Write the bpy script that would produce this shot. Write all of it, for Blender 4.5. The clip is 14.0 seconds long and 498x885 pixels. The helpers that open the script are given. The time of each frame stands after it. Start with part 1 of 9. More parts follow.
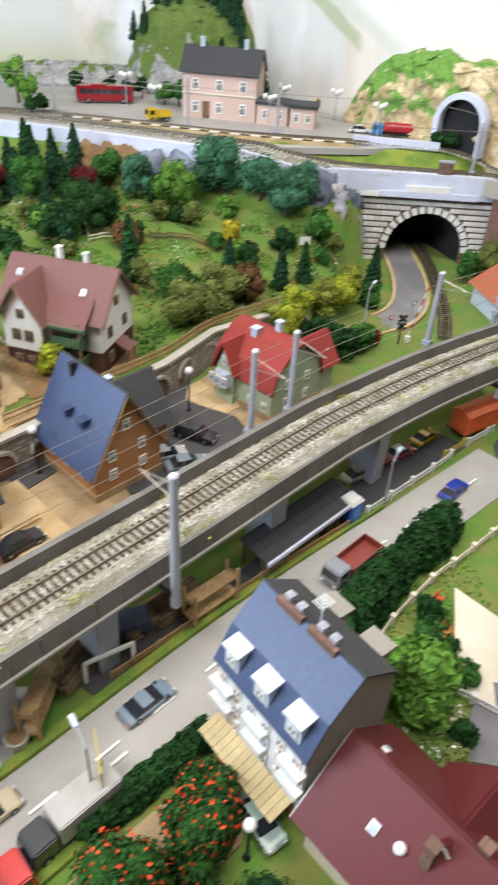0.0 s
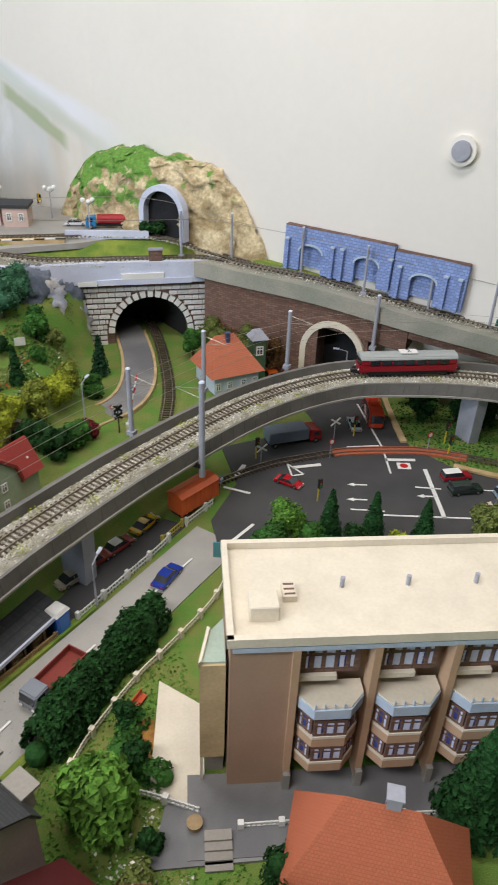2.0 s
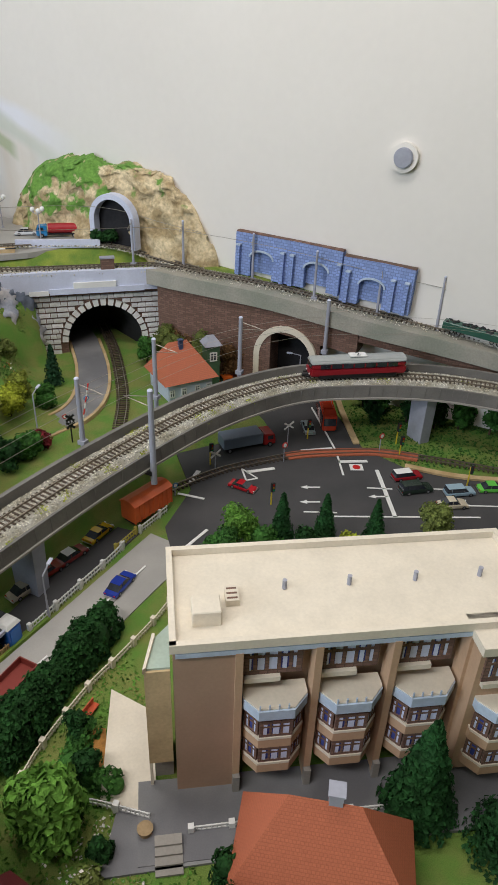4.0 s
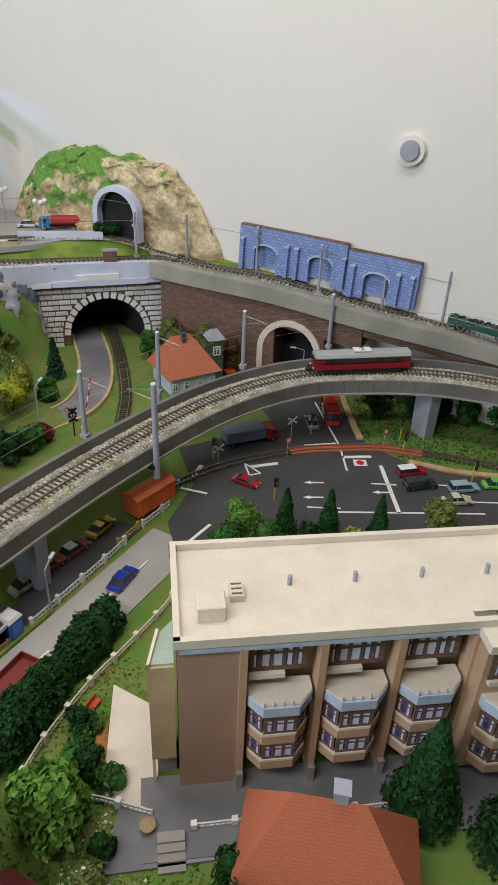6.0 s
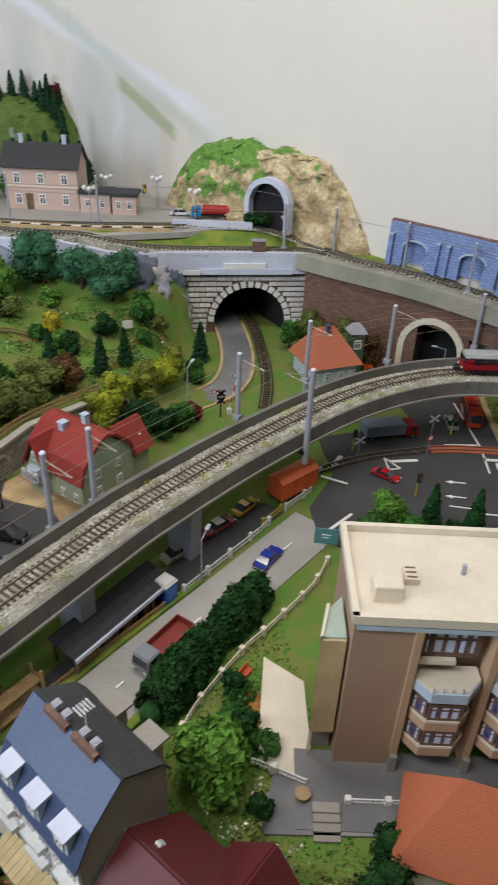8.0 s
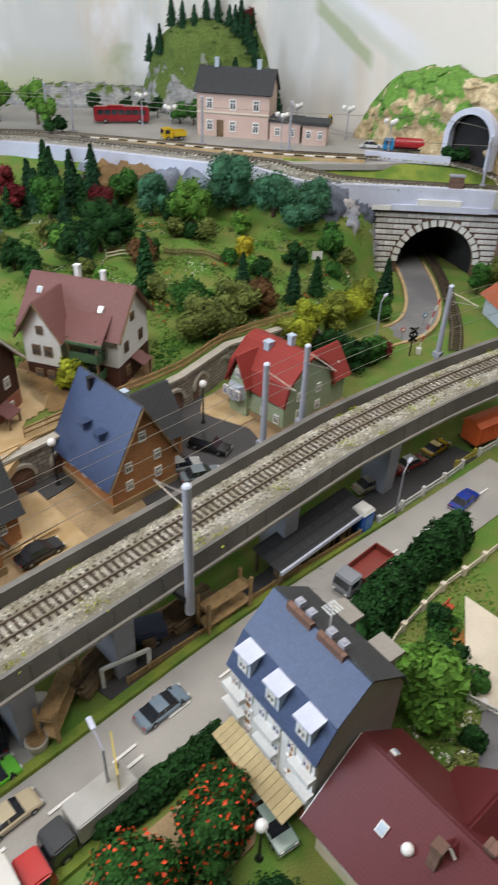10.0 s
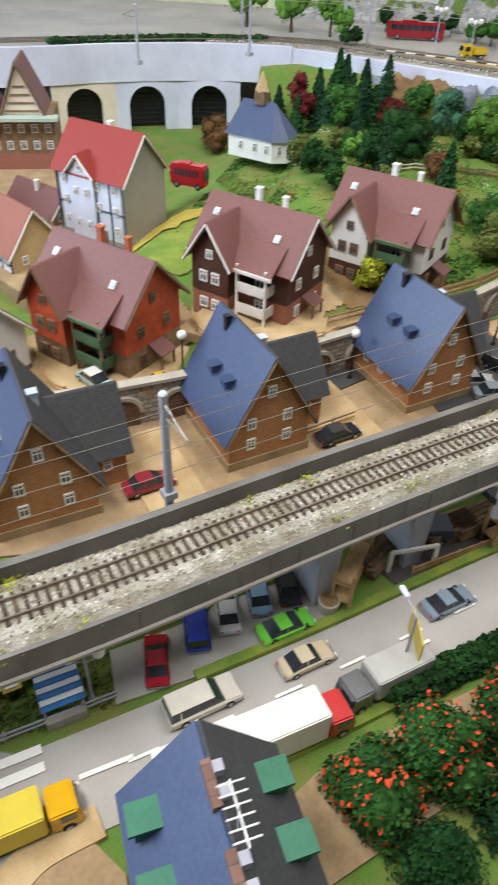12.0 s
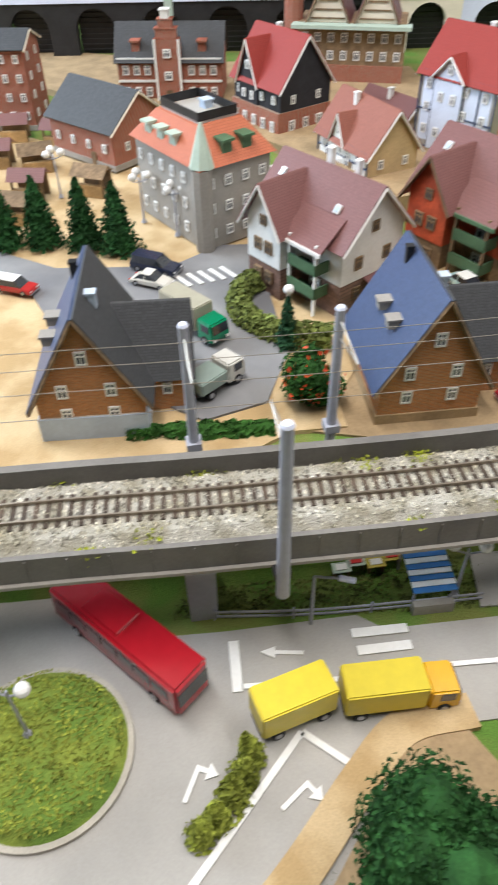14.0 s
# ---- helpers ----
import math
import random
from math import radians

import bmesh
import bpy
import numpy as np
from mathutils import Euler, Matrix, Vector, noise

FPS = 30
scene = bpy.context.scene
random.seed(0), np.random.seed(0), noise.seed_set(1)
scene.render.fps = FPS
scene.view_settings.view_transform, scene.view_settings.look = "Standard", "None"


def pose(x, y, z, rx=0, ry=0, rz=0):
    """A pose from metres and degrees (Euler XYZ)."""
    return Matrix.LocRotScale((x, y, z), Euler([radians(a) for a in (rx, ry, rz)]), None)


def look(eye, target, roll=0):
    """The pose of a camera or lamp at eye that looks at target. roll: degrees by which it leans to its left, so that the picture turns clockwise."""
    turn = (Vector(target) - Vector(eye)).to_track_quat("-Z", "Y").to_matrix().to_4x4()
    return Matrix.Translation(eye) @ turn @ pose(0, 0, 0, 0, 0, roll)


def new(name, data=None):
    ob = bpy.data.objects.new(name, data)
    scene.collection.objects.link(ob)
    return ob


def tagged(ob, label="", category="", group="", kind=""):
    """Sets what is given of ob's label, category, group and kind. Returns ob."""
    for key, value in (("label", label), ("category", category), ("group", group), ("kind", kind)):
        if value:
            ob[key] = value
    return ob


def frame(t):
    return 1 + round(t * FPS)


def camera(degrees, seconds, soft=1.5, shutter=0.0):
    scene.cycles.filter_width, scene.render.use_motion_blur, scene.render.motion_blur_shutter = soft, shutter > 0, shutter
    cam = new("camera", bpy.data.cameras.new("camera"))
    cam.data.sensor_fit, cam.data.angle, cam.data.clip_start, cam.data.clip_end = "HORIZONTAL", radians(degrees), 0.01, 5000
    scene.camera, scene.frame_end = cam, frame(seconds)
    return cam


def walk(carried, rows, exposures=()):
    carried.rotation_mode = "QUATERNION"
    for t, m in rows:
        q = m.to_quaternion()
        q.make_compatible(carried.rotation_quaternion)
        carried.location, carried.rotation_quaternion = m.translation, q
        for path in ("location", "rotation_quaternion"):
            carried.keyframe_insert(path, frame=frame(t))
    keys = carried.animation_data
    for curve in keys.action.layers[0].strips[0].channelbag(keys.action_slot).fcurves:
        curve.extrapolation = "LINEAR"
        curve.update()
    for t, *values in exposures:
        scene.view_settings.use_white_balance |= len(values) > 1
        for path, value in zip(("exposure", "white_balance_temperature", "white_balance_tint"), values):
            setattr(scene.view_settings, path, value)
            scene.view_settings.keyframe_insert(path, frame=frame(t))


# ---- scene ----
cam = camera(40.0, 14.0, shutter=0.5)
PATH = [
    (0, (-0.0724, 0.1199, 0.5917), (-0.0351, 0.5227, 0.2978), 3.53),
    (0.5, (-0.0103, 0.1228, 0.6207), (0.0606, 0.5281, 0.3367), 3.22),
    (1, (0.0442, 0.1229, 0.6444), (0.1465, 0.5314, 0.3748), 3.12),
    (1.5, (0.1006, 0.1131, 0.6497), (0.2276, 0.5188, 0.3865), 2.49),
    (2, (0.1281, 0.1022, 0.6629), (0.2749, 0.5045, 0.4048), 2.16),
    (2.5, (0.1464, 0.0951, 0.6636), (0.3045, 0.4966, 0.4110), 1.91),
    (3, (0.1557, 0.0826, 0.6747), (0.3238, 0.4798, 0.4218), 1.95),
    (5.5, (0.1488, 0.0919, 0.6651), (0.3148, 0.4872, 0.4078), 2.30),
    (6, (0.1510, 0.0927, 0.6662), (0.3176, 0.4873, 0.4082), 2.43),
    (6.5, (0.1421, 0.0930, 0.6661), (0.3040, 0.4910, 0.4104), 2.45),
    (7, (0.1195, 0.0929, 0.6689), (0.2666, 0.4980, 0.4153), 2.49),
    (9.5, (-0.0396, 0.1066, 0.6122), (0.0032, 0.5191, 0.3330), 2.25),
    (10, (-0.0678, 0.1038, 0.6034), (-0.0433, 0.5120, 0.3157), 2.15),
    (10.5, (-0.1026, 0.1012, 0.5812), (-0.1110, 0.5041, 0.2853), 1.52),
    (11, (-0.1328, 0.0880, 0.5650), (-0.1644, 0.4854, 0.2631), 2.05),
    (11.5, (-0.1799, 0.0658, 0.5514), (-0.2421, 0.4512, 0.2390), 2.24),
    (12, (-0.2157, 0.0444, 0.5460), (-0.3050, 0.4207, 0.2290), 2.12),
    (12.5, (-0.2512, 0.0182, 0.5283), (-0.3712, 0.3793, 0.2038), 1.14),
    (13, (-0.2969, -0.0088, 0.5031), (-0.4457, 0.3349, 0.1718), 1.06),
    (13.5, (-0.3302, -0.0290, 0.4941), (-0.5117, 0.2979, 0.1620), 0.08),
    (14, (-0.3621, -0.0509, 0.4857), (-0.5699, 0.2520, 0.1464), -1.33),
]
walk(cam, [(t, look(eye, target, roll)) for t, eye, target, roll in PATH],
     exposures=[(0, 0.66), (1.0, 0.52), (1.5, 0.22), (2.0, 0.10), (3.0, -0.12), (7.0, -0.18), (9.5, 0.02), (11.0, 0.30), (12.0, 0.45), (13.0, 0.50), (14.0, 0.52)])

# ---- light of the room: ceiling lamps and a window behind the viewer ----
world = bpy.data.worlds.new("room_air")
scene.world = world
world.use_nodes = True
world.node_tree.nodes["Background"].inputs[0].default_value = (0.80, 0.88, 1.0, 1)
world.node_tree.nodes["Background"].inputs[1].default_value = 0.006


def area_lamp(name, eye, target, sx, sy, watts, colour):
    d = bpy.data.lights.new(name, "AREA")
    d.shape, d.size, d.size_y, d.energy, d.color = "RECTANGLE", sx, sy, watts, colour
    ob = new(name, d)
    ob.matrix_world = look(eye, target)
    return ob


area_lamp("ceiling_lamp_light", (-0.80, 0.05, 1.78), (-0.62, 0.35, 0), 1.5, 0.25, 26, (1.0, 0.955, 0.925))
area_lamp("ceiling_lamp_light", (0.25, 0.85, 1.78), (0.40, 1.10, 0), 1.5, 0.25, 15, (1.0, 0.955, 0.925))
area_lamp("window_daylight", (-2.55, 0.2, 0.95), (0.2, 1.0, 0.1), 1.4, 1.2, 56, (0.72, 0.85, 1.0))


# ---- materials ----
def link(nt, a, b):
    nt.links.new(a, b)


def mat(name, col, rough=0.6, var=0.18, fine=500, coarse=40, bump=0.15, metal=0.0, col2=None, spec=0.4, island=0.0, obj=0.0, coat=0.0):
    """A surface with variation at two scales: grain and blotches; col2 is the blotch colour."""
    m = bpy.data.materials.new(name)
    m.use_nodes = True
    nt = m.node_tree
    b = nt.nodes["Principled BSDF"]
    tc = nt.nodes.new("ShaderNodeTexCoord")
    n1, n2 = nt.nodes.new("ShaderNodeTexNoise"), nt.nodes.new("ShaderNodeTexNoise")
    n1.inputs["Scale"].default_value, n2.inputs["Scale"].default_value = fine, coarse
    n1.inputs["Detail"].default_value, n2.inputs["Detail"].default_value = 4, 5
    for n in (n1, n2):
        link(nt, tc.outputs["Object"], n.inputs["Vector"])
    c2 = col2 or tuple(c * (1 - var * 1.6) for c in col)
    ramp = nt.nodes.new("ShaderNodeMapRange")
    ramp.inputs[1].default_value, ramp.inputs[2].default_value = 0.38, 0.62
    link(nt, n2.outputs[0], ramp.inputs[0])
    mix = nt.nodes.new("ShaderNodeMix")
    mix.data_type = "RGBA"
    mix.inputs[6].default_value, mix.inputs[7].default_value = (*col, 1), (*c2, 1)
    link(nt, ramp.outputs[0], mix.inputs[0])
    hsv = nt.nodes.new("ShaderNodeHueSaturation")
    link(nt, mix.outputs[2], hsv.inputs["Color"])
    v = nt.nodes.new("ShaderNodeMapRange")
    v.inputs[1].default_value, v.inputs[2].default_value = 0.25, 0.75
    v.inputs[3].default_value, v.inputs[4].default_value = 1 - var, 1 + var
    link(nt, n1.outputs[0], v.inputs[0])
    last = v.outputs[0]
    for amount, node, out in ((island, "ShaderNodeNewGeometry", "Random Per Island"), (obj, "ShaderNodeObjectInfo", "Random")):
        if amount:
            g, r, mu = nt.nodes.new(node), nt.nodes.new("ShaderNodeMapRange"), nt.nodes.new("ShaderNodeMath")
            r.inputs[3].default_value, r.inputs[4].default_value = 1 - amount, 1 + amount
            mu.operation = "MULTIPLY"
            link(nt, g.outputs[out], r.inputs[0])
            link(nt, r.outputs[0], mu.inputs[0])
            link(nt, last, mu.inputs[1])
            last = mu.outputs[0]
    link(nt, last, hsv.inputs["Value"])
    link(nt, hsv.outputs[0], b.inputs["Base Color"])
    b.inputs["Roughness"].default_value, b.inputs["Metallic"].default_value = rough, metal
    b.inputs["Specular IOR Level"].default_value = spec
    b.inputs["Coat Weight"].default_value = coat
    if bump:
        bp = nt.nodes.new("ShaderNodeBump")
        bp.inputs["Strength"].default_value, bp.inputs["Distance"].default_value = bump, 0.0015
        link(nt, n1.outputs[0], bp.inputs["Height"])
        link(nt, bp.outputs[0], b.inputs["Normal"])
    return m


def rows_mat(name, col, joint, bw, bh, rough=0.7, var=0.25, spec=0.3, mortar=0.12, turn=0):
    """Courses of small bricks, tiles or slates, moulded into the surface, on the two axes of the face."""
    m = mat(name, col, rough, 0.10, 500, 30, 0.1, spec=spec)
    nt = m.node_tree
    b = nt.nodes["Principled BSDF"]
    tc = [n for n in nt.nodes if n.type == "TEX_COORD"][0]
    geo, sep, nsep = nt.nodes.new("ShaderNodeNewGeometry"), nt.nodes.new("ShaderNodeSeparateXYZ"), nt.nodes.new("ShaderNodeSeparateXYZ")
    link(nt, tc.outputs["Object"], sep.inputs[0])
    link(nt, tc.outputs["Normal"], nsep.inputs[0])
    ax, gt, u = nt.nodes.new("ShaderNodeMath"), nt.nodes.new("ShaderNodeMath"), nt.nodes.new("ShaderNodeMix")
    ax.operation, gt.operation = "ABSOLUTE", "GREATER_THAN"
    gt.inputs[1].default_value = 0.6
    link(nt, nsep.outputs[0], ax.inputs[0])
    link(nt, ax.outputs[0], gt.inputs[0])
    link(nt, gt.outputs[0], u.inputs[0])
    link(nt, sep.outputs[0], u.inputs[2])
    link(nt, sep.outputs[1], u.inputs[3])
    com = nt.nodes.new("ShaderNodeCombineXYZ")
    link(nt, u.outputs[0], com.inputs[0])
    link(nt, sep.outputs[2], com.inputs[1])
    br = nt.nodes.new("ShaderNodeTexBrick")
    br.inputs["Scale"].default_value = 1.0
    br.inputs["Brick Width"].default_value, br.inputs["Row Height"].default_value = bw, bh
    br.inputs["Mortar Size"].default_value = bh * mortar
    br.inputs["Color1"].default_value = (*[c * (1 - var) for c in col], 1)
    br.inputs["Color2"].default_value = (*[c * (1 + var) for c in col], 1)
    br.inputs["Mortar"].default_value = (*joint, 1)
    link(nt, com.outputs[0], br.inputs["Vector"])
    hsv = [n for n in nt.nodes if n.type == "HUE_SAT"][0]
    link(nt, br.outputs["Color"], hsv.inputs["Color"])
    bp = [n for n in nt.nodes if n.type == "BUMP"][0]
    bp.inputs["Strength"].default_value = 0.5
    inv = nt.nodes.new("ShaderNodeMath")
    inv.operation, inv.inputs[0].default_value = "SUBTRACT", 1.0
    link(nt, br.outputs["Fac"], inv.inputs[1])
    link(nt, inv.outputs[0], bp.inputs["Height"])
    return m


def glass_mat(name, col, rough=0.08):
    return mat(name, col, rough, 0.3, 90, 30, 0, spec=0.8)


M = dict(
    asphalt=mat("asphalt", (0.24, 0.24, 0.24), 0.75, 0.06, 700, 9, 0.1, col2=(0.15, 0.15, 0.16)),
    paleroad=mat("pale_road", (0.40, 0.385, 0.36), 0.7, 0.06, 700, 9, 0.1, col2=(0.33, 0.32, 0.30)),
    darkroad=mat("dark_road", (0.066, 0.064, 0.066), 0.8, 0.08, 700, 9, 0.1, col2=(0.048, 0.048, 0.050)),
    white=mat("white_paint", (0.78, 0.78, 0.76), 0.5, 0.05, 300, 30, 0.05),
    cream=mat("cream_paint", (0.74, 0.67, 0.55), 0.6, 0.05, 300, 30, 0.05),
    awning=mat("straw_awning", (0.66, 0.54, 0.30), 0.7, 0.08, 300, 40, 0.1, obj=0.1),
    sand=mat("sand", (0.56, 0.42, 0.24), 0.9, 0.12, 700, 25, 0.3, col2=(0.42, 0.29, 0.14)),
    orangeearth=mat("orange_earth", (0.42, 0.20, 0.05), 0.95, 0.25, 700, 60, 0.5),
    earth=mat("earth", (0.20, 0.125, 0.06), 0.95, 0.3, 500, 22, 0.6, col2=(0.30, 0.19, 0.08)),
    grass=mat("grass", (0.11, 0.23, 0.035), 0.95, 0.35, 900, 22, 0.9, col2=(0.19, 0.22, 0.055)),
    lawn=mat("lawn", (0.25, 0.31, 0.05), 0.95, 0.25, 900, 30, 0.8, col2=(0.13, 0.22, 0.035)),
    straw=mat("yellow_scatter", (0.52, 0.44, 0.09), 0.95, 0.25, 700, 40, 0.9, col2=(0.45, 0.36, 0.07)),
    rock=mat("rock", (0.36, 0.33, 0.27), 0.9, 0.2, 160, 16, 0.9, col2=(0.50, 0.42, 0.26)),
    bluerock=mat("blue_rock", (0.22, 0.25, 0.31), 0.9, 0.2, 160, 14, 0.9, col2=(0.10, 0.12, 0.16)),
    concrete=mat("grey_concrete", (0.185, 0.175, 0.160), 0.75, 0.10, 400, 20, 0.15, col2=(0.135, 0.126, 0.116)),
    kerb=mat("kerb", (0.45, 0.42, 0.36), 0.8, 0.1, 500, 60, 0.2),
    wall=mat("wall_plaster", (0.80, 0.765, 0.715), 0.8, 0.015, 90, 3, 0.05, col2=(0.775, 0.74, 0.69)),
    # colours of unseen walls and ceiling, kept dark so less light bounces
    roomwall=mat("room_wall", (0.13, 0.12, 0.105), 0.85, 0.03, 90, 3, 0.05),
    roomceiling=mat("room_ceiling", (0.24, 0.23, 0.22), 0.85, 0.03, 90, 3, 0.05),
    palewall=mat("pale_stone", (0.62, 0.66, 0.80), 0.7, 0.06, 300, 14, 0.15, col2=(0.54, 0.57, 0.70)),
    palerock=mat("pale_rock", (0.50, 0.47, 0.44), 0.9, 0.2, 160, 16, 0.9, col2=(0.30, 0.32, 0.38)),
    slope_grey=mat("weathered_green_grey", (0.27, 0.28, 0.23), 0.85, 0.12, 300, 14, 0.2, col2=(0.36, 0.34, 0.29)),
    ballast=mat("ballast", (0.42, 0.39, 0.30), 0.95, 0.3, 900, 45, 1.0, col2=(0.62, 0.60, 0.53), island=0.6),
    sleeper=mat("sleeper_brown", (0.085, 0.06, 0.042), 0.8, 0.2, 400, 60, 0.2, obj=0.3),
    rail=mat("rail_steel", (0.36, 0.31, 0.25), 0.35, 0.1, 300, 60, 0.0, metal=0.8),
    mast=mat("mast_grey", (0.36, 0.37, 0.43), 0.5, 0.06, 200, 40, 0.0),
    wire=mat("wire_metal", (0.42, 0.38, 0.33), 0.4, 0.05, 100, 30, 0.0, metal=0.7),
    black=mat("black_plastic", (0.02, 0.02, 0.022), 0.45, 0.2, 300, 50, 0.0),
    tyre=mat("tyre_rubber", (0.015, 0.015, 0.016), 0.8, 0.2, 300, 50, 0.0),
    chrome=mat("hub_metal", (0.55, 0.55, 0.57), 0.3, 0.05, 300, 50, 0.0, metal=0.9),
    glass=glass_mat("dark_glass", (0.03, 0.035, 0.045)),
    pane=glass_mat("window_pane", (0.12, 0.13, 0.16)),
    skyglass=glass_mat("skylight_pane", (0.55, 0.66, 0.78)),
    bluepane=glass_mat("blue_window_pane", (0.07, 0.10, 0.40)),
    # near black: the darkness inside the tunnels put into the lining's colour
    tunnel=mat("tunnel_shade", (0.022, 0.022, 0.025), 0.9, 0.2, 200, 30, 0.1),
    curtain=mat("curtain", (0.66, 0.72, 0.92), 0.7, 0.1, 200, 60, 0.0),
    lamp=mat("lamp_globe", (0.82, 0.82, 0.80), 0.25, 0.02, 200, 60, 0.0),
    wood=mat("light_wood", (0.46, 0.30, 0.14), 0.7, 0.2, 300, 60, 0.2, obj=0.2),
    oldwood=mat("old_wood", (0.24, 0.16, 0.09), 0.8, 0.25, 300, 60, 0.3, obj=0.25),
    trunk=mat("bark", (0.10, 0.065, 0.04), 0.9, 0.3, 400, 60, 0.6),
    # slate holds the window's blue sheen in its colour; darkroof serves slopes turned away
    slate=rows_mat("slate_with_blue_sheen", (0.052, 0.080, 0.170), (0.040, 0.062, 0.13), 0.0036, 0.0022, 0.42, 0.12, 0.5),
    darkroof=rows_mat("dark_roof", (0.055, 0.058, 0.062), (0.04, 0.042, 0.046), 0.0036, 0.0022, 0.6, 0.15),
    brownroof=rows_mat("brown_roof", (0.190, 0.080, 0.075), (0.15, 0.062, 0.058), 0.0032, 0.0024, 0.5, 0.05, 0.4),
    maroon=rows_mat("maroon_roof", (0.12, 0.02, 0.023), (0.095, 0.016, 0.019), 0.0032, 0.0024, 0.45, 0.04, 0.4),
    redroof=rows_mat("red_roof", (0.30, 0.042, 0.034), (0.24, 0.033, 0.027), 0.0034, 0.0026, 0.55, 0.05),
    orangeroof=rows_mat("orange_roof", (0.48, 0.145, 0.075), (0.40, 0.115, 0.06), 0.0034, 0.0026, 0.6, 0.04),
    rustroof=rows_mat("rust_roof", (0.30, 0.115, 0.085), (0.25, 0.095, 0.07), 0.0034, 0.0026, 0.6, 0.05),
    brick=rows_mat("orange_brick", (0.46, 0.19, 0.07), (0.38, 0.25, 0.15), 0.0042, 0.0016, 0.8, 0.16),
    redbrick=rows_mat("red_brick", (0.32, 0.09, 0.055), (0.33, 0.24, 0.18), 0.0042, 0.0016, 0.8, 0.16),
    portalstone=mat("whitewashed_stone", (0.80, 0.80, 0.82), 0.8, 0.10, 400, 40, 0.3, col2=(0.60, 0.58, 0.56), obj=0.15),
    stonewall=rows_mat("grey_stone_courses", (0.33, 0.31, 0.27), (0.18, 0.16, 0.14), 0.010, 0.006, 0.85, 0.2),
    brownstone=rows_mat("brown_stone_courses", (0.19, 0.11, 0.085), (0.13, 0.085, 0.065), 0.009, 0.0045, 0.9, 0.22),
    bluestone=rows_mat("blue_stone_courses", (0.25, 0.34, 0.62), (0.17, 0.23, 0.44), 0.010, 0.006, 0.8, 0.15),
    render_ochre=mat("ochre_render", (0.55, 0.41, 0.23), 0.8, 0.1, 300, 30, 0.1),
    render_grey=mat("grey_render", (0.32, 0.30, 0.27), 0.8, 0.08, 300, 20, 0.1),
    render_green=mat("green_render", (0.36, 0.44, 0.30), 0.8, 0.08, 300, 20, 0.1),
    render_pink=mat("pink_render", (0.62, 0.46, 0.40), 0.8, 0.06, 300, 20, 0.1),
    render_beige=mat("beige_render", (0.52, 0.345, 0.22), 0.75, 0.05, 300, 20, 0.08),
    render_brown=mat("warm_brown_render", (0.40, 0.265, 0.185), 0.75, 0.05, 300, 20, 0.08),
    render_white=mat("white_render", (0.74, 0.75, 0.74), 0.75, 0.06, 300, 20, 0.1),
    bluewhite=mat("bluish_white_render", (0.58, 0.64, 0.76), 0.75, 0.06, 300, 20, 0.1),
    planks_dark=mat("dark_brown_boards", (0.085, 0.032, 0.022), 0.7, 0.2, 300, 50, 0.2),
    planks_red=mat("red_boards", (0.551, 0.094, 0.036), 0.7, 0.2, 300, 50, 0.2),
    planks_black=mat("black_boards", (0.022, 0.022, 0.028), 0.7, 0.2, 300, 50, 0.2),
    timber=mat("timber_frame", (0.05, 0.07, 0.13), 0.7, 0.2, 300, 50, 0.1),
    greentrim=mat("green_trim", (0.08, 0.16, 0.085), 0.6, 0.1, 300, 50, 0.1),
    mint=mat("mint_panel", (0.42, 0.52, 0.44), 0.6, 0.06, 300, 50, 0.1),
    bluetrim=mat("pale_blue_trim", (0.47, 0.56, 0.68), 0.6, 0.06, 300, 50, 0.1),
    greendormer=mat("green_dormer", (0.03, 0.17, 0.10), 0.5, 0.1, 300, 50, 0.1),
    stucco=mat("sandy_base", (0.38, 0.27, 0.15), 0.85, 0.15, 300, 30, 0.2),
)


def paint(name, col, rough=0.25):
    if name not in M:
        M[name] = mat(name, col, rough, 0.04, 200, 60, 0.0, spec=0.5, coat=0.3)
    return M[name]


def leaf_mat(name, col, var=0.35):
    m = mat(name, col, 0.85, 0.25, 500, 60, 0.0, island=var, obj=0.15, spec=0.2)
    return m


M["leaf_dark"] = leaf_mat("dark_leaf", (0.018, 0.070, 0.016))
M["leaf_mid"] = leaf_mat("mid_green_leaf", (0.05, 0.155, 0.028))
M["leaf_light"] = leaf_mat("fresh_green_leaf", (0.13, 0.29, 0.045))
M["leaf_blue"] = leaf_mat("blue_green_leaf", (0.07, 0.20, 0.11))
M["leaf_olive"] = leaf_mat("olive_leaf", (0.17, 0.21, 0.055))
M["leaf_lime"] = leaf_mat("yellow_green_leaf", (0.38, 0.43, 0.04))
M["leaf_moss"] = leaf_mat("moss_green_leaf", (0.27, 0.31, 0.05))
M["leaf_yellow"] = leaf_mat("yellow_leaf", (0.48, 0.40, 0.03))
M["leaf_red"] = leaf_mat("dark_red_leaf", (0.16, 0.02, 0.025))
M["leaf_rust"] = leaf_mat("rust_leaf", (0.16, 0.085, 0.035))
M["needle"] = leaf_mat("conifer_needles", (0.02, 0.07, 0.03))
M["needle2"] = leaf_mat("green_conifer_needles", (0.018, 0.075, 0.020))
M["leaf_bush"] = leaf_mat("deep_green_leaf", (0.030, 0.105, 0.020))
M["blossom"] = mat("red_blossom", (0.75, 0.085, 0.02), 0.6, 0.2, 300, 60, 0.0, island=0.25)
M["blossom_w"] = mat("pale_blossom", (0.75, 0.72, 0.66), 0.6, 0.2, 300, 60, 0.0, island=0.2)


# ---- building blocks ----
def mesh_of(name, bm, m):
    me = bpy.data.meshes.new(name)
    bm.to_mesh(me)
    bm.free()
    me.materials.append(m)
    return me


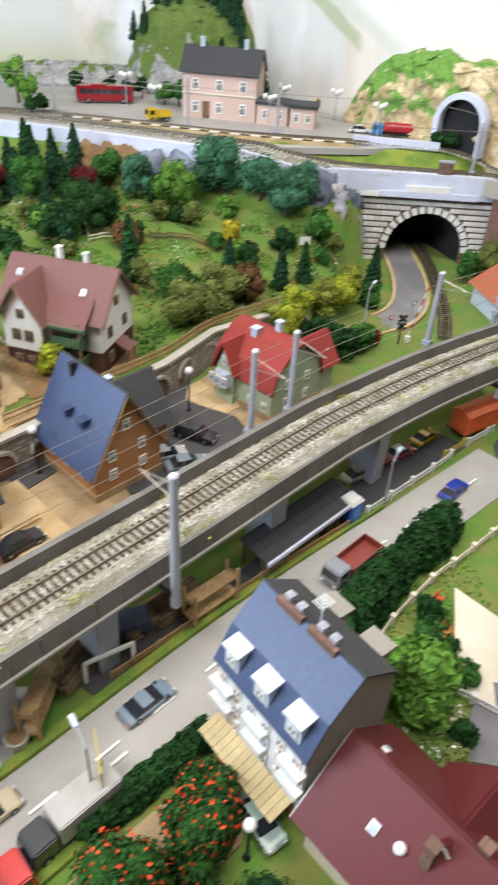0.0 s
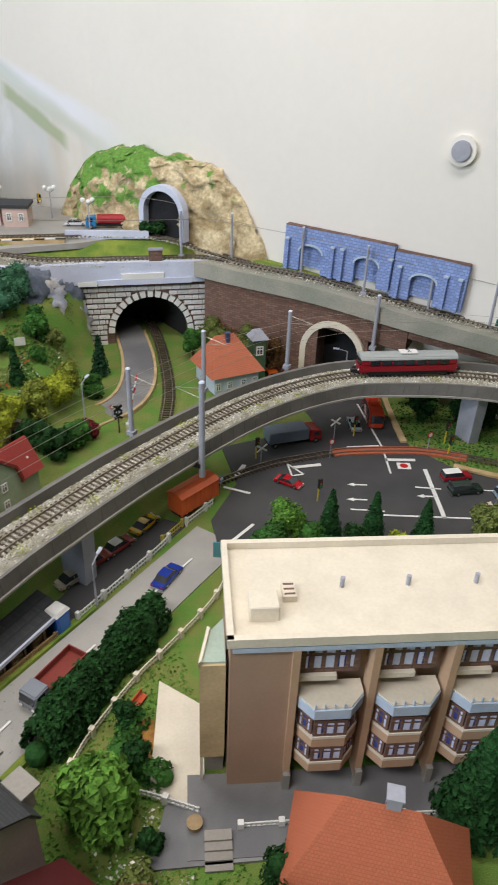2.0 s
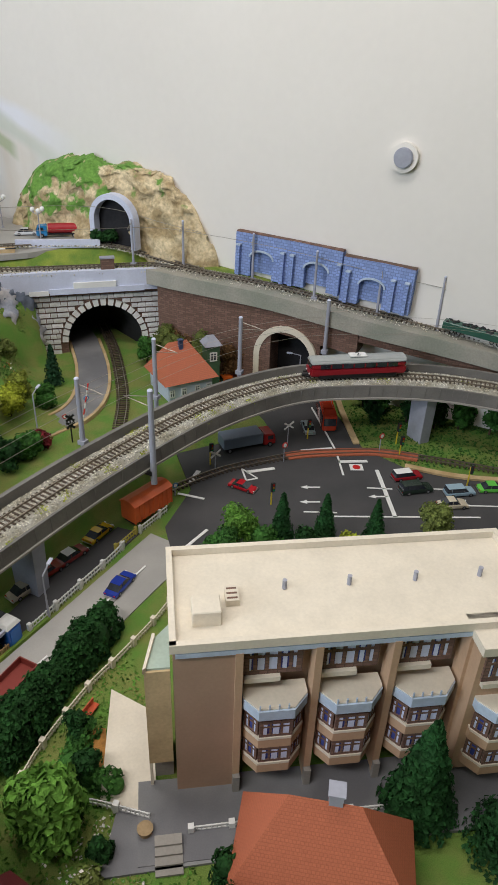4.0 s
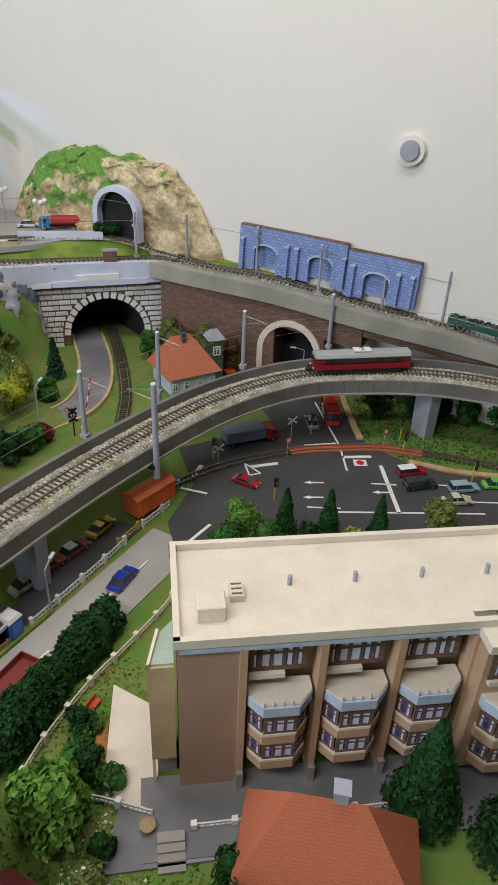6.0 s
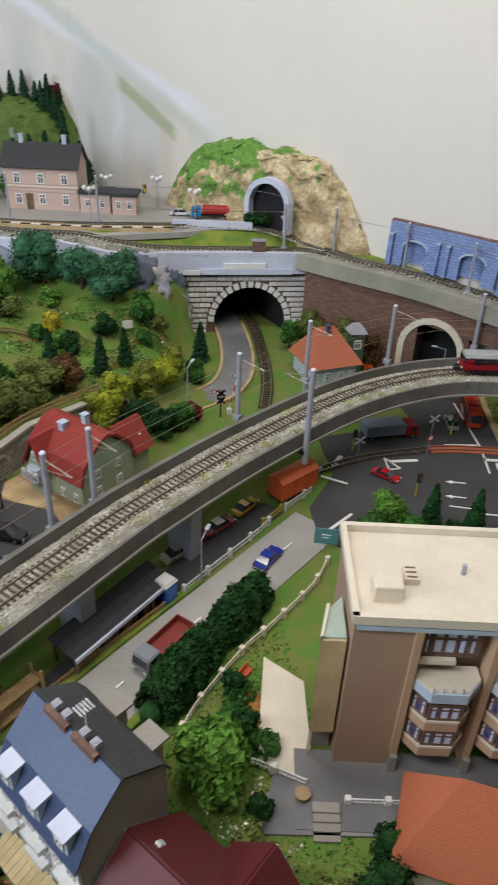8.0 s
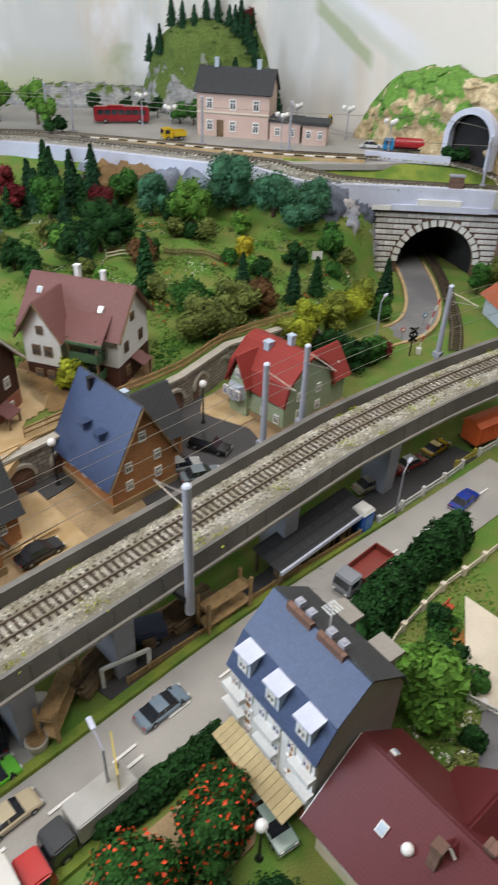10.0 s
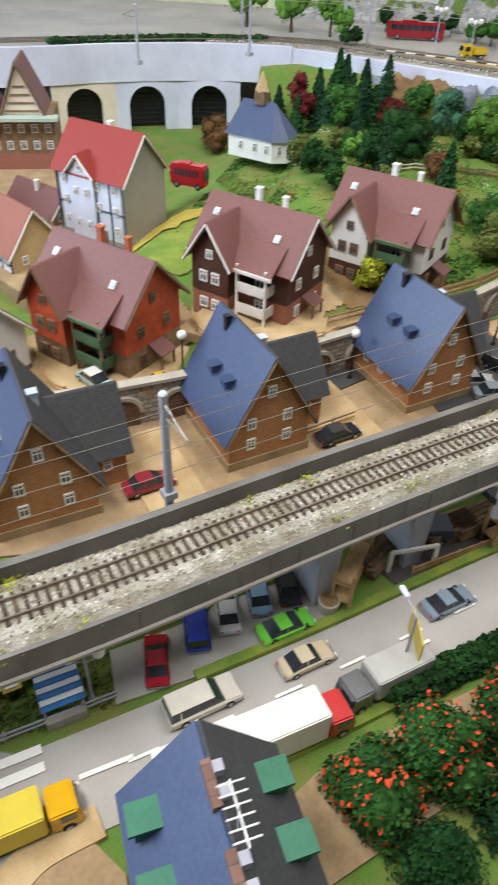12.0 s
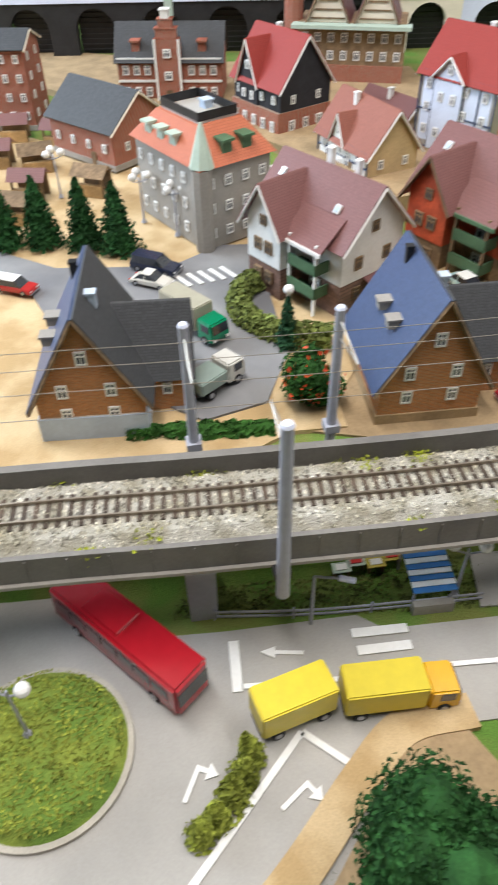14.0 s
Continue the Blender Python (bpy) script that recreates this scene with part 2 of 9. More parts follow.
def part(name, bm, m, parent=None, label="", at=None):
    ob = new(name, mesh_of(name, bm, m) if isinstance(bm, bmesh.types.BMesh) else bm)
    if parent:
        ob.parent = parent
    if at is not None:
        ob.matrix_local = at
    if label:
        ob["label"] = label
    return ob


def thing(name, at, label, category, group="", kind=""):
    ob = new(name)
    ob.empty_display_size = 0.01
    ob.matrix_world = at
    return tagged(ob, label, category, group, kind)


def box(bm, c, s, rz=0, taper=1.0):
    """A box round c of size s, turned by rz degrees; taper shrinks its top."""
    m = pose(*c, 0, 0, rz)
    v = []
    for z in (-0.5, 0.5):
        k = taper if z > 0 else 1
        v += [bm.verts.new(m @ Vector((x * k * s[0], y * k * s[1], z * s[2]))) for x, y in ((-0.5, -0.5), (0.5, -0.5), (0.5, 0.5), (-0.5, 0.5))]
    for f in ((3, 2, 1, 0), (4, 5, 6, 7), (0, 1, 5, 4), (1, 2, 6, 5), (2, 3, 7, 6), (3, 0, 4, 7)):
        bm.faces.new([v[i] for i in f])
    return bm


def boxes(*items):
    bm = bmesh.new()
    for it in items:
        box(bm, *it)
    return bm


def bevel(bm, w, seg=1):
    bmesh.ops.bevel(bm, geom=list(bm.edges), offset=w, segments=seg, affect="EDGES", clamp_overlap=True)
    return bm


def prism(pts, axis, a, b):
    """The outline pts swept along an axis (x, y or z) from a to b."""
    bm = bmesh.new()
    def put(p, w):
        return {"x": (w, p[0], p[1]), "y": (p[0], w, p[1]), "z": (p[0], p[1], w)}[axis]
    lo, hi = [bm.verts.new(put(p, a)) for p in pts], [bm.verts.new(put(p, b)) for p in pts]
    n = len(pts)
    bm.faces.new(lo[::-1])
    bm.faces.new(hi)
    for i in range(n):
        bm.faces.new((lo[i], lo[(i + 1) % n], hi[(i + 1) % n], hi[i]))
    bmesh.ops.recalc_face_normals(bm, faces=bm.faces)
    return bm


def tube(bm, p, q, r, r2=None, n=8):
    """A round bar from p to q."""
    p, q = Vector(p), Vector(q)
    m = Matrix.Translation((p + q) / 2) @ (q - p).to_track_quat("Z", "Y").to_matrix().to_4x4()
    bmesh.ops.create_cone(bm, cap_ends=True, segments=n, radius1=r, radius2=r if r2 is None else r2, depth=(q - p).length, matrix=m)
    return bm


def ball(bm, c, r, sub=2, sz=1.0):
    bmesh.ops.create_icosphere(bm, subdivisions=sub, radius=r, matrix=Matrix.Translation(c) @ Matrix.Diagonal((1, 1, sz, 1)))
    return bm


def sheet(name, pts, z, m, thick=0.003, parent=None, label=""):
    """A flat slab with the outline pts, its top at z."""
    return part(name, prism(pts, "z", z - thick, z), m, parent, label)


def smooth(points, n):
    """A smooth line of n points through the given ones."""
    P = [Vector(p) for p in points]
    P = [2 * P[0] - P[1], *P, 2 * P[-1] - P[-2]]
    raw = []
    for i in range(1, len(P) - 2):
        for k in range(20):
            t = k / 20
            a, b, c, d = P[i - 1:i + 3]
            raw.append(0.5 * (2 * b + (c - a) * t + (2 * a - 5 * b + 4 * c - d) * t * t + (3 * b - a - 3 * c + d) * t ** 3))
    raw.append(P[-2])
    s = [0.0]
    for a, b in zip(raw, raw[1:]):
        s.append(s[-1] + (b - a).length)
    out = []
    for i in range(n):
        w = s[-1] * i / (n - 1)
        j = max(k for k in range(len(s)) if s[k] <= w + 1e-9)
        j = min(j, len(raw) - 2)
        out.append(raw[j].lerp(raw[j + 1], (w - s[j]) / max(1e-9, s[j + 1] - s[j])))
    return out


def sweep(line, outline, close=True):
    """The outline (across, up) carried along a flat line."""
    bm, rings = bmesh.new(), []
    for i, p in enumerate(line):
        d = (line[min(i + 1, len(line) - 1)] - line[max(i - 1, 0)])
        d = Vector((d.x, d.y, 0)).normalized()
        side = Vector((-d.y, d.x, 0))
        rings.append([bm.verts.new(p + side * a + Vector((0, 0, h))) for a, h in outline])
    n = len(outline)
    for a, b in zip(rings, rings[1:]):
        for i in range(n if close else n - 1):
            bm.faces.new((a[i], a[(i + 1) % n], b[(i + 1) % n], b[i]))
    if close:
        bm.faces.new(rings[0][::-1])
        bm.faces.new(rings[-1])
    bmesh.ops.recalc_face_normals(bm, faces=bm.faces)
    return bm


def flakes(name, centres, normals, size, m, seed=1, flat=0.5):
    """Many small leaf flakes in one mesh: a bent leaf of two triangles at each centre."""
    rng = np.random.default_rng(seed)
    c = np.asarray(centres, float)
    n = len(c)
    nor = np.asarray(normals, float) + rng.normal(0, flat, (n, 3))
    nor /= np.linalg.norm(nor, axis=1)[:, None] + 1e-9
    a = np.cross(nor, rng.normal(0, 1, (n, 3)))
    a /= np.linalg.norm(a, axis=1)[:, None] + 1e-9
    b = np.cross(nor, a)
    s = size * rng.uniform(0.55, 1.4, (n, 1))
    v = np.stack([c - a * s, c - b * s * 0.7 + nor * s * 0.3, c + a * s, c + b * s * 0.7 + nor * s * 0.3], 1).reshape(-1, 3)
    i = np.arange(n)[:, None] * 4
    f = np.concatenate([i + [[0, 1, 2]], i + [[0, 2, 3]]])
    me = bpy.data.meshes.new(name)
    me.from_pydata(v.tolist(), [], f.tolist())
    me.materials.append(m)
    return me


# ---- the layout's lie of the land ----
VIA = [(-1.20, -0.33), (-0.974, -0.137), (-0.684, 0.110), (-0.567, 0.205), (-0.409, 0.339), (-0.24, 0.499), (-0.093, 0.634), (0.045, 0.762), (0.11, 0.818),
       (0.275, 0.940), (0.48, 1.060), (0.66, 1.107), (0.80, 1.083), (0.91, 1.040), (0.99, 0.985), (1.10, 0.875), (1.20, 0.74)]
VX, VY = np.array(VIA).T
RET = np.array([(-1.0, 0.30), (-0.60, 0.545), (-0.503, 0.605), (-0.44, 0.650), (-0.322, 0.752), (-0.20, 0.875), (-0.117, 0.961), (-0.05, 1.06), (0.10, 1.16), (0.2, 1.25)])
EDGE = np.array([(-1.75, 1.06), (-1.34, 1.33), (-1.05, 1.51), (-0.93, 1.60), (-0.78, 1.68), (-0.66, 1.72), (-0.52, 1.73), (-0.38, 1.69), (-0.074, 1.575), (0.10, 1.52), (0.26, 1.565), (0.60, 1.60), (0.68, 1.56)])
UP = 0.262


def step(a, b, v):
    t = min(1.0, max(0.0, (v - a) / (b - a)))
    return t * t * (3 - 2 * t)


def land(x, y):
    """The height of the ground, behind and before the viaduct."""
    d = y - float(np.interp(x, VX, VY))
    mid = float(np.interp(x, (0.15, 0.30, 0.52, 0.66), (0.062, 0.048, 0.048, 0.0)))
    mid *= step(0.03, 0.055, d) * (1 - step(0.36, 0.42, x) * (1 - step(1.13, 1.19, y)))
    r = y - float(np.interp(x, RET[:, 0], RET[:, 1]))
    garden = step(0.0, 0.012, r) * (1 - step(0.1, 0.26, x)) * step(-0.66, -0.56, x)
    garden *= 1 - 0.36 * (1 - step(-0.47, -0.43, x))
    h = mid + garden * (0.05 + 0.055 * step(0.05, 0.45, r))
    h += 0.04 * step(1.15, 1.5, y) * step(0.08, 0.2, x) * (1 - step(0.17, 0.25, x + 0.15 * (1.45 - y)))
    h += 0.03 * step(0.7, 1.05, y) * (1 - step(-0.66, -0.56, x))
    e = y - float(np.interp(x, EDGE[:, 0], EDGE[:, 1]))
    if -0.62 < x < 0.27:
        cliff = step(-0.10, -0.01, e + 0.03 * noise.noise((x * 9, y * 9, 0)))
        h = h + (0.235 - 0.045 * step(0.0, 0.12, x) - h) * cliff
    bumps = 0.006 * noise.noise((x * 14, y * 14, 2)) + 0.003 * noise.noise((x * 40, y * 40, 5))
    return h + bumps * (garden * step(0.08, 0.2, r) + step(0.1, 0.2, x) * step(1.1, 1.2, y) * (1 - step(0.26, 0.3, x)))


def ground():
    nx, ny = 230, 230
    xs, ys = np.linspace(-2.0, 1.6, nx), np.linspace(-0.9, 2.0, ny)
    v = [(x, y, land(x, y)) for y in ys for x in xs]
    f = [(j * nx + i, j * nx + i + 1, (j + 1) * nx + i + 1, (j + 1) * nx + i) for j in range(ny - 1) for i in range(nx - 1)]
    me = bpy.data.meshes.new("ground")
    me.from_pydata(v, [], f)
    me.materials.append(M["grass"])
    for p in me.polygons:
        p.use_smooth = True
    return tagged(new("ground", me), "grass-flocked ground of the layout", "ground", kind="structure")


ground()


# ---- the room ----
def backdrop_mat():
    """Plaster with painted mountains: pale grey slopes that fade upwards, with a few green shoulders."""
    m = mat("painted_backdrop", (0.80, 0.765, 0.715), 0.85, 0.012, 60, 3, 0.03, col2=(0.775, 0.74, 0.69))
    nt = m.node_tree
    b = nt.nodes["Principled BSDF"]
    base = [n for n in nt.nodes if n.type == "HUE_SAT"][0].outputs[0]
    tc = [n for n in nt.nodes if n.type == "TEX_COORD"][0].outputs["Object"]
    sep = nt.nodes.new("ShaderNodeSeparateXYZ")
    link(nt, tc, sep.inputs[0])

    def op(kind, a, b2, clamp=False):
        n = nt.nodes.new("ShaderNodeMath")
        n.operation, n.use_clamp = kind, clamp
        for i, w in enumerate((a, b2)):
            if isinstance(w, (int, float)):
                n.inputs[i].default_value = w
            else:
                link(nt, w, n.inputs[i])
        return n.outputs[0]

    def noisy(scale, stretch):
        mp, n = nt.nodes.new("ShaderNodeMapping"), nt.nodes.new("ShaderNodeTexNoise")
        mp.inputs["Scale"].default_value = stretch
        n.inputs["Scale"].default_value, n.inputs["Detail"].default_value = scale, 6
        link(nt, tc, mp.inputs[0])
        link(nt, mp.outputs[0], n.inputs["Vector"])
        return n.outputs[0]

    def blend(fac, a, col):
        x = nt.nodes.new("ShaderNodeMix")
        x.data_type = "RGBA"
        link(nt, fac, x.inputs[0])
        link(nt, a, x.inputs[6])
        x.inputs[7].default_value = (*col, 1)
        return x.outputs[2]

    # ridge line: falls to the right, rises to the left
    ridge = op("ADD", op("MULTIPLY", sep.outputs[0], -0.62), op("MULTIPLY", noisy(3.0, (1, 1, 0.3)), 0.30))
    below = op("MULTIPLY", op("SUBTRACT", op("ADD", ridge, 0.54), sep.outputs[2]), 14.0, True)
    right_end = op("MULTIPLY", op("SUBTRACT", 0.44, sep.outputs[0]), 8.0, True)
    slope = op("MULTIPLY", below, right_end)
    grey = op("MULTIPLY", slope, op("MULTIPLY", op("SUBTRACT", noisy(5.0, (1.6, 1.6, 0.55)), 0.32), 3.4, True))
    c = blend(grey, base, (0.63, 0.635, 0.62))
    tan = op("MULTIPLY", slope, op("MULTIPLY", op("SUBTRACT", noisy(3.2, (2.0, 2.0, 0.5)), 0.56), 5.0, True))
    c = blend(op("MULTIPLY", tan, 0.8), c, (0.62, 0.52, 0.41))
    snow = op("MULTIPLY", slope, op("MULTIPLY", op("SUBTRACT", noisy(7.0, (1.2, 1.2, 0.7)), 0.55), 6.0, True))
    c = blend(op("MULTIPLY", snow, 0.9), c, (0.84, 0.85, 0.90))
    off = op("ABSOLUTE", op("ADD", op("SUBTRACT", sep.outputs[2], 0.52), op("MULTIPLY", op("SUBTRACT", sep.outputs[0], 0.176), 0.827)), 0.0)
    band = op("MULTIPLY", op("SUBTRACT", op("ADD", 0.012, op("MULTIPLY", noisy(14.0, (1, 1, 1)), 0.022)), off), 90.0, True)
    peak = op("ABSOLUTE", op("ADD", op("SUBTRACT", sep.outputs[2], 0.50), op("MULTIPLY", op("SUBTRACT", sep.outputs[0], 0.30), 0.55)), 0.0)
    mist = op("MULTIPLY", op("SUBTRACT", op("ADD", 0.018, op("MULTIPLY", noisy(9.0, (1, 1, 1)), 0.03)), peak), 45.0, True)
    c = blend(op("MULTIPLY", op("MULTIPLY", mist, right_end), 0.75), c, (0.80, 0.82, 0.90))
    shoulder = op("MULTIPLY", op("SUBTRACT", op("ADD", 0.014, op("MULTIPLY", noisy(11.0, (1, 1, 1)), 0.03)), op("ABSOLUTE", op("SUBTRACT", op("ADD", sep.outputs[2], op("MULTIPLY", sep.outputs[0], 0.75)), 0.690), 0.0)), 50.0, True)
    c = blend(op("MULTIPLY", op("MULTIPLY", shoulder, right_end), 0.6), c, (0.55, 0.60, 0.52))
    ends = op("MULTIPLY", op("MULTIPLY", op("SUBTRACT", sep.outputs[0], 0.165), 60.0, True), op("MULTIPLY", op("SUBTRACT", 0.305, sep.outputs[0]), 60.0, True))
    c = blend(op("MULTIPLY", op("MULTIPLY", band, ends), 0.8), c, (0.38, 0.44, 0.26))
    green = op("MULTIPLY", slope, op("MULTIPLY", op("SUBTRACT", noisy(4.0, (0.9, 0.9, 1.3)), 0.66), 12.0, True))
    c = blend(op("MULTIPLY", green, 0.75), c, (0.36, 0.42, 0.24))
    low = op("MULTIPLY", op("SUBTRACT", 0.40, sep.outputs[2]), 9.0, True)
    left = op("MULTIPLY", op("SUBTRACT", -0.25, sep.outputs[0]), 5.0, True)
    c = blend(op("MULTIPLY", op("MULTIPLY", low, left), 0.6), c, (0.46, 0.46, 0.20))
    link(nt, c, b.inputs["Base Color"])
    return m


M["backdrop"] = backdrop_mat()
WALL = [(1.75, 0.20), (1.03, 1.075), (0.66, 1.50), (0.36, 1.86), (0.06, 2.16), (-0.30, 2.32), (-0.90, 2.36), (-1.75, 2.30)]


def wall_run(name, pts, lo, hi, m, label):
    line = [Vector((x, y, 0)) for x, y in pts]
    return tagged(part(name, sweep(line, [(0, lo), (0, hi), (-0.06, hi), (-0.06, lo)]), m), label, "wall", kind="structure")


wall_run("wall_north", WALL, -0.9, 1.85, M["backdrop"], "cream plastered wall with painted pale mountains")
# unseen walls added to close the room; their dark colour limits bounced light
wall_run("wall_east", [(1.75, -2.5), (1.75, 0.20)], -0.9, 1.85, M["roomwall"], "plain unseen room wall, dark to cut bounced light")
wall_run("wall_south", [(-2.7, -2.5), (1.75, -2.5)], -0.9, 1.85, M["roomwall"], "plain unseen room wall, dark to cut bounced light")
wall_run("wall_west", [(-1.75, 2.30), (-2.7, 2.2), (-2.7, -2.5)], -0.9, 1.85, M["roomwall"], "plain unseen room wall, dark to cut bounced light")
sheet("floor", [(-2.8, -2.6), (1.9, -2.6), (1.9, 2.5), (-2.8, 2.5)], -0.9, M["concrete"], 0.05)
tagged(bpy.data.objects["floor"], "plain grey room floor", "floor", kind="structure")
sheet("ceiling", [(-2.8, -2.6), (1.9, -2.6), (1.9, 2.5), (-2.8, 2.5)], 1.90, M["roomceiling"], 0.05)
tagged(bpy.data.objects["ceiling"], "plain grey unseen room ceiling, dark to cut bounced light", "ceiling", kind="structure")


def wall_cap():
    """The round cover on the wall."""
    c = Vector((0.907, 1.202, 0.493))
    turn = Vector((0.76, 0.65, 0)).normalized()
    t = thing("wall_cap", Matrix.Translation(c), "round grey metal cap set in the plaster wall", "wall cap")
    a, b = bmesh.new(), bmesh.new()
    tube(a, turn * 0.025, -turn * 0.0015, 0.0255, n=32)
    tube(b, turn * 0.02, -turn * 0.007, 0.0178, n=32)
    bevel(b, 0.002, 2)
    part("rim", a, M["wall"], t, "rough plaster rim")
    part("disc", b, M["mast"], t)


wall_cap()


# ---- upper level: station plateau on its pale retaining wall ----
def plateau():
    back = [(0.545, 1.625), (0.36, 1.84), (0.06, 2.14), (-0.30, 2.30), (-0.90, 2.34), (-1.70, 2.28)]
    front = [p for p in smooth([(x, y, 0) for x, y in EDGE], 60) if p.x < 0.01] + [Vector(p) for p in ((0.06, 1.588, 0), (0.20, 1.60, 0), (0.27, 1.605, 0), (0.35, 1.63, 0), (0.52, 1.63, 0))]
    pts = [(p.x, p.y) for p in front] + back
    t = tagged(part("upper_ground", prism(pts, "z", UP - 0.012, UP), M["paleroad"]), "grey station plateau above the valley", "ground", kind="structure")
    wall_line = [p for p in front if -0.60 < p.x < 0.01]
    w = part("trim", sweep([p - Vector((0, 0.004, 0)) for p in wall_line], [(-0.004, UP - 0.045), (0.010, UP - 0.045), (0.010, UP + 0.002), (-0.004, UP + 0.002)]), M["palewall"])
    tagged(w, "pale grey concrete edge of the plateau", "retaining wall", kind="structure")
    edge = smooth([(0.0, 1.556, UP), (0.06, 1.548, 0.250), (0.13, 1.540, 0.237), (0.26, 1.548, 0.233), (0.40, 1.536, 0.232), (0.54, 1.518, 0.231)], 30)
    w = part("trim", sweep(edge, [(-0.004, -0.043), (0.010, -0.043), (0.010, 0.002), (-0.004, 0.002)]), M["palewall"])
    tagged(w, "pale painted concrete edge above the road tunnel", "retaining wall", kind="structure")
    bank = smooth([(0.06, 1.550, 0.236), (0.13, 1.540, 0.234), (0.26, 1.548, 0.232), (0.40, 1.536, 0.231), (0.545, 1.518, 0.230)], 30)
    g = part("lawn_strip", sweep(bank, [(0.006, -0.04), (0.006, 0.0), (0.045, 0.001), (0.072, 0.027), (0.105, 0.031), (0.105, -0.04)][::-1]), M["lawn"])
    tagged(g, "bright green grass strip beside the tracks", "lawn", kind="structure")


plateau()


def ramp():
    """The grass-topped ledge with its masonry face that carries the upper line down to the right."""
    line = smooth([(0.550, 1.560, 0.2285), (0.615, 1.475, 0.229), (0.755, 1.36, 0.215), (0.895, 1.222, 0.195), (1.055, 1.082, 0.173), (1.215, 0.935, 0.146)], 30)
    for k, (some, low) in enumerate(((line[1:10], -0.30), (line[9:16], -0.075), (line[15:], -0.045))):
        a = part("embankment", sweep(some, [(0.12, low), (0.12, 0.0), (-0.055, 0.0), (-0.055, low)]), M["brownstone"])
        tagged(a, "brown stone masonry wall below the upper line", "retaining wall", kind="structure")
    b = part("ledge", sweep(line, [(0.12, 0.0), (0.12, 0.004), (-0.062, 0.004), (-0.062, -0.028), (-0.0555, -0.028), (-0.0555, 0)]), M["slope_grey"])
    tagged(b, "green-grey concrete ledge along the upper line", "ledge", kind="structure")
    c = part("lawn_strip", sweep(line, [(0.010, 0.0022), (0.010, 0.0062), (0.112, 0.0062), (0.112, 0.0022)][::-1]), M["lawn"])
    tagged(c, "bright green grass between the upper line and the wall", "lawn", kind="structure")
    return line


RAMP = ramp()


def portal(name, x, y, z, rz, w, h, rad, cx, rise, m, ring_m, label, depth=0.25, ring=0.016, stones=0, shear=0.0):
    """A wall with an arched opening through it, a stone ring and a lined tunnel behind, its shade painted in."""
    t = thing(name, pose(x, y, z, 0, 0, rz), label, "tunnel portal", kind="structure")
    arc = [(cx + rad * math.cos(a), rise + rad * math.sin(a)) for a in np.linspace(math.pi, 0, 17)]
    hole = [(cx - rad, 0), *arc, (cx + rad, 0)]
    outer = [(-w / 2, 0), (-w / 2, h), (w / 2, h), (w / 2, 0)]
    if m:
        part("face", prism(outer[:2] + outer[2:] + hole[::-1], "y", 0, 0.03), m, t)
    arc2 = [(cx + (rad + ring) * math.cos(a), rise + (rad + ring) * math.sin(a)) for a in np.linspace(0, math.pi, 17)]
    if stones:
        for i in range(stones):
            a, b = math.pi * i / stones + 0.028, math.pi * (i + 1) / stones - 0.028
            q = [(cx + r * math.cos(u), rise + r * math.sin(u)) for r, u in ((rad, a), (rad + ring, a), (rad + ring, b), (rad, b))]
            part("arch_stone", prism(q, "y", -0.007, 0.012), ring_m, t)
    else:
        part("arch_ring", prism([(cx - rad - ring, 0), (cx - rad, 0), *arc, (cx + rad, 0), (cx + rad + ring, 0), *arc2], "y", -0.008, 0.012), ring_m, t)
    # short lining closed by a cap, both painted near black as tunnel shade
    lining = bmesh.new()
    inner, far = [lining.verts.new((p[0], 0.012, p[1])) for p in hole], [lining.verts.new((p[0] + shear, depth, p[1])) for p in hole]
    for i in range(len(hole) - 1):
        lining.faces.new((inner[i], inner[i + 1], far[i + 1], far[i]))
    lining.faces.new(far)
    part("lining", lining, M["tunnel"], t, "bare tunnel lining, coloured near black for the shade inside")
    return t


p1 = portal("tunnel_portal_1", 0.400, 1.545, 0.042, -6, 0.284, 0.145, 0.082, 0.010, 0.031, M["brownstone"], M["white"], "white-faced stone portal with a white arch of stones over the road", stones=17, depth=0.15, shear=-0.06, ring=0.013)
course_stone = {}
rng_p = random.Random(7)
for i in range(11):
    zz = 0.010 + i * 0.0122
    gap = 0.098 if zz < 0.031 else math.sqrt(max(0, 0.098 ** 2 - (zz - 0.031) ** 2)) if zz < 0.129 else 0
    for a, b in ([(-0.142, 0.010 - gap), (0.010 + gap, 0.142)] if gap else [(-0.142, 0.142)]):
        u = a
        while b - u > 0.004:
            L = min(b - u, rng_p.choice((0.014, 0.018, 0.024)))
            L = b - u if b - u - L < 0.005 else L
            key = round(L, 4)
            if key not in course_stone:
                course_stone[key] = mesh_of("stone", boxes(((0, 0, 0), (L - 0.0014, 0.006, 0.0078))), M["portalstone"])
            part("stone", course_stone[key], None, p1, at=pose(u + L / 2, -0.002, zz))
            u += L
part("coping", boxes(((0.0, 0.006, 0.151), (0.20, 0.046, 0.012))), M["palewall"], p1)
part("coping", boxes(((-0.005, 0.006, 0.163), (0.09, 0.046, 0.012))), M["white"], p1)
part("coping", boxes(((-0.122, 0.004, 0.149), (0.040, 0.040, 0.010))), M["white"], p1)
portal("tunnel_portal_2", 0.744, 1.300, 0.016, -45, 0.148, 0.155, 0.058, 0, 0.070, M["brownstone"], M["cream"], "cream arched road portal in the brown stone wall", ring=0.013, depth=0.06)
portal("tunnel_portal_3", 0.458, 1.606, UP, -46, 0.0, 0.0, 0.046, 0, 0.055, None, M["palewall"], "pale arched rail portal in the rocky hill", ring=0.012, depth=0.016)


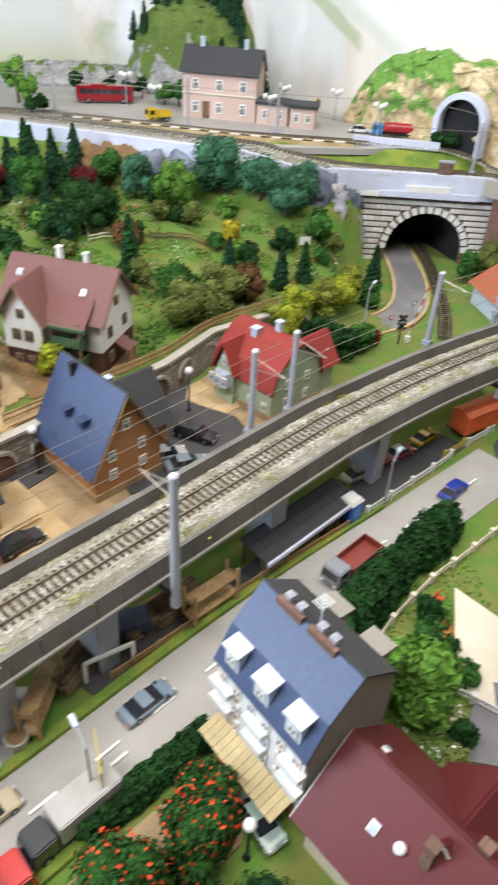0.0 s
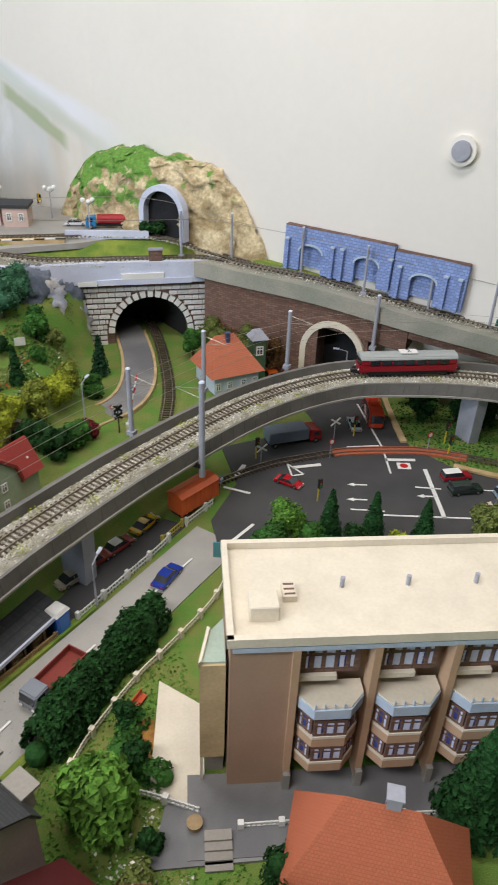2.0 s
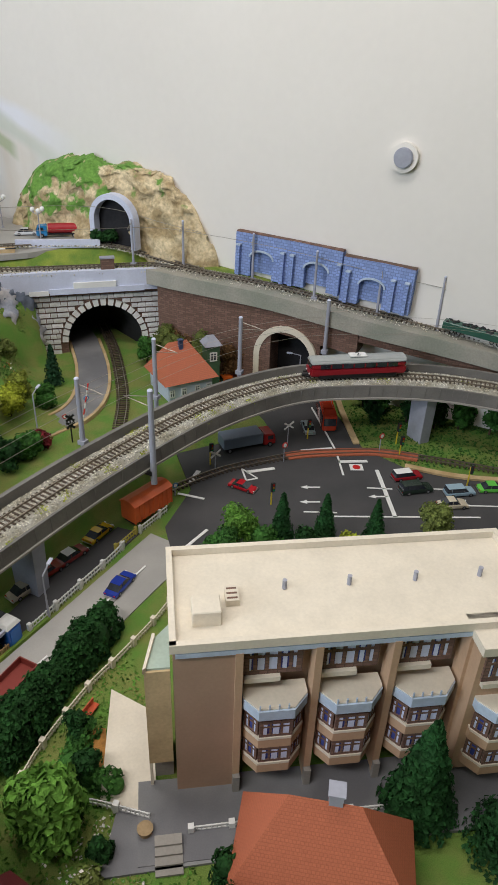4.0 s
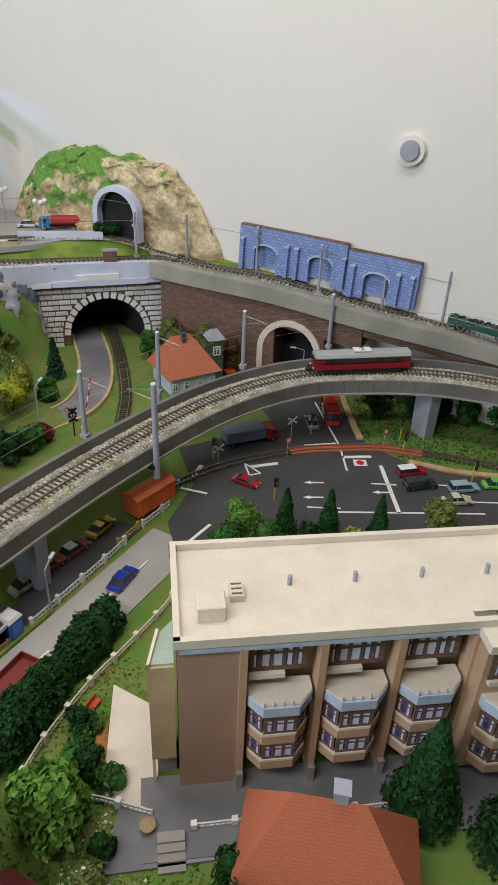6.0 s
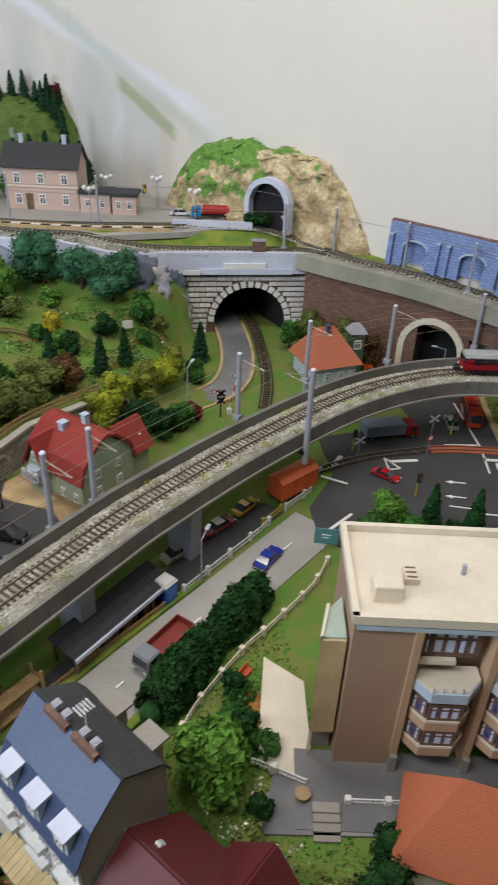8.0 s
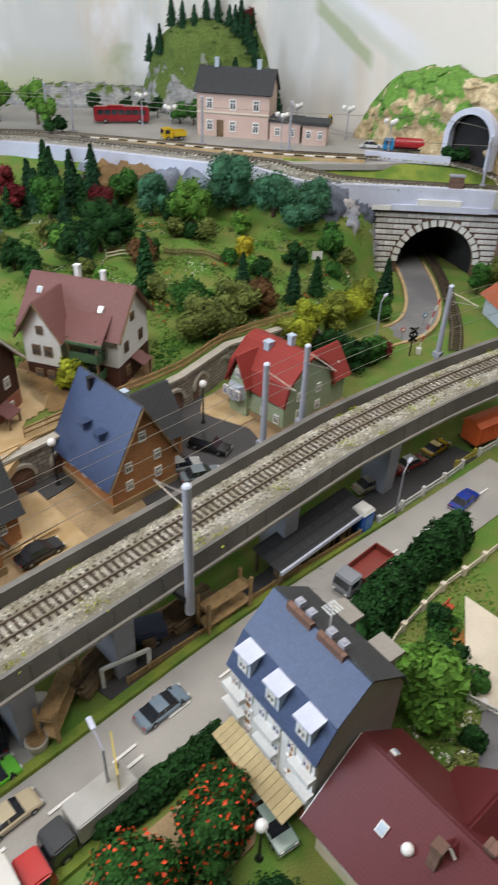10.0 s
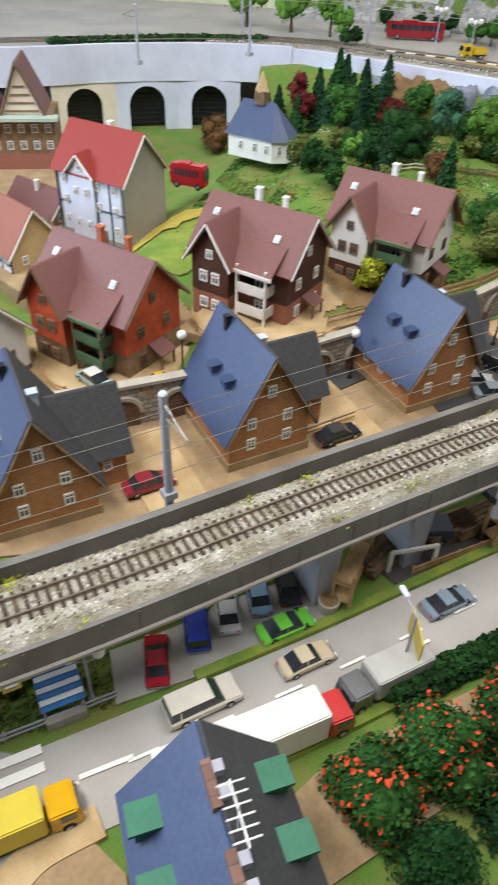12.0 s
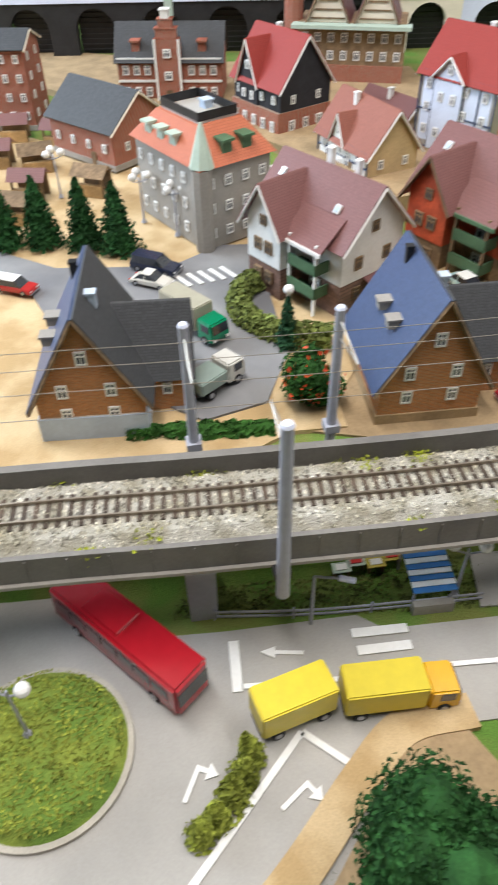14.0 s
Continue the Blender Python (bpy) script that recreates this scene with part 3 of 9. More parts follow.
def hill(name, label, cx, cy, rx, ry, h, m, seed, flat=2.6, turn=0):
    """A lumpy plaster hill with flocked green patches."""
    bm = bmesh.new()
    n, k = 110, 44
    rings = []
    c, s = math.cos(radians(turn)), math.sin(radians(turn))
    for j in range(k + 1):
        r = j / k
        row = []
        for i in range(n):
            a = 2 * math.pi * i / n
            wob = 1 + 0.14 * noise.noise((math.cos(a) * 1.5, math.sin(a) * 1.5, seed))
            u, v = rx * r * wob * math.cos(a), ry * r * wob * math.sin(a)
            z = h * (1 - r ** flat) * (1 + 0.08 * noise.noise((u * 14, v * 14, seed + 3)))
            lump = (0.008 * noise.noise((u * 28, v * 28, z * 28)) + 0.009 * noise.noise((u * 70, v * 70, z * 70)) + 0.005 * noise.noise((u * 160, v * 160, z * 160))) * (r > 0.1)
            row.append(bm.verts.new((cx + c * u - s * v + lump, cy + s * u + c * v + lump, max(0, z) + lump * 0.7 - 0.004)))
        rings.append(row)
    for a, b in zip(rings, rings[1:]):
        for i in range(n):
            bm.faces.new((a[i], a[(i + 1) % n], b[(i + 1) % n], b[i]))
    bmesh.ops.remove_doubles(bm, verts=bm.verts, dist=1e-5)
    bmesh.ops.recalc_face_normals(bm, faces=bm.faces)
    for f in bm.faces:
        f.smooth = True
    ob = part(name, bm, m)
    ob.location.z = UP
    return tagged(ob, label, "hill", kind="structure")


def hill_mat(name, ga, gb, ra, rb, level, lean=0.0):
    """Rock on the steep faces, flock on the flat ones and in patches."""
    m = mat(name, ra, 0.95, 0.30, 160, 34, 1.0, col2=rb)
    nt = m.node_tree
    hs = [n for n in nt.nodes if n.type == "HUE_SAT"][0]
    src = hs.inputs["Color"].links[0].from_socket
    tc = [n for n in nt.nodes if n.type == "TEX_COORD"][0]
    sep, nz, add, mr, mx, gm = (nt.nodes.new("ShaderNode" + k) for k in ("SeparateXYZ", "TexNoise", "Math", "MapRange", "Mix", "Mix"))
    nz.inputs["Scale"].default_value, nz.inputs["Detail"].default_value = 26, 9
    link(nt, tc.outputs["Object"], nz.inputs["Vector"])
    link(nt, tc.outputs["Object"], sep.inputs[0])
    big = nt.nodes.new("ShaderNodeMath")
    big.operation, big.inputs[1].default_value, big.inputs[2].default_value = "MULTIPLY_ADD", 5.0, 0.0
    link(nt, sep.outputs[2], big.inputs[0])
    side = nt.nodes.new("ShaderNodeMath")
    side.operation, side.inputs[1].default_value = "MULTIPLY_ADD", -lean
    link(nt, sep.outputs[0], side.inputs[0])
    link(nt, big.outputs[0], side.inputs[2])
    link(nt, side.outputs[0], add.inputs[0])
    two = nt.nodes.new("ShaderNodeMath")
    two.operation, two.inputs[1].default_value = "MULTIPLY", 2.6
    link(nt, nz.outputs[0], two.inputs[0])
    link(nt, two.outputs[0], add.inputs[1])
    mr.inputs[1].default_value, mr.inputs[2].default_value = level, level + 0.18
    link(nt, add.outputs[0], mr.inputs[0])
    gm.data_type = mx.data_type = "RGBA"
    gm.inputs[6].default_value, gm.inputs[7].default_value = (*ga, 1), (*gb, 1)
    link(nt, nz.outputs[0], gm.inputs[0])
    link(nt, mr.outputs[0], mx.inputs[0])
    link(nt, src, mx.inputs[6])
    link(nt, gm.outputs[2], mx.inputs[7])
    link(nt, mx.outputs[2], hs.inputs["Color"])
    return m


M["hillrock"] = hill_mat("hill_rock", (0.07, 0.22, 0.035), (0.20, 0.36, 0.07), (0.70, 0.58, 0.37), (0.40, 0.30, 0.16), 0.98, lean=2.3)
rocky = hill("rocky_hill", "green-topped ochre rock hill over the tunnel", 0.455, 1.715, 0.285, 0.065, 0.205, M["hillrock"], 4, turn=-47, flat=3.6)
rocky.location.z = UP - 0.036
M["hillwood"] = hill_mat("hill_wood", (0.06, 0.11, 0.025), (0.16, 0.22, 0.05), (0.42, 0.42, 0.40), (0.26, 0.26, 0.27), 1.55)
hill("wooded_hill", "steep wooded hill behind the station", -0.08, 2.20, 0.20, 0.11, 0.215, M["hillwood"], 9, flat=4.5)
hill("low_hill", "low grey rocks behind the station yard", -0.42, 2.24, 0.30, 0.07, 0.055, M["hillwood"], 12)

# ---- viaduct with its track ----
DECK = 0.124
VLINE = smooth([(x, y, 0) for x, y in VIA], 150)
via = thing("viaduct", pose(0, 0, 0), "long grey concrete railway viaduct curving through the town", "viaduct", kind="structure")
NEAR_EDGE, FAR_EDGE = 0.037, 0.035
part("deck", sweep(VLINE, [(-NEAR_EDGE, DECK - 0.016), (FAR_EDGE, DECK - 0.016), (FAR_EDGE, DECK), (-NEAR_EDGE, DECK)]), M["concrete"], via)
part("parapet", sweep(VLINE, [(FAR_EDGE - 0.004, DECK), (FAR_EDGE + 0.003, DECK), (FAR_EDGE + 0.003, DECK + 0.018), (FAR_EDGE - 0.004, DECK + 0.018)]), M["concrete"], via)
part("parapet", sweep(VLINE, [(-NEAR_EDGE - 0.003, DECK - 0.020), (-NEAR_EDGE + 0.003, DECK - 0.020), (-NEAR_EDGE + 0.002, DECK + 0.005), (-NEAR_EDGE - 0.002, DECK + 0.005)]), M["concrete"], via)
part("ledge", sweep(VLINE, [(-NEAR_EDGE - 0.006, DECK - 0.021), (-NEAR_EDGE - 0.003, DECK - 0.021), (-NEAR_EDGE - 0.003, DECK - 0.018), (-NEAR_EDGE - 0.006, DECK - 0.018)]), M["render_grey"], via)
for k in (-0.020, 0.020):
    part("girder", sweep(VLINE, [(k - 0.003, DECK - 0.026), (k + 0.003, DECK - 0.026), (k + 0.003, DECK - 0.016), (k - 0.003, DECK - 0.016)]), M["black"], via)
part("ballast_bed", sweep(VLINE, [(-0.033, DECK), (-0.024, DECK + 0.006), (0.024, DECK + 0.006), (0.031, DECK), (0.031, DECK - 0.003), (-0.033, DECK - 0.003)]), M["ballast"], via)
rib = boxes(((0, 0, 0), (0.0010, 0.0014, 0.022)))
rib_me = mesh_of("panel_rib", rib, M["concrete"])


def along(line, gap):
    """Points and directions at even gaps along a line."""
    out, left = [], 0.0
    for a, b in zip(line, line[1:]):
        d = (b - a).length
        w = left
        while w < d:
            out.append((a.lerp(b, w / d), (b - a).normalized()))
            w += gap
        left = w - d
    return out


for p, d in along(VLINE, 0.028):
    s = Vector((d.y, -d.x, 0))
    q = p + s * (NEAR_EDGE + 0.0026)
    part("panel_rib", rib_me, None, via, at=pose(q.x, q.y, DECK - 0.008, 0, 0, math.degrees(math.atan2(d.y, d.x))))
for x, y in ((0.915, 1.035), (-0.585, 0.20), (-0.250, 0.487), (0.01, 0.73), (0.16, 0.855), (-0.78, 0.04), (-0.17, 0.56)):
    bm = bmesh.new()
    box(bm, (0, 0, (DECK - 0.016) / 2), (0.022, 0.04, DECK - 0.016), 0, 1.12)
    part("pier", bm, M["mast"], via, at=pose(x, y, 0, 0, 0, 42 if x < 0.4 else 5))


def track(name, line, z, label, most=300, stones=0, gauge=0.0150, ties=0.0080, near=None):
    t = thing(name, pose(0, 0, z), label, "railway track")
    for k in (-1, 1):
        part("rail", sweep(line, [(k * gauge / 2 - 0.0007, 0.002), (k * gauge / 2 + 0.0007, 0.002), (k * gauge / 2 + 0.0007, 0.0046), (k * gauge / 2 - 0.0007, 0.0046)]), M["rail"], t)
    tie = mesh_of("sleeper", boxes(((0, 0, 0), (0.0032, gauge * 1.7, 0.0022))), M["sleeper"])
    spots = along(line, ties)
    if near:
        spots = [s for s in spots if near[0] < s[0].x < near[1]]
    for p, d in spots[:most]:
        part("sleeper", tie, None, t, at=pose(p.x, p.y, p.z + 0.0011, 0, 0, math.degrees(math.atan2(d.y, d.x))))
    return t


track("viaduct_track", VLINE, DECK + 0.005, "single railway track with brown sleepers on the viaduct", gauge=0.0175, near=(-0.75, 1.1))


def stones(name, line, z, half, n, size, m, label, seed, inner=0.0):
    """Loose ballast: small angular stones in one mesh."""
    rng = np.random.default_rng(seed)
    v, f = [], []
    base = np.array([(1, 0, 0), (-1, 0, 0), (0, 1, 0), (0, -1, 0), (0, 0, 1), (0, 0, -1)], float)
    tri = [(0, 2, 4), (2, 1, 4), (1, 3, 4), (3, 0, 4), (2, 0, 5), (1, 2, 5), (3, 1, 5), (0, 3, 5)]
    for i in range(n):
        k = rng.uniform(0, len(line) - 1.001)
        a, b = line[int(k)], line[int(k) + 1]
        d = (b - a).normalized()
        w = rng.uniform(inner, half) * rng.choice((-1, 1))
        p = a.lerp(b, k % 1) + Vector((-d.y, d.x, 0)) * w
        slope = max(0, abs(w) - 0.024) * 0.8
        s = size * rng.uniform(0.6, 1.5, 3)
        q = base * s + rng.normal(0, size * 0.2, (6, 3)) + np.array((p.x, p.y, p.z + z - slope))
        o = len(v)
        v += q.tolist()
        f += [tuple(o + j for j in t) for t in tri]
    me = bpy.data.meshes.new(name)
    me.from_pydata(v, [], f)
    me.materials.append(m)
    return tagged(new(name, me), label, "gravel", kind="stuff")


stones("ballast_stones", VLINE, DECK + 0.0062, 0.0315, 23000, 0.00125, M["ballast"], "loose pale track ballast", 5)


# ---- houses ----
WIN = {}


def lattice(w, h, b, bars):
    """One frame with its glazing bars: a plate with openings."""
    xs, solid = [-w / 2, -w / 2 + b], [True]
    for i in range(bars):
        c = -w / 2 + w * (i + 1) / (bars + 1)
        xs += [c - b * 0.3, c + b * 0.3]
        solid += [False, True]
    xs += [w / 2 - b, w / 2]
    solid += [False, True]
    zs, zsolid = [-h / 2, -h / 2 + b, h * 0.15 - b * 0.3, h * 0.15 + b * 0.3, h / 2 - b, h / 2], [True, False, bars > 0, False, True]
    bm = bmesh.new()
    V = [[bm.verts.new((x, -0.0018, z)) for x in xs] for z in zs]
    faces = [bm.faces.new((V[j][i], V[j][i + 1], V[j + 1][i + 1], V[j + 1][i])) for j in range(5) for i in range(len(xs) - 1) if solid[i] or zsolid[j]]
    out = bmesh.ops.extrude_face_region(bm, geom=faces)
    bmesh.ops.translate(bm, verts=[v for v in out["geom"] if isinstance(v, bmesh.types.BMVert)], vec=(0, 0.0026, 0))
    bmesh.ops.delete(bm, geom=[v for v in bm.verts if not v.link_faces], context="VERTS")
    bmesh.ops.recalc_face_normals(bm, faces=bm.faces)
    return bm, b


def window(parent, at, w, h, frame_m="white", pane_m="pane", bars=1, sill=True):
    """A framed window set on a face; at maps x across, y outward (minus), z up."""
    key = (round(w, 4), round(h, 4), frame_m, pane_m, bars)
    if key not in WIN:
        f, b = lattice(w, h, min(w, h) * 0.16, bars)
        WIN[key] = (mesh_of("window", f, M[frame_m]), mesh_of("pane", boxes(((0, 0.0, 0), (w * 0.95, 0.0016, h * 0.95))), M[pane_m]))
    fr = part("window", WIN[key][0], None, parent, at=at)
    part("pane", WIN[key][1], None, fr)
    return fr


def face_at(face, w, d, u, z, off=0.0):
    """The place u along and z up on one face of a w x d body."""
    return {"f": pose(u, -d / 2 - off, z), "b": pose(u, d / 2 + off, z, 0, 0, 180), "r": pose(w / 2 + off, u, z, 0, 0, 90), "l": pose(-w / 2 - off, u, z, 0, 0, -90)}[face]


def slab_roof(parent, a, b, c, d, th, m, name="roof_slope", label=""):
    """A roof slope between four corners, with thickness."""
    bm = bmesh.new()
    P = [Vector(p) for p in (a, b, c, d)]
    n = (P[1] - P[0]).cross(P[3] - P[0]).normalized()
    if n.z < 0:
        n = -n
    lo, hi = [bm.verts.new(p) for p in P], [bm.verts.new(p + n * th) for p in P]
    bm.faces.new(lo[::-1])
    bm.faces.new(hi)
    for i in range(4):
        bm.faces.new((lo[i], lo[(i + 1) % 4], hi[(i + 1) % 4], hi[i]))
    bmesh.ops.recalc_face_normals(bm, faces=bm.faces)
    return part(name, bm, m, parent, label)


def gable_roof(t, w, d, he, hr, m, over=0.006, trim=None, u0=0.0, v0=0.0, th=0.0022, m2=None, axis="x"):
    """Two slopes over a body; the ridge runs along the axis."""
    g = (hr - he) / (d / 2)
    e = he - g * over
    L = w / 2 + over
    def q(x, y, z):
        return (u0 + x, v0 + y, z) if axis == "x" else (u0 - y, v0 + x, z)
    for k in (-1, 1):
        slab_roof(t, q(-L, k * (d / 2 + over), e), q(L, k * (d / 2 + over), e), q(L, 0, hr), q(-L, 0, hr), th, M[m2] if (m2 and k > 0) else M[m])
    if trim:
        for x in (-L, L):
            for k in (-1, 1):
                bm = bmesh.new()
                p0, p1 = Vector(q(x, k * (d / 2 + over), e - 0.001)), Vector(q(x, 0, hr - 0.001))
                tube(bm, p0, p1, 0.0017, n=4)
                part("bargeboard", bm, M[trim], t)


def gable_body(t, w, d, he, hr, m, u0=0.0, v0=0.0, axis="x", name="wall", z0=0.0, label=""):
    pts = [(-d / 2, z0), (d / 2, z0), (d / 2, he), (0, hr - 0.001), (-d / 2, he)]
    bm = prism(pts, "x", -w / 2, w / 2)
    if axis == "y":
        bmesh.ops.rotate(bm, verts=bm.verts, matrix=Matrix.Rotation(math.pi / 2, 3, "Z"))
    bmesh.ops.translate(bm, verts=bm.verts, vec=(u0, v0, 0))
    return part(name, bm, M[m], t, label)


def chimney(t, x, y, z0, z1, m="white", s=0.007, pots=1):
    part("chimney", boxes(((x, y, (z0 + z1) / 2), (s, s, z1 - z0)), ((x, y, z1), (s * 1.25, s * 1.25, 0.002))), M[m], t)


def skylight(t, d, he, hr, u, f, side=-1, s=0.008):
    """A small roof window on a slope, f of the way up."""
    y, z = side * d / 2 * (1 - f), he + (hr - he) * f
    ang = math.degrees(math.atan2(hr - he, d / 2)) * (-side)
    fr = part("skylight", boxes(((0, 0, 0.0032), (s, s * 1.2, 0.0022))), M["white"], t, at=pose(u, y, z, ang))
    part("pane", boxes(((0, 0, 0.0046), (s * 0.75, s * 0.95, 0.001))), M["skyglass"], fr)


def brick_house(x, y, rz, z=0.062, variant=0):
    """Steep slate-roofed gable house of orange brick with a dark rear wing; the lit slope is coloured bluer."""
    t = thing("brick_house", pose(x, y, z, 0, 0, rz), "orange brick house with steep slate roof, blue-tinted on its lit slope, and dark wing", "house", "brick houses by the viaduct")
    w, d, he, hr = 0.112, 0.094, 0.052, 0.133
    part("plinth", boxes(((0, 0, 0.014 if variant == 3 else 0.006), (d + 0.004, w + 0.004, 0.030 if variant == 3 else 0.014))), M["bluetrim"] if variant == 3 else M["stucco"], t)
    gable_body(t, w, d, he, hr, "brick", axis="y")
    # one roof material: left slope coloured blue for window sheen, right one dark
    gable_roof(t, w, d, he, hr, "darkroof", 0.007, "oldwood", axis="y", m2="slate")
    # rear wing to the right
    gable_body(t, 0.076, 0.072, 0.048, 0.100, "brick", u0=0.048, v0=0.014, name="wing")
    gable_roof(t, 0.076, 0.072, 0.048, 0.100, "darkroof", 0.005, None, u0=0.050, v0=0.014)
    for u, zz in ((-0.022, 0.032), (0.02, 0.032), (-0.022, 0.058), (0.02, 0.058), (0, 0.092)):
        window(t, pose(u, -w / 2, zz), 0.010, 0.014)
    for v in (-0.03, 0.0, 0.03):
        window(t, pose(-d / 2, v, 0.034, 0, 0, -90), 0.010, 0.014)
    window(t, pose(0.066, -0.0225, 0.03), 0.009, 0.013)
    for v in (-0.02, 0.012):
        f = 0.42
        px, pz = -d / 2 * (1 - f), he + (hr - he) * f
        part("dormer", boxes(((px - 0.004, v, pz + 0.003), (0.012, 0.011, 0.008)), ((px - 0.004, v, pz + 0.0078), (0.015, 0.013, 0.002))), M["render_grey"] if variant > 1 else M["slate"], t)
    chimney(t, 0.010, -0.012, 0.105, 0.128, "bluetrim", 0.008)
    chimney(t, -0.008, 0.03, 0.112, 0.135, "black", 0.006)
    return t


brick_house(-0.190, 0.795, 42, variant=0)
brick_house(-0.362, 0.636, 42, variant=1)
brick_house(-0.535, 0.483, 40, variant=2)
brick_house(-0.775, 0.300, 38, variant=3)


def chalet(x, y, z, rz, upper, lower, trim, label, balcony="greentrim", chim="white", k=1.10, wing_u=-0.030, frames="oldwood"):
    """Brown-roofed chalet: front cross gable, stacked balconies in the corner, small porch roof."""
    t = thing("chalet", pose(x, y, z, 0, 0, rz), label, "house", "brown-roofed chalets")
    w, d, he, hr = 0.125 * k, 0.085 * k, 0.080 * k, 0.124 * k
    part("base", boxes(((0, 0, 0.018), (w, d, 0.038))), M[lower], t, "lower storey")
    gable_body(t, w, d, he, hr, upper, z0=0.037)
    gable_roof(t, w, d, he, hr, "brownroof", 0.009, trim)
    ww, wp = 0.050 * k, 0.060 * k
    part("base", boxes(((wing_u, -d / 2 - 0.006, 0.018), (ww, 0.036, 0.038))), M[lower], t)
    gable_body(t, wp, ww, he, hr - 0.008, upper, wing_u, -d / 2 + 0.008, "y", "wing", 0.037)
    gable_roof(t, wp, ww, he, hr - 0.008, "brownroof", 0.008, trim, wing_u, -d / 2 + 0.008, axis="y")
    yb = -d / 2 - 0.010
    for zz in (0.028, 0.056):
        b = part("balcony", boxes(((0.028, yb, zz - 0.006), (0.044, 0.022, 0.002)), ((0.028, yb - 0.010, zz), (0.044, 0.002, 0.012)), ((0.049, yb, zz), (0.002, 0.022, 0.012))), M[balcony], t)
    part("balcony_post", boxes(((0.048, yb - 0.009, 0.042), (0.003, 0.003, 0.084))), M[trim], t)
    part("balcony_post", boxes(((0.007, yb - 0.009, 0.042), (0.003, 0.003, 0.084))), M[trim], t)
    slab_roof(t, (-0.004, yb - 0.014, 0.0765), (0.058, yb - 0.014, 0.0765), (0.058, -d / 2 + 0.014, 0.1045), (-0.004, -d / 2 + 0.014, 0.1045), 0.002, M["brownroof"])
    part("bargeboard", boxes(((0.027, yb - 0.0145, 0.0775), (0.064, 0.002, 0.004))), M[trim if trim == "white" else balcony], t)
    yf = -d / 2 - 0.022
    for zz, hh in ((0.058, 0.015), (0.022, 0.014)):
        for u in (-0.009, 0.009):
            window(t, pose(wing_u + u, yf - 0.003, zz), 0.012, hh, frames)
    window(t, pose(wing_u, yf - 0.003, 0.088), 0.010, 0.012, frames)
    for u in (-0.022, 0.022):
        for zz in (0.022, 0.058):
            window(t, face_at("r", w, d, u, zz), 0.011, 0.015, frames)
            window(t, face_at("l", w, d, u, zz), 0.011, 0.015, frames)
    for zz in (0.026, 0.058):
        window(t, pose(0.03, -d / 2, zz), 0.016, 0.016, pane_m="glass")
    window(t, face_at("r", w, d, 0, 0.094), 0.010, 0.012, frames)
    slab_roof(t, (w / 2, -0.012, 0.036), (w / 2, 0.014, 0.036), (w / 2 + 0.020, 0.014, 0.026), (w / 2 + 0.020, -0.012, 0.026), 0.002, M["brownroof"], "porch_roof")
    for px, py in ((w / 2 + 0.018, -0.010), (w / 2 + 0.018, 0.012)):
        part("porch_post", boxes(((px, py, 0.013), (0.002, 0.002, 0.026))), M["oldwood"], t)
    skylight(t, d, he, hr, 0.040, 0.42)
    skylight(t, d, he, hr, -0.056, 0.62)
    chimney(t, -0.014, 0.012, 0.105, 0.136 * k, chim)
    chimney(t, 0.020, 0.020, 0.10, 0.130 * k, chim, 0.006)
    return t


chalet(-0.247, 0.992, 0.110, -20, "render_white", "planks_dark", "oldwood", "cream and brown chalet with green balconies, brown roof")
chalet(-0.402, 0.860, 0.104, -19, "planks_dark", "redbrick", "white", "dark red-brown chalet with white balconies and trim", balcony="white", chim="white", frames="white")
chalet(-0.552, 0.716, 0.090, -20, "planks_red", "oldwood", "oldwood", "bright red chalet with green balconies, brown roof", chim="orangeroof")
chalet(-0.700, 0.612, 0.068, -17, "render_white", "brownstone", "white", "white-walled chalet with green balcony and brown roof")


def half_timber(t, w, d, he, m="timber", n=5, z0=0.0, faces="frl"):
    """Thin proud beams on the front and the side."""
    for face, ln in ((k, w if k == "f" else d) for k in faces):
        bm = bmesh.new()
        for i in range(n + 1):
            box(bm, (-ln / 2 + ln * i / n, -0.0004, (z0 + he) / 2), (0.002, 0.0015, he - z0))
        for i in range(3):
            box(bm, (0, -0.0004, z0 + (he - z0) * i / 2), (ln, 0.0016, 0.002))
        part("timber_frame", bm, M[m], t, at=face_at(face, w, d, 0, 0))


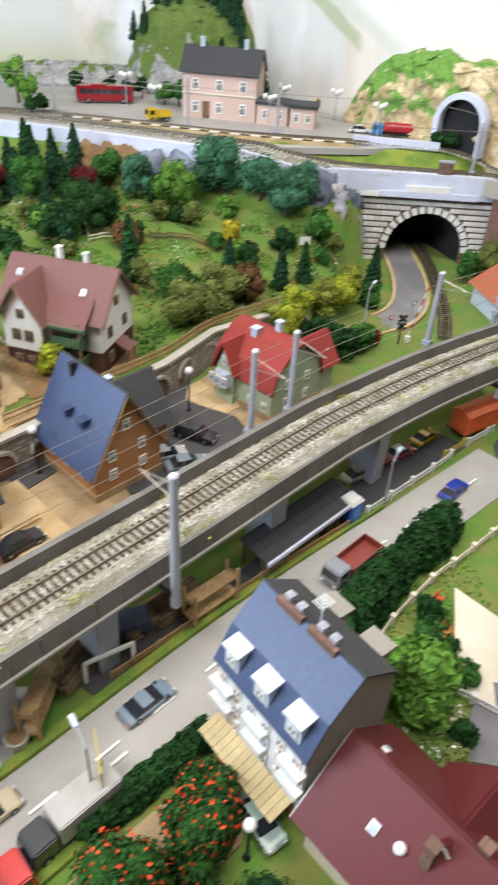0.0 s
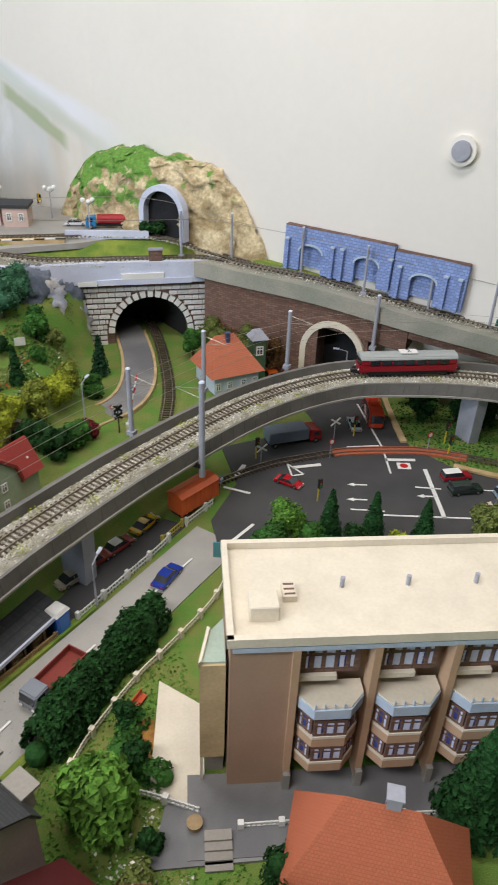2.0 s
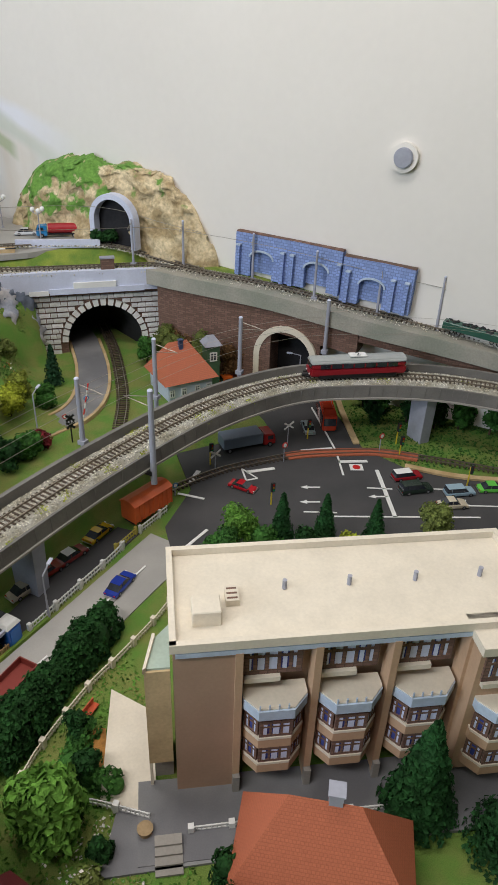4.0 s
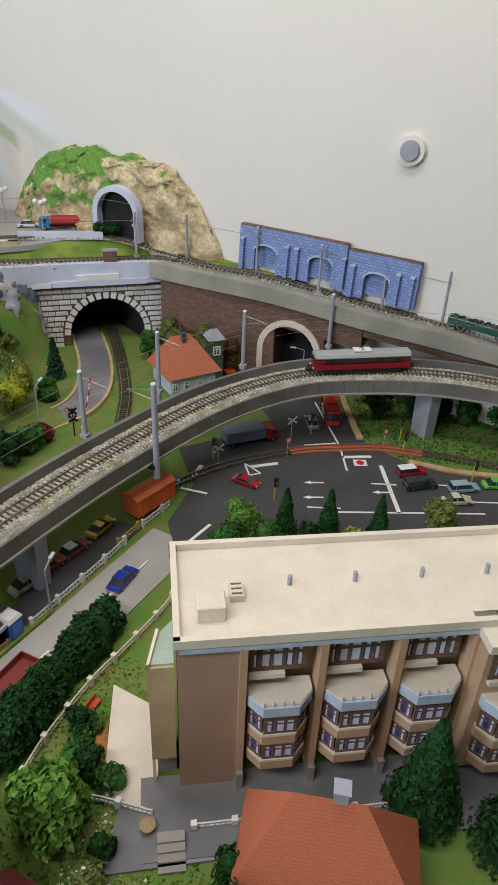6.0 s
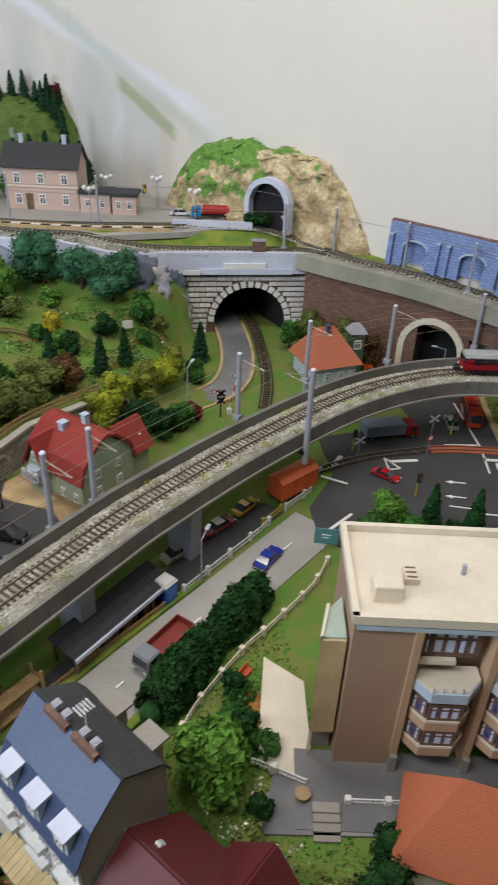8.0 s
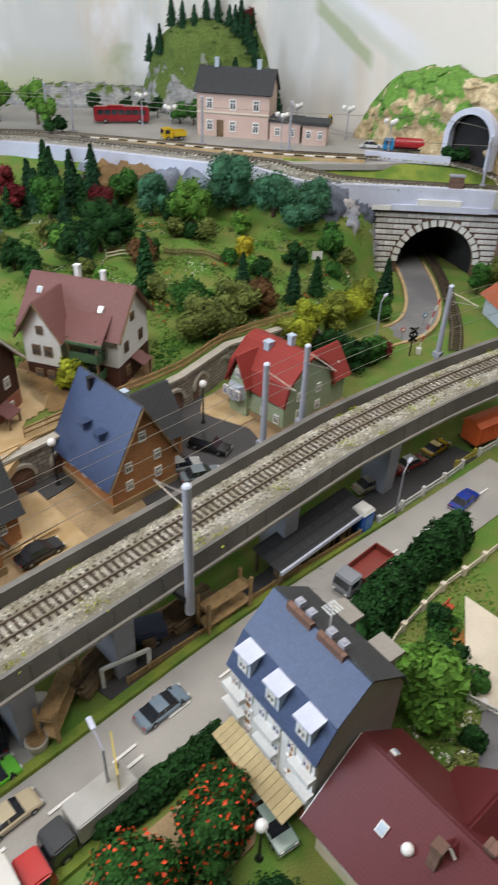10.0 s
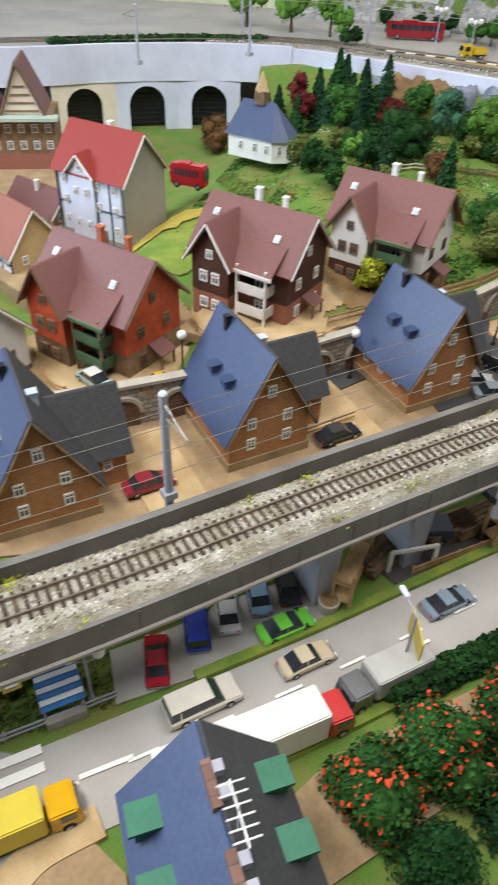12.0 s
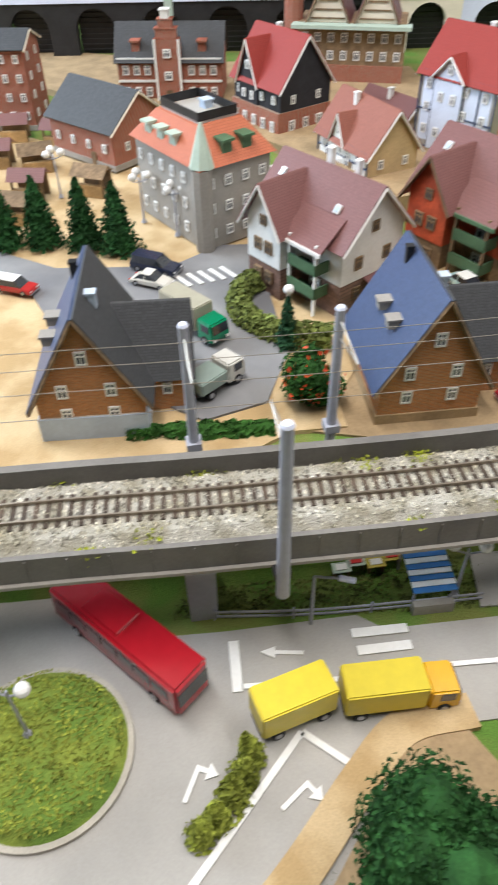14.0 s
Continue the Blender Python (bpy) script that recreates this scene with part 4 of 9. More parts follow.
def simple_house(name, label, x, y, z, rz, w, d, he, hr, wall, roof, wins=3, storeys=2, axis="x", timber=False, trim="white", chim=(), wing=None, roof2=None, gable=None, ww=0.009, wh=0.013, over=0.006, side=2):
    t = thing(name, pose(x, y, z, 0, 0, rz), label, "house")
    part("plinth", boxes(((0, 0, 0.004), (w + 0.003, d + 0.003, 0.009))), M["render_grey"], t)
    gable_body(t, w, d, he, hr, gable or wall)
    if gable:
        part("wall", boxes(((0, 0, he / 2), (w - 0.012, d + 0.0016, he - 0.001))), M[wall], t)
    gable_roof(t, w, d, he, hr, roof, over, trim, m2=roof2)
    if timber:
        half_timber(t, w, d + 0.002, he, faces="f" if gable else "frl")
    for s in range(storeys):
        zz = 0.014 + (he - 0.010) * (s + 0.35) / storeys
        for i in range(wins):
            u = -w / 2 + w * (i + 0.5) / wins
            window(t, face_at("f", w, d, u, zz, 0.001), ww, wh)
            window(t, face_at("b", w, d, u, zz, 0.001), ww, wh)
        for i in range(side):
            u = -d / 2 + d * (i + 0.5) / side
            window(t, face_at("r", w, d, u, zz), ww, wh)
            window(t, face_at("l", w, d, u, zz), ww, wh)
    part("door", boxes(((w * 0.18, -d / 2 - 0.001, 0.011), (0.010, 0.002, 0.020))), M["oldwood"], t)
    for u, v in chim:
        zz = he + (hr - he) * (1 - abs(v) / (d / 2))
        chimney(t, u, v, zz - 0.006, zz + 0.016, "white" if trim == "white" else "orangeroof")
    if wing:
        u, ww2, p, h2 = wing
        gable_body(t, d / 2 + p, ww2, he, h2, wall, u, -d / 4 - p / 2, "y", "wing")
        gable_roof(t, d / 2 + p, ww2, he, h2, roof, over * 0.8, trim, u, -d / 4 - p / 2, axis="y")
        for zz in ([he * 0.25, he * 0.72] if he > 0.04 else [he * 0.5]):
            for k in (-1, 1):
                window(t, pose(u + k * ww2 * 0.22, -d / 2 - p, zz), ww, wh)
        window(t, pose(u, -d / 2 - p, he + (h2 - he) * 0.35), ww, wh)
    return t


# the town behind the viaduct, beside and below the bridge
simple_house("half_timbered_house", "tall bluish white half-timbered house, red roof, grey gable", -0.690, 1.045, 0.098, -18, 0.134, 0.098, 0.104, 0.160, "bluewhite", "redroof", 4, 3, timber=True, gable="render_grey", chim=((0.0, 0.01),), wing=(-0.012, 0.05, 0.006, 0.13), side=0)
simple_house("black_gabled_house", "red-roofed house with black boarded upper storey over brick", -1.012, 1.018, 0.078, -20, 0.125, 0.105, 0.085, 0.152, "planks_black", "redroof", 4, 2, chim=((-0.02, 0.01),), wing=(-0.02, 0.050, 0.003, 0.142))
low = bpy.data.objects["black_gabled_house"]
part("ground_floor", boxes(((0, -0.002, 0.024), (0.1275, 0.111, 0.048))), M["redbrick"], low, "red brick ground floor")
for i in range(5):
    window(low, pose(-0.05 + i * 0.025, -0.0585, 0.026), 0.010, 0.016)
for v in (-0.03, 0.0, 0.03):
    window(low, pose(0.0640, v, 0.026, 0, 0, 90), 0.010, 0.016)
simple_house("small_timbered_house", "low half-timbered house with worn orange-red roof", -0.805, 0.925, 0.085, -30, 0.135, 0.085, 0.042, 0.095, "render_white", "rustroof", 4, 1, timber=True, gable="render_ochre", chim=((-0.02, -0.01),), wing=(-0.01, 0.036, 0.002, 0.078))
simple_house("shed_house", "low brown house with orange-brown hipped roof", -0.835, 1.080, 0.085, -22, 0.11, 0.06, 0.030, 0.060, "render_ochre", "brownroof", 3, 1, chim=((0.0, -0.008),))
simple_house("dark_roofed_house", "dark-roofed building with red brick walls and cream trim", -1.21, 0.80, 0.07, -6, 0.15, 0.12, 0.060, 0.105, "redbrick", "darkroof", 4, 1, trim="cream")


def corner_house():
    """Grey town house, orange mansard roof with green dormers and a flat black-railed top."""
    t = thing("corner_house", pose(-0.923, 0.672, 0.068, 0, 0, -20), "grey corner house, orange mansard roof with green dormers and turret", "house")
    w, d, he = 0.158, 0.105, 0.104
    part("wall", boxes(((0, 0, he / 2), (w, d, he))), M["render_grey"], t)
    bm = bmesh.new()
    box(bm, (0, 0, he + 0.019), (w + 0.012, d + 0.012, 0.038), 0, 0.56)
    part("mansard_roof", bm, M["orangeroof"], t)
    part("roof_terrace", boxes(((0, 0, he + 0.039), (w * 0.54, d * 0.54, 0.003))), M["paleroad"], t)
    for k in (-1, 1):
        part("railing", boxes(((0, k * d * 0.27, he + 0.046), (w * 0.55, 0.0015, 0.010))), M["black"], t)
        part("railing", boxes(((k * w * 0.27, 0, he + 0.046), (0.0015, d * 0.55, 0.010))), M["black"], t)
    chimney(t, 0.0, 0.012, he + 0.038, he + 0.050, "bluetrim", 0.012)
    for s in (0.020, 0.052, 0.084):
        for i in range(6):
            window(t, face_at("f", w, d, -w / 2 + w * (i + 0.5) / 6, s), 0.009, 0.013)
        for i in range(4):
            window(t, face_at("r", w, d, -d / 2 + d * (i + 0.5) / 4, s), 0.010, 0.013)
    for u in (-0.045, -0.015, 0.015):
        part("dormer", boxes(((u, -d / 2 + 0.010, he + 0.017), (0.014, 0.016, 0.014)), ((u, -d / 2 + 0.008, he + 0.0255), (0.018, 0.022, 0.003))), M["mint"], t)
    for v in (-0.01, 0.02):
        part("dormer", boxes(((w / 2 - 0.012, v, he + 0.017), (0.016, 0.014, 0.014)), ((w / 2 - 0.010, v, he + 0.0255), (0.022, 0.018, 0.003))), M["greentrim"], t)
    bm = bmesh.new()
    tube(bm, (w / 2 - 0.004, -d / 2 + 0.004, 0), (w / 2 - 0.004, -d / 2 + 0.004, he), 0.013, n=8)
    part("turret", bm, M["render_grey"], t)
    bm = bmesh.new()
    tube(bm, (w / 2 - 0.006, -d / 2 + 0.006, he), (w / 2 - 0.010, -d / 2 + 0.010, he + 0.050), 0.016, 0.002, n=8)
    part("turret_roof", bm, M["mint"], t, "pale green copper spire")


corner_house()


def town_hall():
    t = thing("town_hall", pose(-1.265, 1.045, 0.085, 0, 0, 30), "red brick town hall with white quoins, clock gable and slate roof", "town hall")
    w, d, he, hr = 0.19, 0.09, 0.075, 0.125
    gable_body(t, w, d, he, hr, "redbrick")
    gable_roof(t, w, d, he, hr, "darkroof", 0.005, None)
    part("centre_bay", boxes(((0, -d / 2 - 0.004, 0.055), (0.045, 0.02, 0.11))), M["redbrick"], t)
    for i, (ww, zz) in enumerate(((0.036, 0.118), (0.024, 0.132), (0.014, 0.146))):
        part("stepped_gable", boxes(((0, -d / 2 - 0.004, zz), (ww, 0.018, 0.015)), ((0, -d / 2 - 0.004, zz + 0.008), (ww + 0.004, 0.020, 0.002))), M["redbrick"] if i < 2 else M["white"], t)
    part("lantern", boxes(((0, 0, 0.150), (0.014, 0.014, 0.03)), ((0, 0, 0.168), (0.018, 0.018, 0.004))), M["mint"], t)
    for k in (-1, 1):
        part("quoin", boxes(((k * 0.0215, -d / 2 - 0.0145, 0.055), (0.004, 0.002, 0.11))), M["white"], t)
    for zz in (0.04, 0.076):
        part("string_course", boxes(((0, -d / 2 - 0.001, zz), (w, 0.003, 0.004))), M["white"], t)
    for s in (0.022, 0.058):
        for u in (-0.08, -0.06, -0.04, 0.04, 0.06, 0.08):
            window(t, pose(u, -d / 2 - 0.001, s), 0.011, 0.016)
        window(t, pose(0, -d / 2 - 0.0145, s + 0.03), 0.014, 0.014)
    part("door", boxes(((0, -d / 2 - 0.015, 0.014), (0.012, 0.002, 0.028))), M["oldwood"], t)
    for u in (-0.06, 0.06):
        part("dormer", boxes(((u, -d / 2 + 0.016, 0.094), (0.014, 0.018, 0.016)), ((u, -d / 2 + 0.014, 0.103), (0.018, 0.024, 0.003))), M["redbrick"], t)


town_hall()


def gabled_inn():
    t = thing("half_timbered_inn", pose(-1.03, 1.31, 0.09, 0, 0, 22), "large half-timbered inn with twin brown gables, green canopy", "house")
    w, d, he = 0.20, 0.10, 0.105
    part("wall", boxes(((0, 0, he / 2), (w, d, he))), M["oldwood"], t)
    part("ground_floor", boxes(((0, -0.003, 0.017), (w + 0.002, d, 0.034))), M["redbrick"], t)
    part("canopy", boxes(((0, -d / 2 - 0.012, he - 0.004), (w + 0.02, 0.030, 0.006))), M["mint"], t, "pale green canopy edge")
    for u in (-0.045, 0.045):
        gable_body(t, d, 0.075, he, he + 0.082, "cream", u, 0, "y", "gable", he - 0.002)
        gable_roof(t, d, 0.080, he, he + 0.088, "brownroof", 0.006, "oldwood", u, 0, axis="y")
        for i in range(4):
            wd = 0.07 * (1 - (i + 0.5) / 5)
            part("beam", boxes(((u, -d / 2 - 0.001, he + 0.006 + i * 0.014), (wd, 0.002, 0.0025))), M["oldwood"], t)
    for zz in (0.050, 0.080):
        for i in range(8):
            window(t, pose(-w / 2 + w * (i + 0.5) / 8, -d / 2, zz), 0.012, 0.016)
    bm = bmesh.new()
    tube(bm, (-w / 2 - 0.012, -0.03, 0), (-w / 2 - 0.012, -0.03, 0.15), 0.018, n=10)
    part("tower", bm, M["redbrick"], t)
    bm = bmesh.new()
    ball(bm, (-w / 2 - 0.012, -0.03, 0.152), 0.02, 2, 1.2)
    part("tower_cap", bm, M["mint"], t, "pale green dome")


gabled_inn()
simple_house("brick_block", "tall red brick corner building at the market", -1.46, 0.82, 0.07, 30, 0.10, 0.09, 0.13, 0.15, "redbrick", "darkroof", 4, 4, trim="cream")


def green_house():
    """Pale green house, red curved mansard roof, dormer gable and bay window."""
    t = thing("green_house", pose(0.026, 0.962, 0.062, 0, 0, -48), "pale green house with bright red mansard roof and bay", "house")
    w, d, he, hr = 0.108, 0.100, 0.050, 0.108
    prof = [(-d / 2 - 0.005, he - 0.002), (-d / 2 + 0.004, he + 0.026), (-0.016, hr - 0.006), (0, hr), (0.016, hr - 0.006), (d / 2 - 0.004, he + 0.026), (d / 2 + 0.005, he - 0.002)]
    part("wall", prism([(-d / 2, 0), (d / 2, 0), (d / 2, he), (d / 2 - 0.008, he + 0.024), (0, hr - 0.004), (-d / 2 + 0.008, he + 0.024), (-d / 2, he)], "x", -w / 2, w / 2), M["render_green"], t)
    part("roof", prism(prof + [(p[0] * 0.94, p[1] - 0.004) for p in prof[::-1]], "x", -w / 2 - 0.004, w / 2 + 0.004), M["redroof"], t)
    part("plinth", boxes(((0, 0, 0.006), (w + 0.003, d + 0.003, 0.012))), M["stucco"], t)
    gable_body(t, 0.06, 0.034, he, 0.092, "render_green", -0.028, -d / 2 + 0.022, "y", "gable")
    gable_roof(t, 0.06, 0.034, he + 0.012, 0.097, "redroof", 0.005, "redroof", -0.028, -d / 2 + 0.022, axis="y")
    bm = bmesh.new()
    tube(bm, (-0.028, -d / 2 - 0.006, 0.030), (-0.028, -d / 2 - 0.006, 0.052), 0.015, n=8)
    part("bay", bm, M["bluewhite"], t, "white bay window")
    for u in (-0.040, -0.028, -0.016):
        window(t, pose(u, -d / 2 - 0.020, 0.042), 0.009, 0.014, pane_m="bluepane")
    for u in (0.016, 0.042):
        for zz in (0.022,):
            window(t, pose(u, -d / 2, zz), 0.010, 0.014)
    for v in (-0.02, 0.02):
        for zz in (0.024, 0.052):
            window(t, face_at("r", w, d, v, zz), 0.010, 0.014)
            window(t, face_at("l", w, d, v, zz), 0.010, 0.014)
    window(t, pose(-0.028, -d / 2 - 0.0085, 0.068), 0.009, 0.013)
    gable_body(t, 0.05, 0.05, he, 0.085, "render_green", 0.022, 0.065, "y", "wing")
    gable_roof(t, 0.05, 0.05, he, 0.086, "redroof", 0.005, None, 0.022, 0.067, axis="y")
    chimney(t, 0.012, 0.004, 0.10, 0.122, "bluetrim", 0.008)
    chimney(t, -0.012, -0.016, 0.085, 0.110, "bluetrim", 0.010)
    part("path", boxes(((-0.045, -d / 2 - 0.022, 0.002), (0.09, 0.045, 0.004))), M["sand"], t)


green_house()


def chapel():
    t = thing("chapel", pose(-0.515, 1.345, 0.150, 0, 0, -18), "small white chapel with blue slate roof and belfry", "chapel")
    w, d, he, hr = 0.115, 0.072, 0.040, 0.092
    pts = [(-w / 2, -d / 2), (w / 2 - 0.022, -d / 2), (w / 2, -d / 4), (w / 2, d / 4), (w / 2 - 0.022, d / 2), (-w / 2, d / 2)]
    part("wall", prism(pts, "z", 0, he), M["render_white"], t)
    bm = bmesh.new()
    lo = [bm.verts.new((p[0] * 1.1, p[1] * 1.14, he - 0.002)) for p in pts]
    a, b = bm.verts.new((-w / 2 * 0.85, 0, hr)), bm.verts.new((w / 2 - 0.038, 0, hr))
    for q in ((lo[0], lo[1], b, a), (lo[1], lo[2], b), (lo[2], lo[3], b), (lo[3], lo[4], b), (lo[4], lo[5], a, b), (lo[5], lo[0], a)):
        bm.faces.new(q)
    bm.faces.new(lo[::-1])
    bmesh.ops.recalc_face_normals(bm, faces=bm.faces)
    part("roof", bm, M["slate"], t)
    part("belfry", boxes(((-0.01, 0, hr + 0.006), (0.020, 0.020, 0.022))), M["oldwood"], t)
    bm = bmesh.new()
    tube(bm, (-0.01, 0, hr + 0.016), (-0.01, 0, hr + 0.048), 0.015, 0.001, n=4)
    part("spire", bm, M["render_ochre"], t)
    for u in (-0.03, 0.0, 0.025):
        window(t, pose(u, -d / 2, 0.022), 0.009, 0.016)
    window(t, pose(w / 2, 0, 0.022, 0, 0, 90), 0.009, 0.016)
    window(t, pose(w / 2 - 0.011, -d * 0.375, 0.022, 0, 0, 50), 0.009, 0.016)


chapel()


def station():
    t = thing("station_building", pose(-0.018, 1.885, UP, 0, 0, -14), "pink two-storey station building with dark slate roof", "station")
    w, d, he, hr = 0.170, 0.10, 0.098, 0.140
    gable_body(t, w, d, he, hr, "render_pink")
    gable_roof(t, w, d, he, hr, "darkroof", 0.007, None)
    for zz in (0.024, 0.070):
        for u in (-0.055, 0.0, 0.055):
            window(t, pose(u, -d / 2, zz), 0.016, 0.024)
    part("door", boxes(((-0.03, -d / 2 - 0.001, 0.018), (0.016, 0.002, 0.036))), M["oldwood"], t)
    part("string_course", boxes(((0, -d / 2 - 0.001, 0.052), (w, 0.002, 0.003))), M["cream"], t)
    for u in (-0.05, 0.05):
        chimney(t, u, 0.0, 0.130, 0.158, "bluetrim", 0.009)
    for i, (u, wd) in enumerate(((0.125, 0.07), (0.195, 0.055))):
        a = thing("station_annex", pose(-0.018, 1.885, UP, 0, 0, -14) @ pose(u, -0.03 - 0.01 * i, 0), "low pink station annex with flat dark roof", "annex", "station annexes")
        part("wall", boxes(((0, 0, 0.021), (wd, 0.06, 0.042))), M["render_pink"], a)
        part("roof", boxes(((0, 0, 0.045), (wd + 0.008, 0.068, 0.007))), M["darkroof"], a)
        for k in (-1, 1):
            window(a, pose(k * wd * 0.24, -0.03, 0.022), 0.012, 0.018)


station()


def mansard_house():
    """Narrow town house with a blue mansard roof, three white dormers and a yellow awning."""
    t = thing("mansard_house", pose(0.017, 0.462, 0, 0, 0, -55), "white town house, blue slate mansard roof, three white dormers", "house")
    w, d, he, hr = 0.113, 0.088, 0.104, 0.165
    part("wall", prism([(-d / 2, 0), (d / 2, 0), (d / 2, he + 0.024), (d / 2 - 0.006, he + 0.034), (0, hr - 0.002), (-d / 2 + 0.014, he + 0.026), (-d / 2, he)], "x", -w / 2, w / 2), M["render_grey"], t)
    part("front", boxes(((0, -d / 2 - 0.001, he / 2 + 0.012), (w - 0.002, 0.004, he - 0.024))), M["render_white"], t)
    part("ground_floor", boxes(((0, -d / 2 - 0.001, 0.012), (w - 0.002, 0.004, 0.024))), M["stucco"], t)
    e = w / 2 + 0.002
    # front slopes tinted with window sheen, rear slopes coloured dark as their shaded side
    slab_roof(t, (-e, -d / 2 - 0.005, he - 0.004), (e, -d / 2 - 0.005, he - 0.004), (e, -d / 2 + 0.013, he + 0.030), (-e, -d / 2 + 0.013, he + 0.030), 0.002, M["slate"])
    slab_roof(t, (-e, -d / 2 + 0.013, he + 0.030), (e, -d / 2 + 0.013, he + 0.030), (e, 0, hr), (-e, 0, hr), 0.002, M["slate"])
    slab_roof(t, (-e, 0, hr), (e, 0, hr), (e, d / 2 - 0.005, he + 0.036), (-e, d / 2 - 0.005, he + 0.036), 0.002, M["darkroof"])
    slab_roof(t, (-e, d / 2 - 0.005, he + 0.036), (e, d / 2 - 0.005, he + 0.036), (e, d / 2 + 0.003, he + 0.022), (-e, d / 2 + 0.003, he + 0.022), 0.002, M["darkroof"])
    for u in (-0.022, 0.026):
        part("rear_dormer", boxes(((u, d / 2 + 0.006, he + 0.016), (0.022, 0.016, 0.020)), ((u, d / 2 + 0.008, he + 0.028), (0.026, 0.024, 0.003))), M["render_grey"], t)
    for u in (-0.038, 0, 0.038):
        b = part("dormer", boxes(((u, -d / 2 + 0.008, he + 0.016), (0.017, 0.022, 0.022)),), M["bluewhite"], t)
        part("dormer_roof", boxes(((0, 0, 0), (0.021, 0.026, 0.003))), M["palewall"], b, at=pose(u, -d / 2 + 0.007, he + 0.0285, 8))
        window(b, pose(u, -d / 2 - 0.003, he + 0.016), 0.011, 0.014)
    for zz in (0.040, 0.064, 0.088):
        for i in range(6):
            window(t, pose(-w / 2 + w * (i + 0.5) / 6, -d / 2 - 0.003, zz), 0.010, 0.015, pane_m="bluepane")
        if zz > 0.06:
            for u in (-0.045, 0.0, 0.045):
                part("balcony", boxes(((u, -d / 2 - 0.007, zz - 0.010), (0.026, 0.009, 0.006))), M["render_white"], t)
    for u in (-0.048, -0.029, 0.029, 0.048):
        part("brick_panel", boxes(((u * 1.0, -d / 2 - 0.0035, 0.052), (0.004, 0.001, 0.09))), M["brick"], t)
    for i in range(14):
        part("awning_slat", boxes(((0, 0, 0), (0.0068, 0.024, 0.002))), M["awning"], t, at=pose(-w / 2 + 0.010 + i * 0.0072, -d / 2 - 0.016, 0.029, 20))
    for u in (-0.022, 0.016):
        c = part("chimney", boxes(((u, -0.003, hr + 0.000), (0.030, 0.005, 0.010))), M["brownstone"], t)
        for k in (-1, 1):
            part("chimney_pot", boxes(((u + k * 0.007, 0.003, hr + 0.006), (0.007, 0.007, 0.006)), ((u + k * 0.007, 0.003, hr + 0.0093), (0.003, 0.003, 0.001))), M["mast"], c)
    bm = bmesh.new()
    tube(bm, (0, 0.010, hr - 0.01), (0, 0.010, hr + 0.03), 0.0006, n=5)
    for i in range(5):
        tube(bm, (-0.006, 0.004 + i * 0.003, hr + 0.022), (0.006, 0.004 + i * 0.003, hr + 0.022), 0.0006, n=4)
    part("antenna", bm, M["white"], t)


mansard_house()


def green_dormer_house():
    t = thing("green_dormer_house", pose(-0.252, 0.188, 0, 0, 0, -57), "cream house, blue slate roof, green dormers and antennas", "house")
    w, d, he, hr = 0.128, 0.096, 0.094, 0.150
    gable_body(t, w, d, he, hr, "cream")
    # lit front slope in sheen blue, shaded rear slope in dark grey
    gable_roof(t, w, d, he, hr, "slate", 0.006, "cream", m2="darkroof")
    for k in (-1, 1):
        for u in (-0.040, 0.0, 0.040):
            f = 0.20
            y, z = k * d / 2 * (1 - f), he + (hr - he) * f
            part("dormer", boxes(((u, y + k * 0.002, z + 0.003), (0.016, 0.016, 0.013)), ((u, y + k * 0.003, z + 0.0105), (0.0195, 0.021, 0.003))), M["greendormer"], t)
    for u in (-0.03, 0.02):
        c = part("chimney", boxes(((u, -0.002, hr), (0.028, 0.006, 0.009))), M["brownstone"], t)
        for k in (-1, 1):
            part("chimney_pot", boxes(((u + k * 0.007, 0.004, hr + 0.004), (0.007, 0.006, 0.007))), M["mast"], c)
    bm = bmesh.new()
    tube(bm, (-0.005, 0.006, hr - 0.01), (-0.005, 0.006, hr + 0.028), 0.0006, n=5)
    for i in range(6):
        tube(bm, (-0.020 + i * 0.006, -0.002, hr + 0.02), (-0.020 + i * 0.006, 0.014, hr + 0.02), 0.0006, n=4)
    tube(bm, (-0.022, 0.006, hr + 0.02), (0.014, 0.006, hr + 0.02), 0.0006, n=4)
    part("antenna", bm, M["white"], t)
    for s in (0.028, 0.055, 0.082):
        for i in range(6):
            window(t, face_at("f", w, d, -w / 2 + w * (i + 0.5) / 6, s), 0.010, 0.014)
        for v in (-0.025, 0.025):
            window(t, face_at("r", w, d, v, s), 0.010, 0.014)
    part("porch", boxes(((0.02, -d / 2 - 0.014, 0.010), (0.05, 0.028, 0.020)), ((0.02, -d / 2 - 0.014, 0.021), (0.056, 0.032, 0.003))), M["bluewhite"], t)


green_dormer_house()


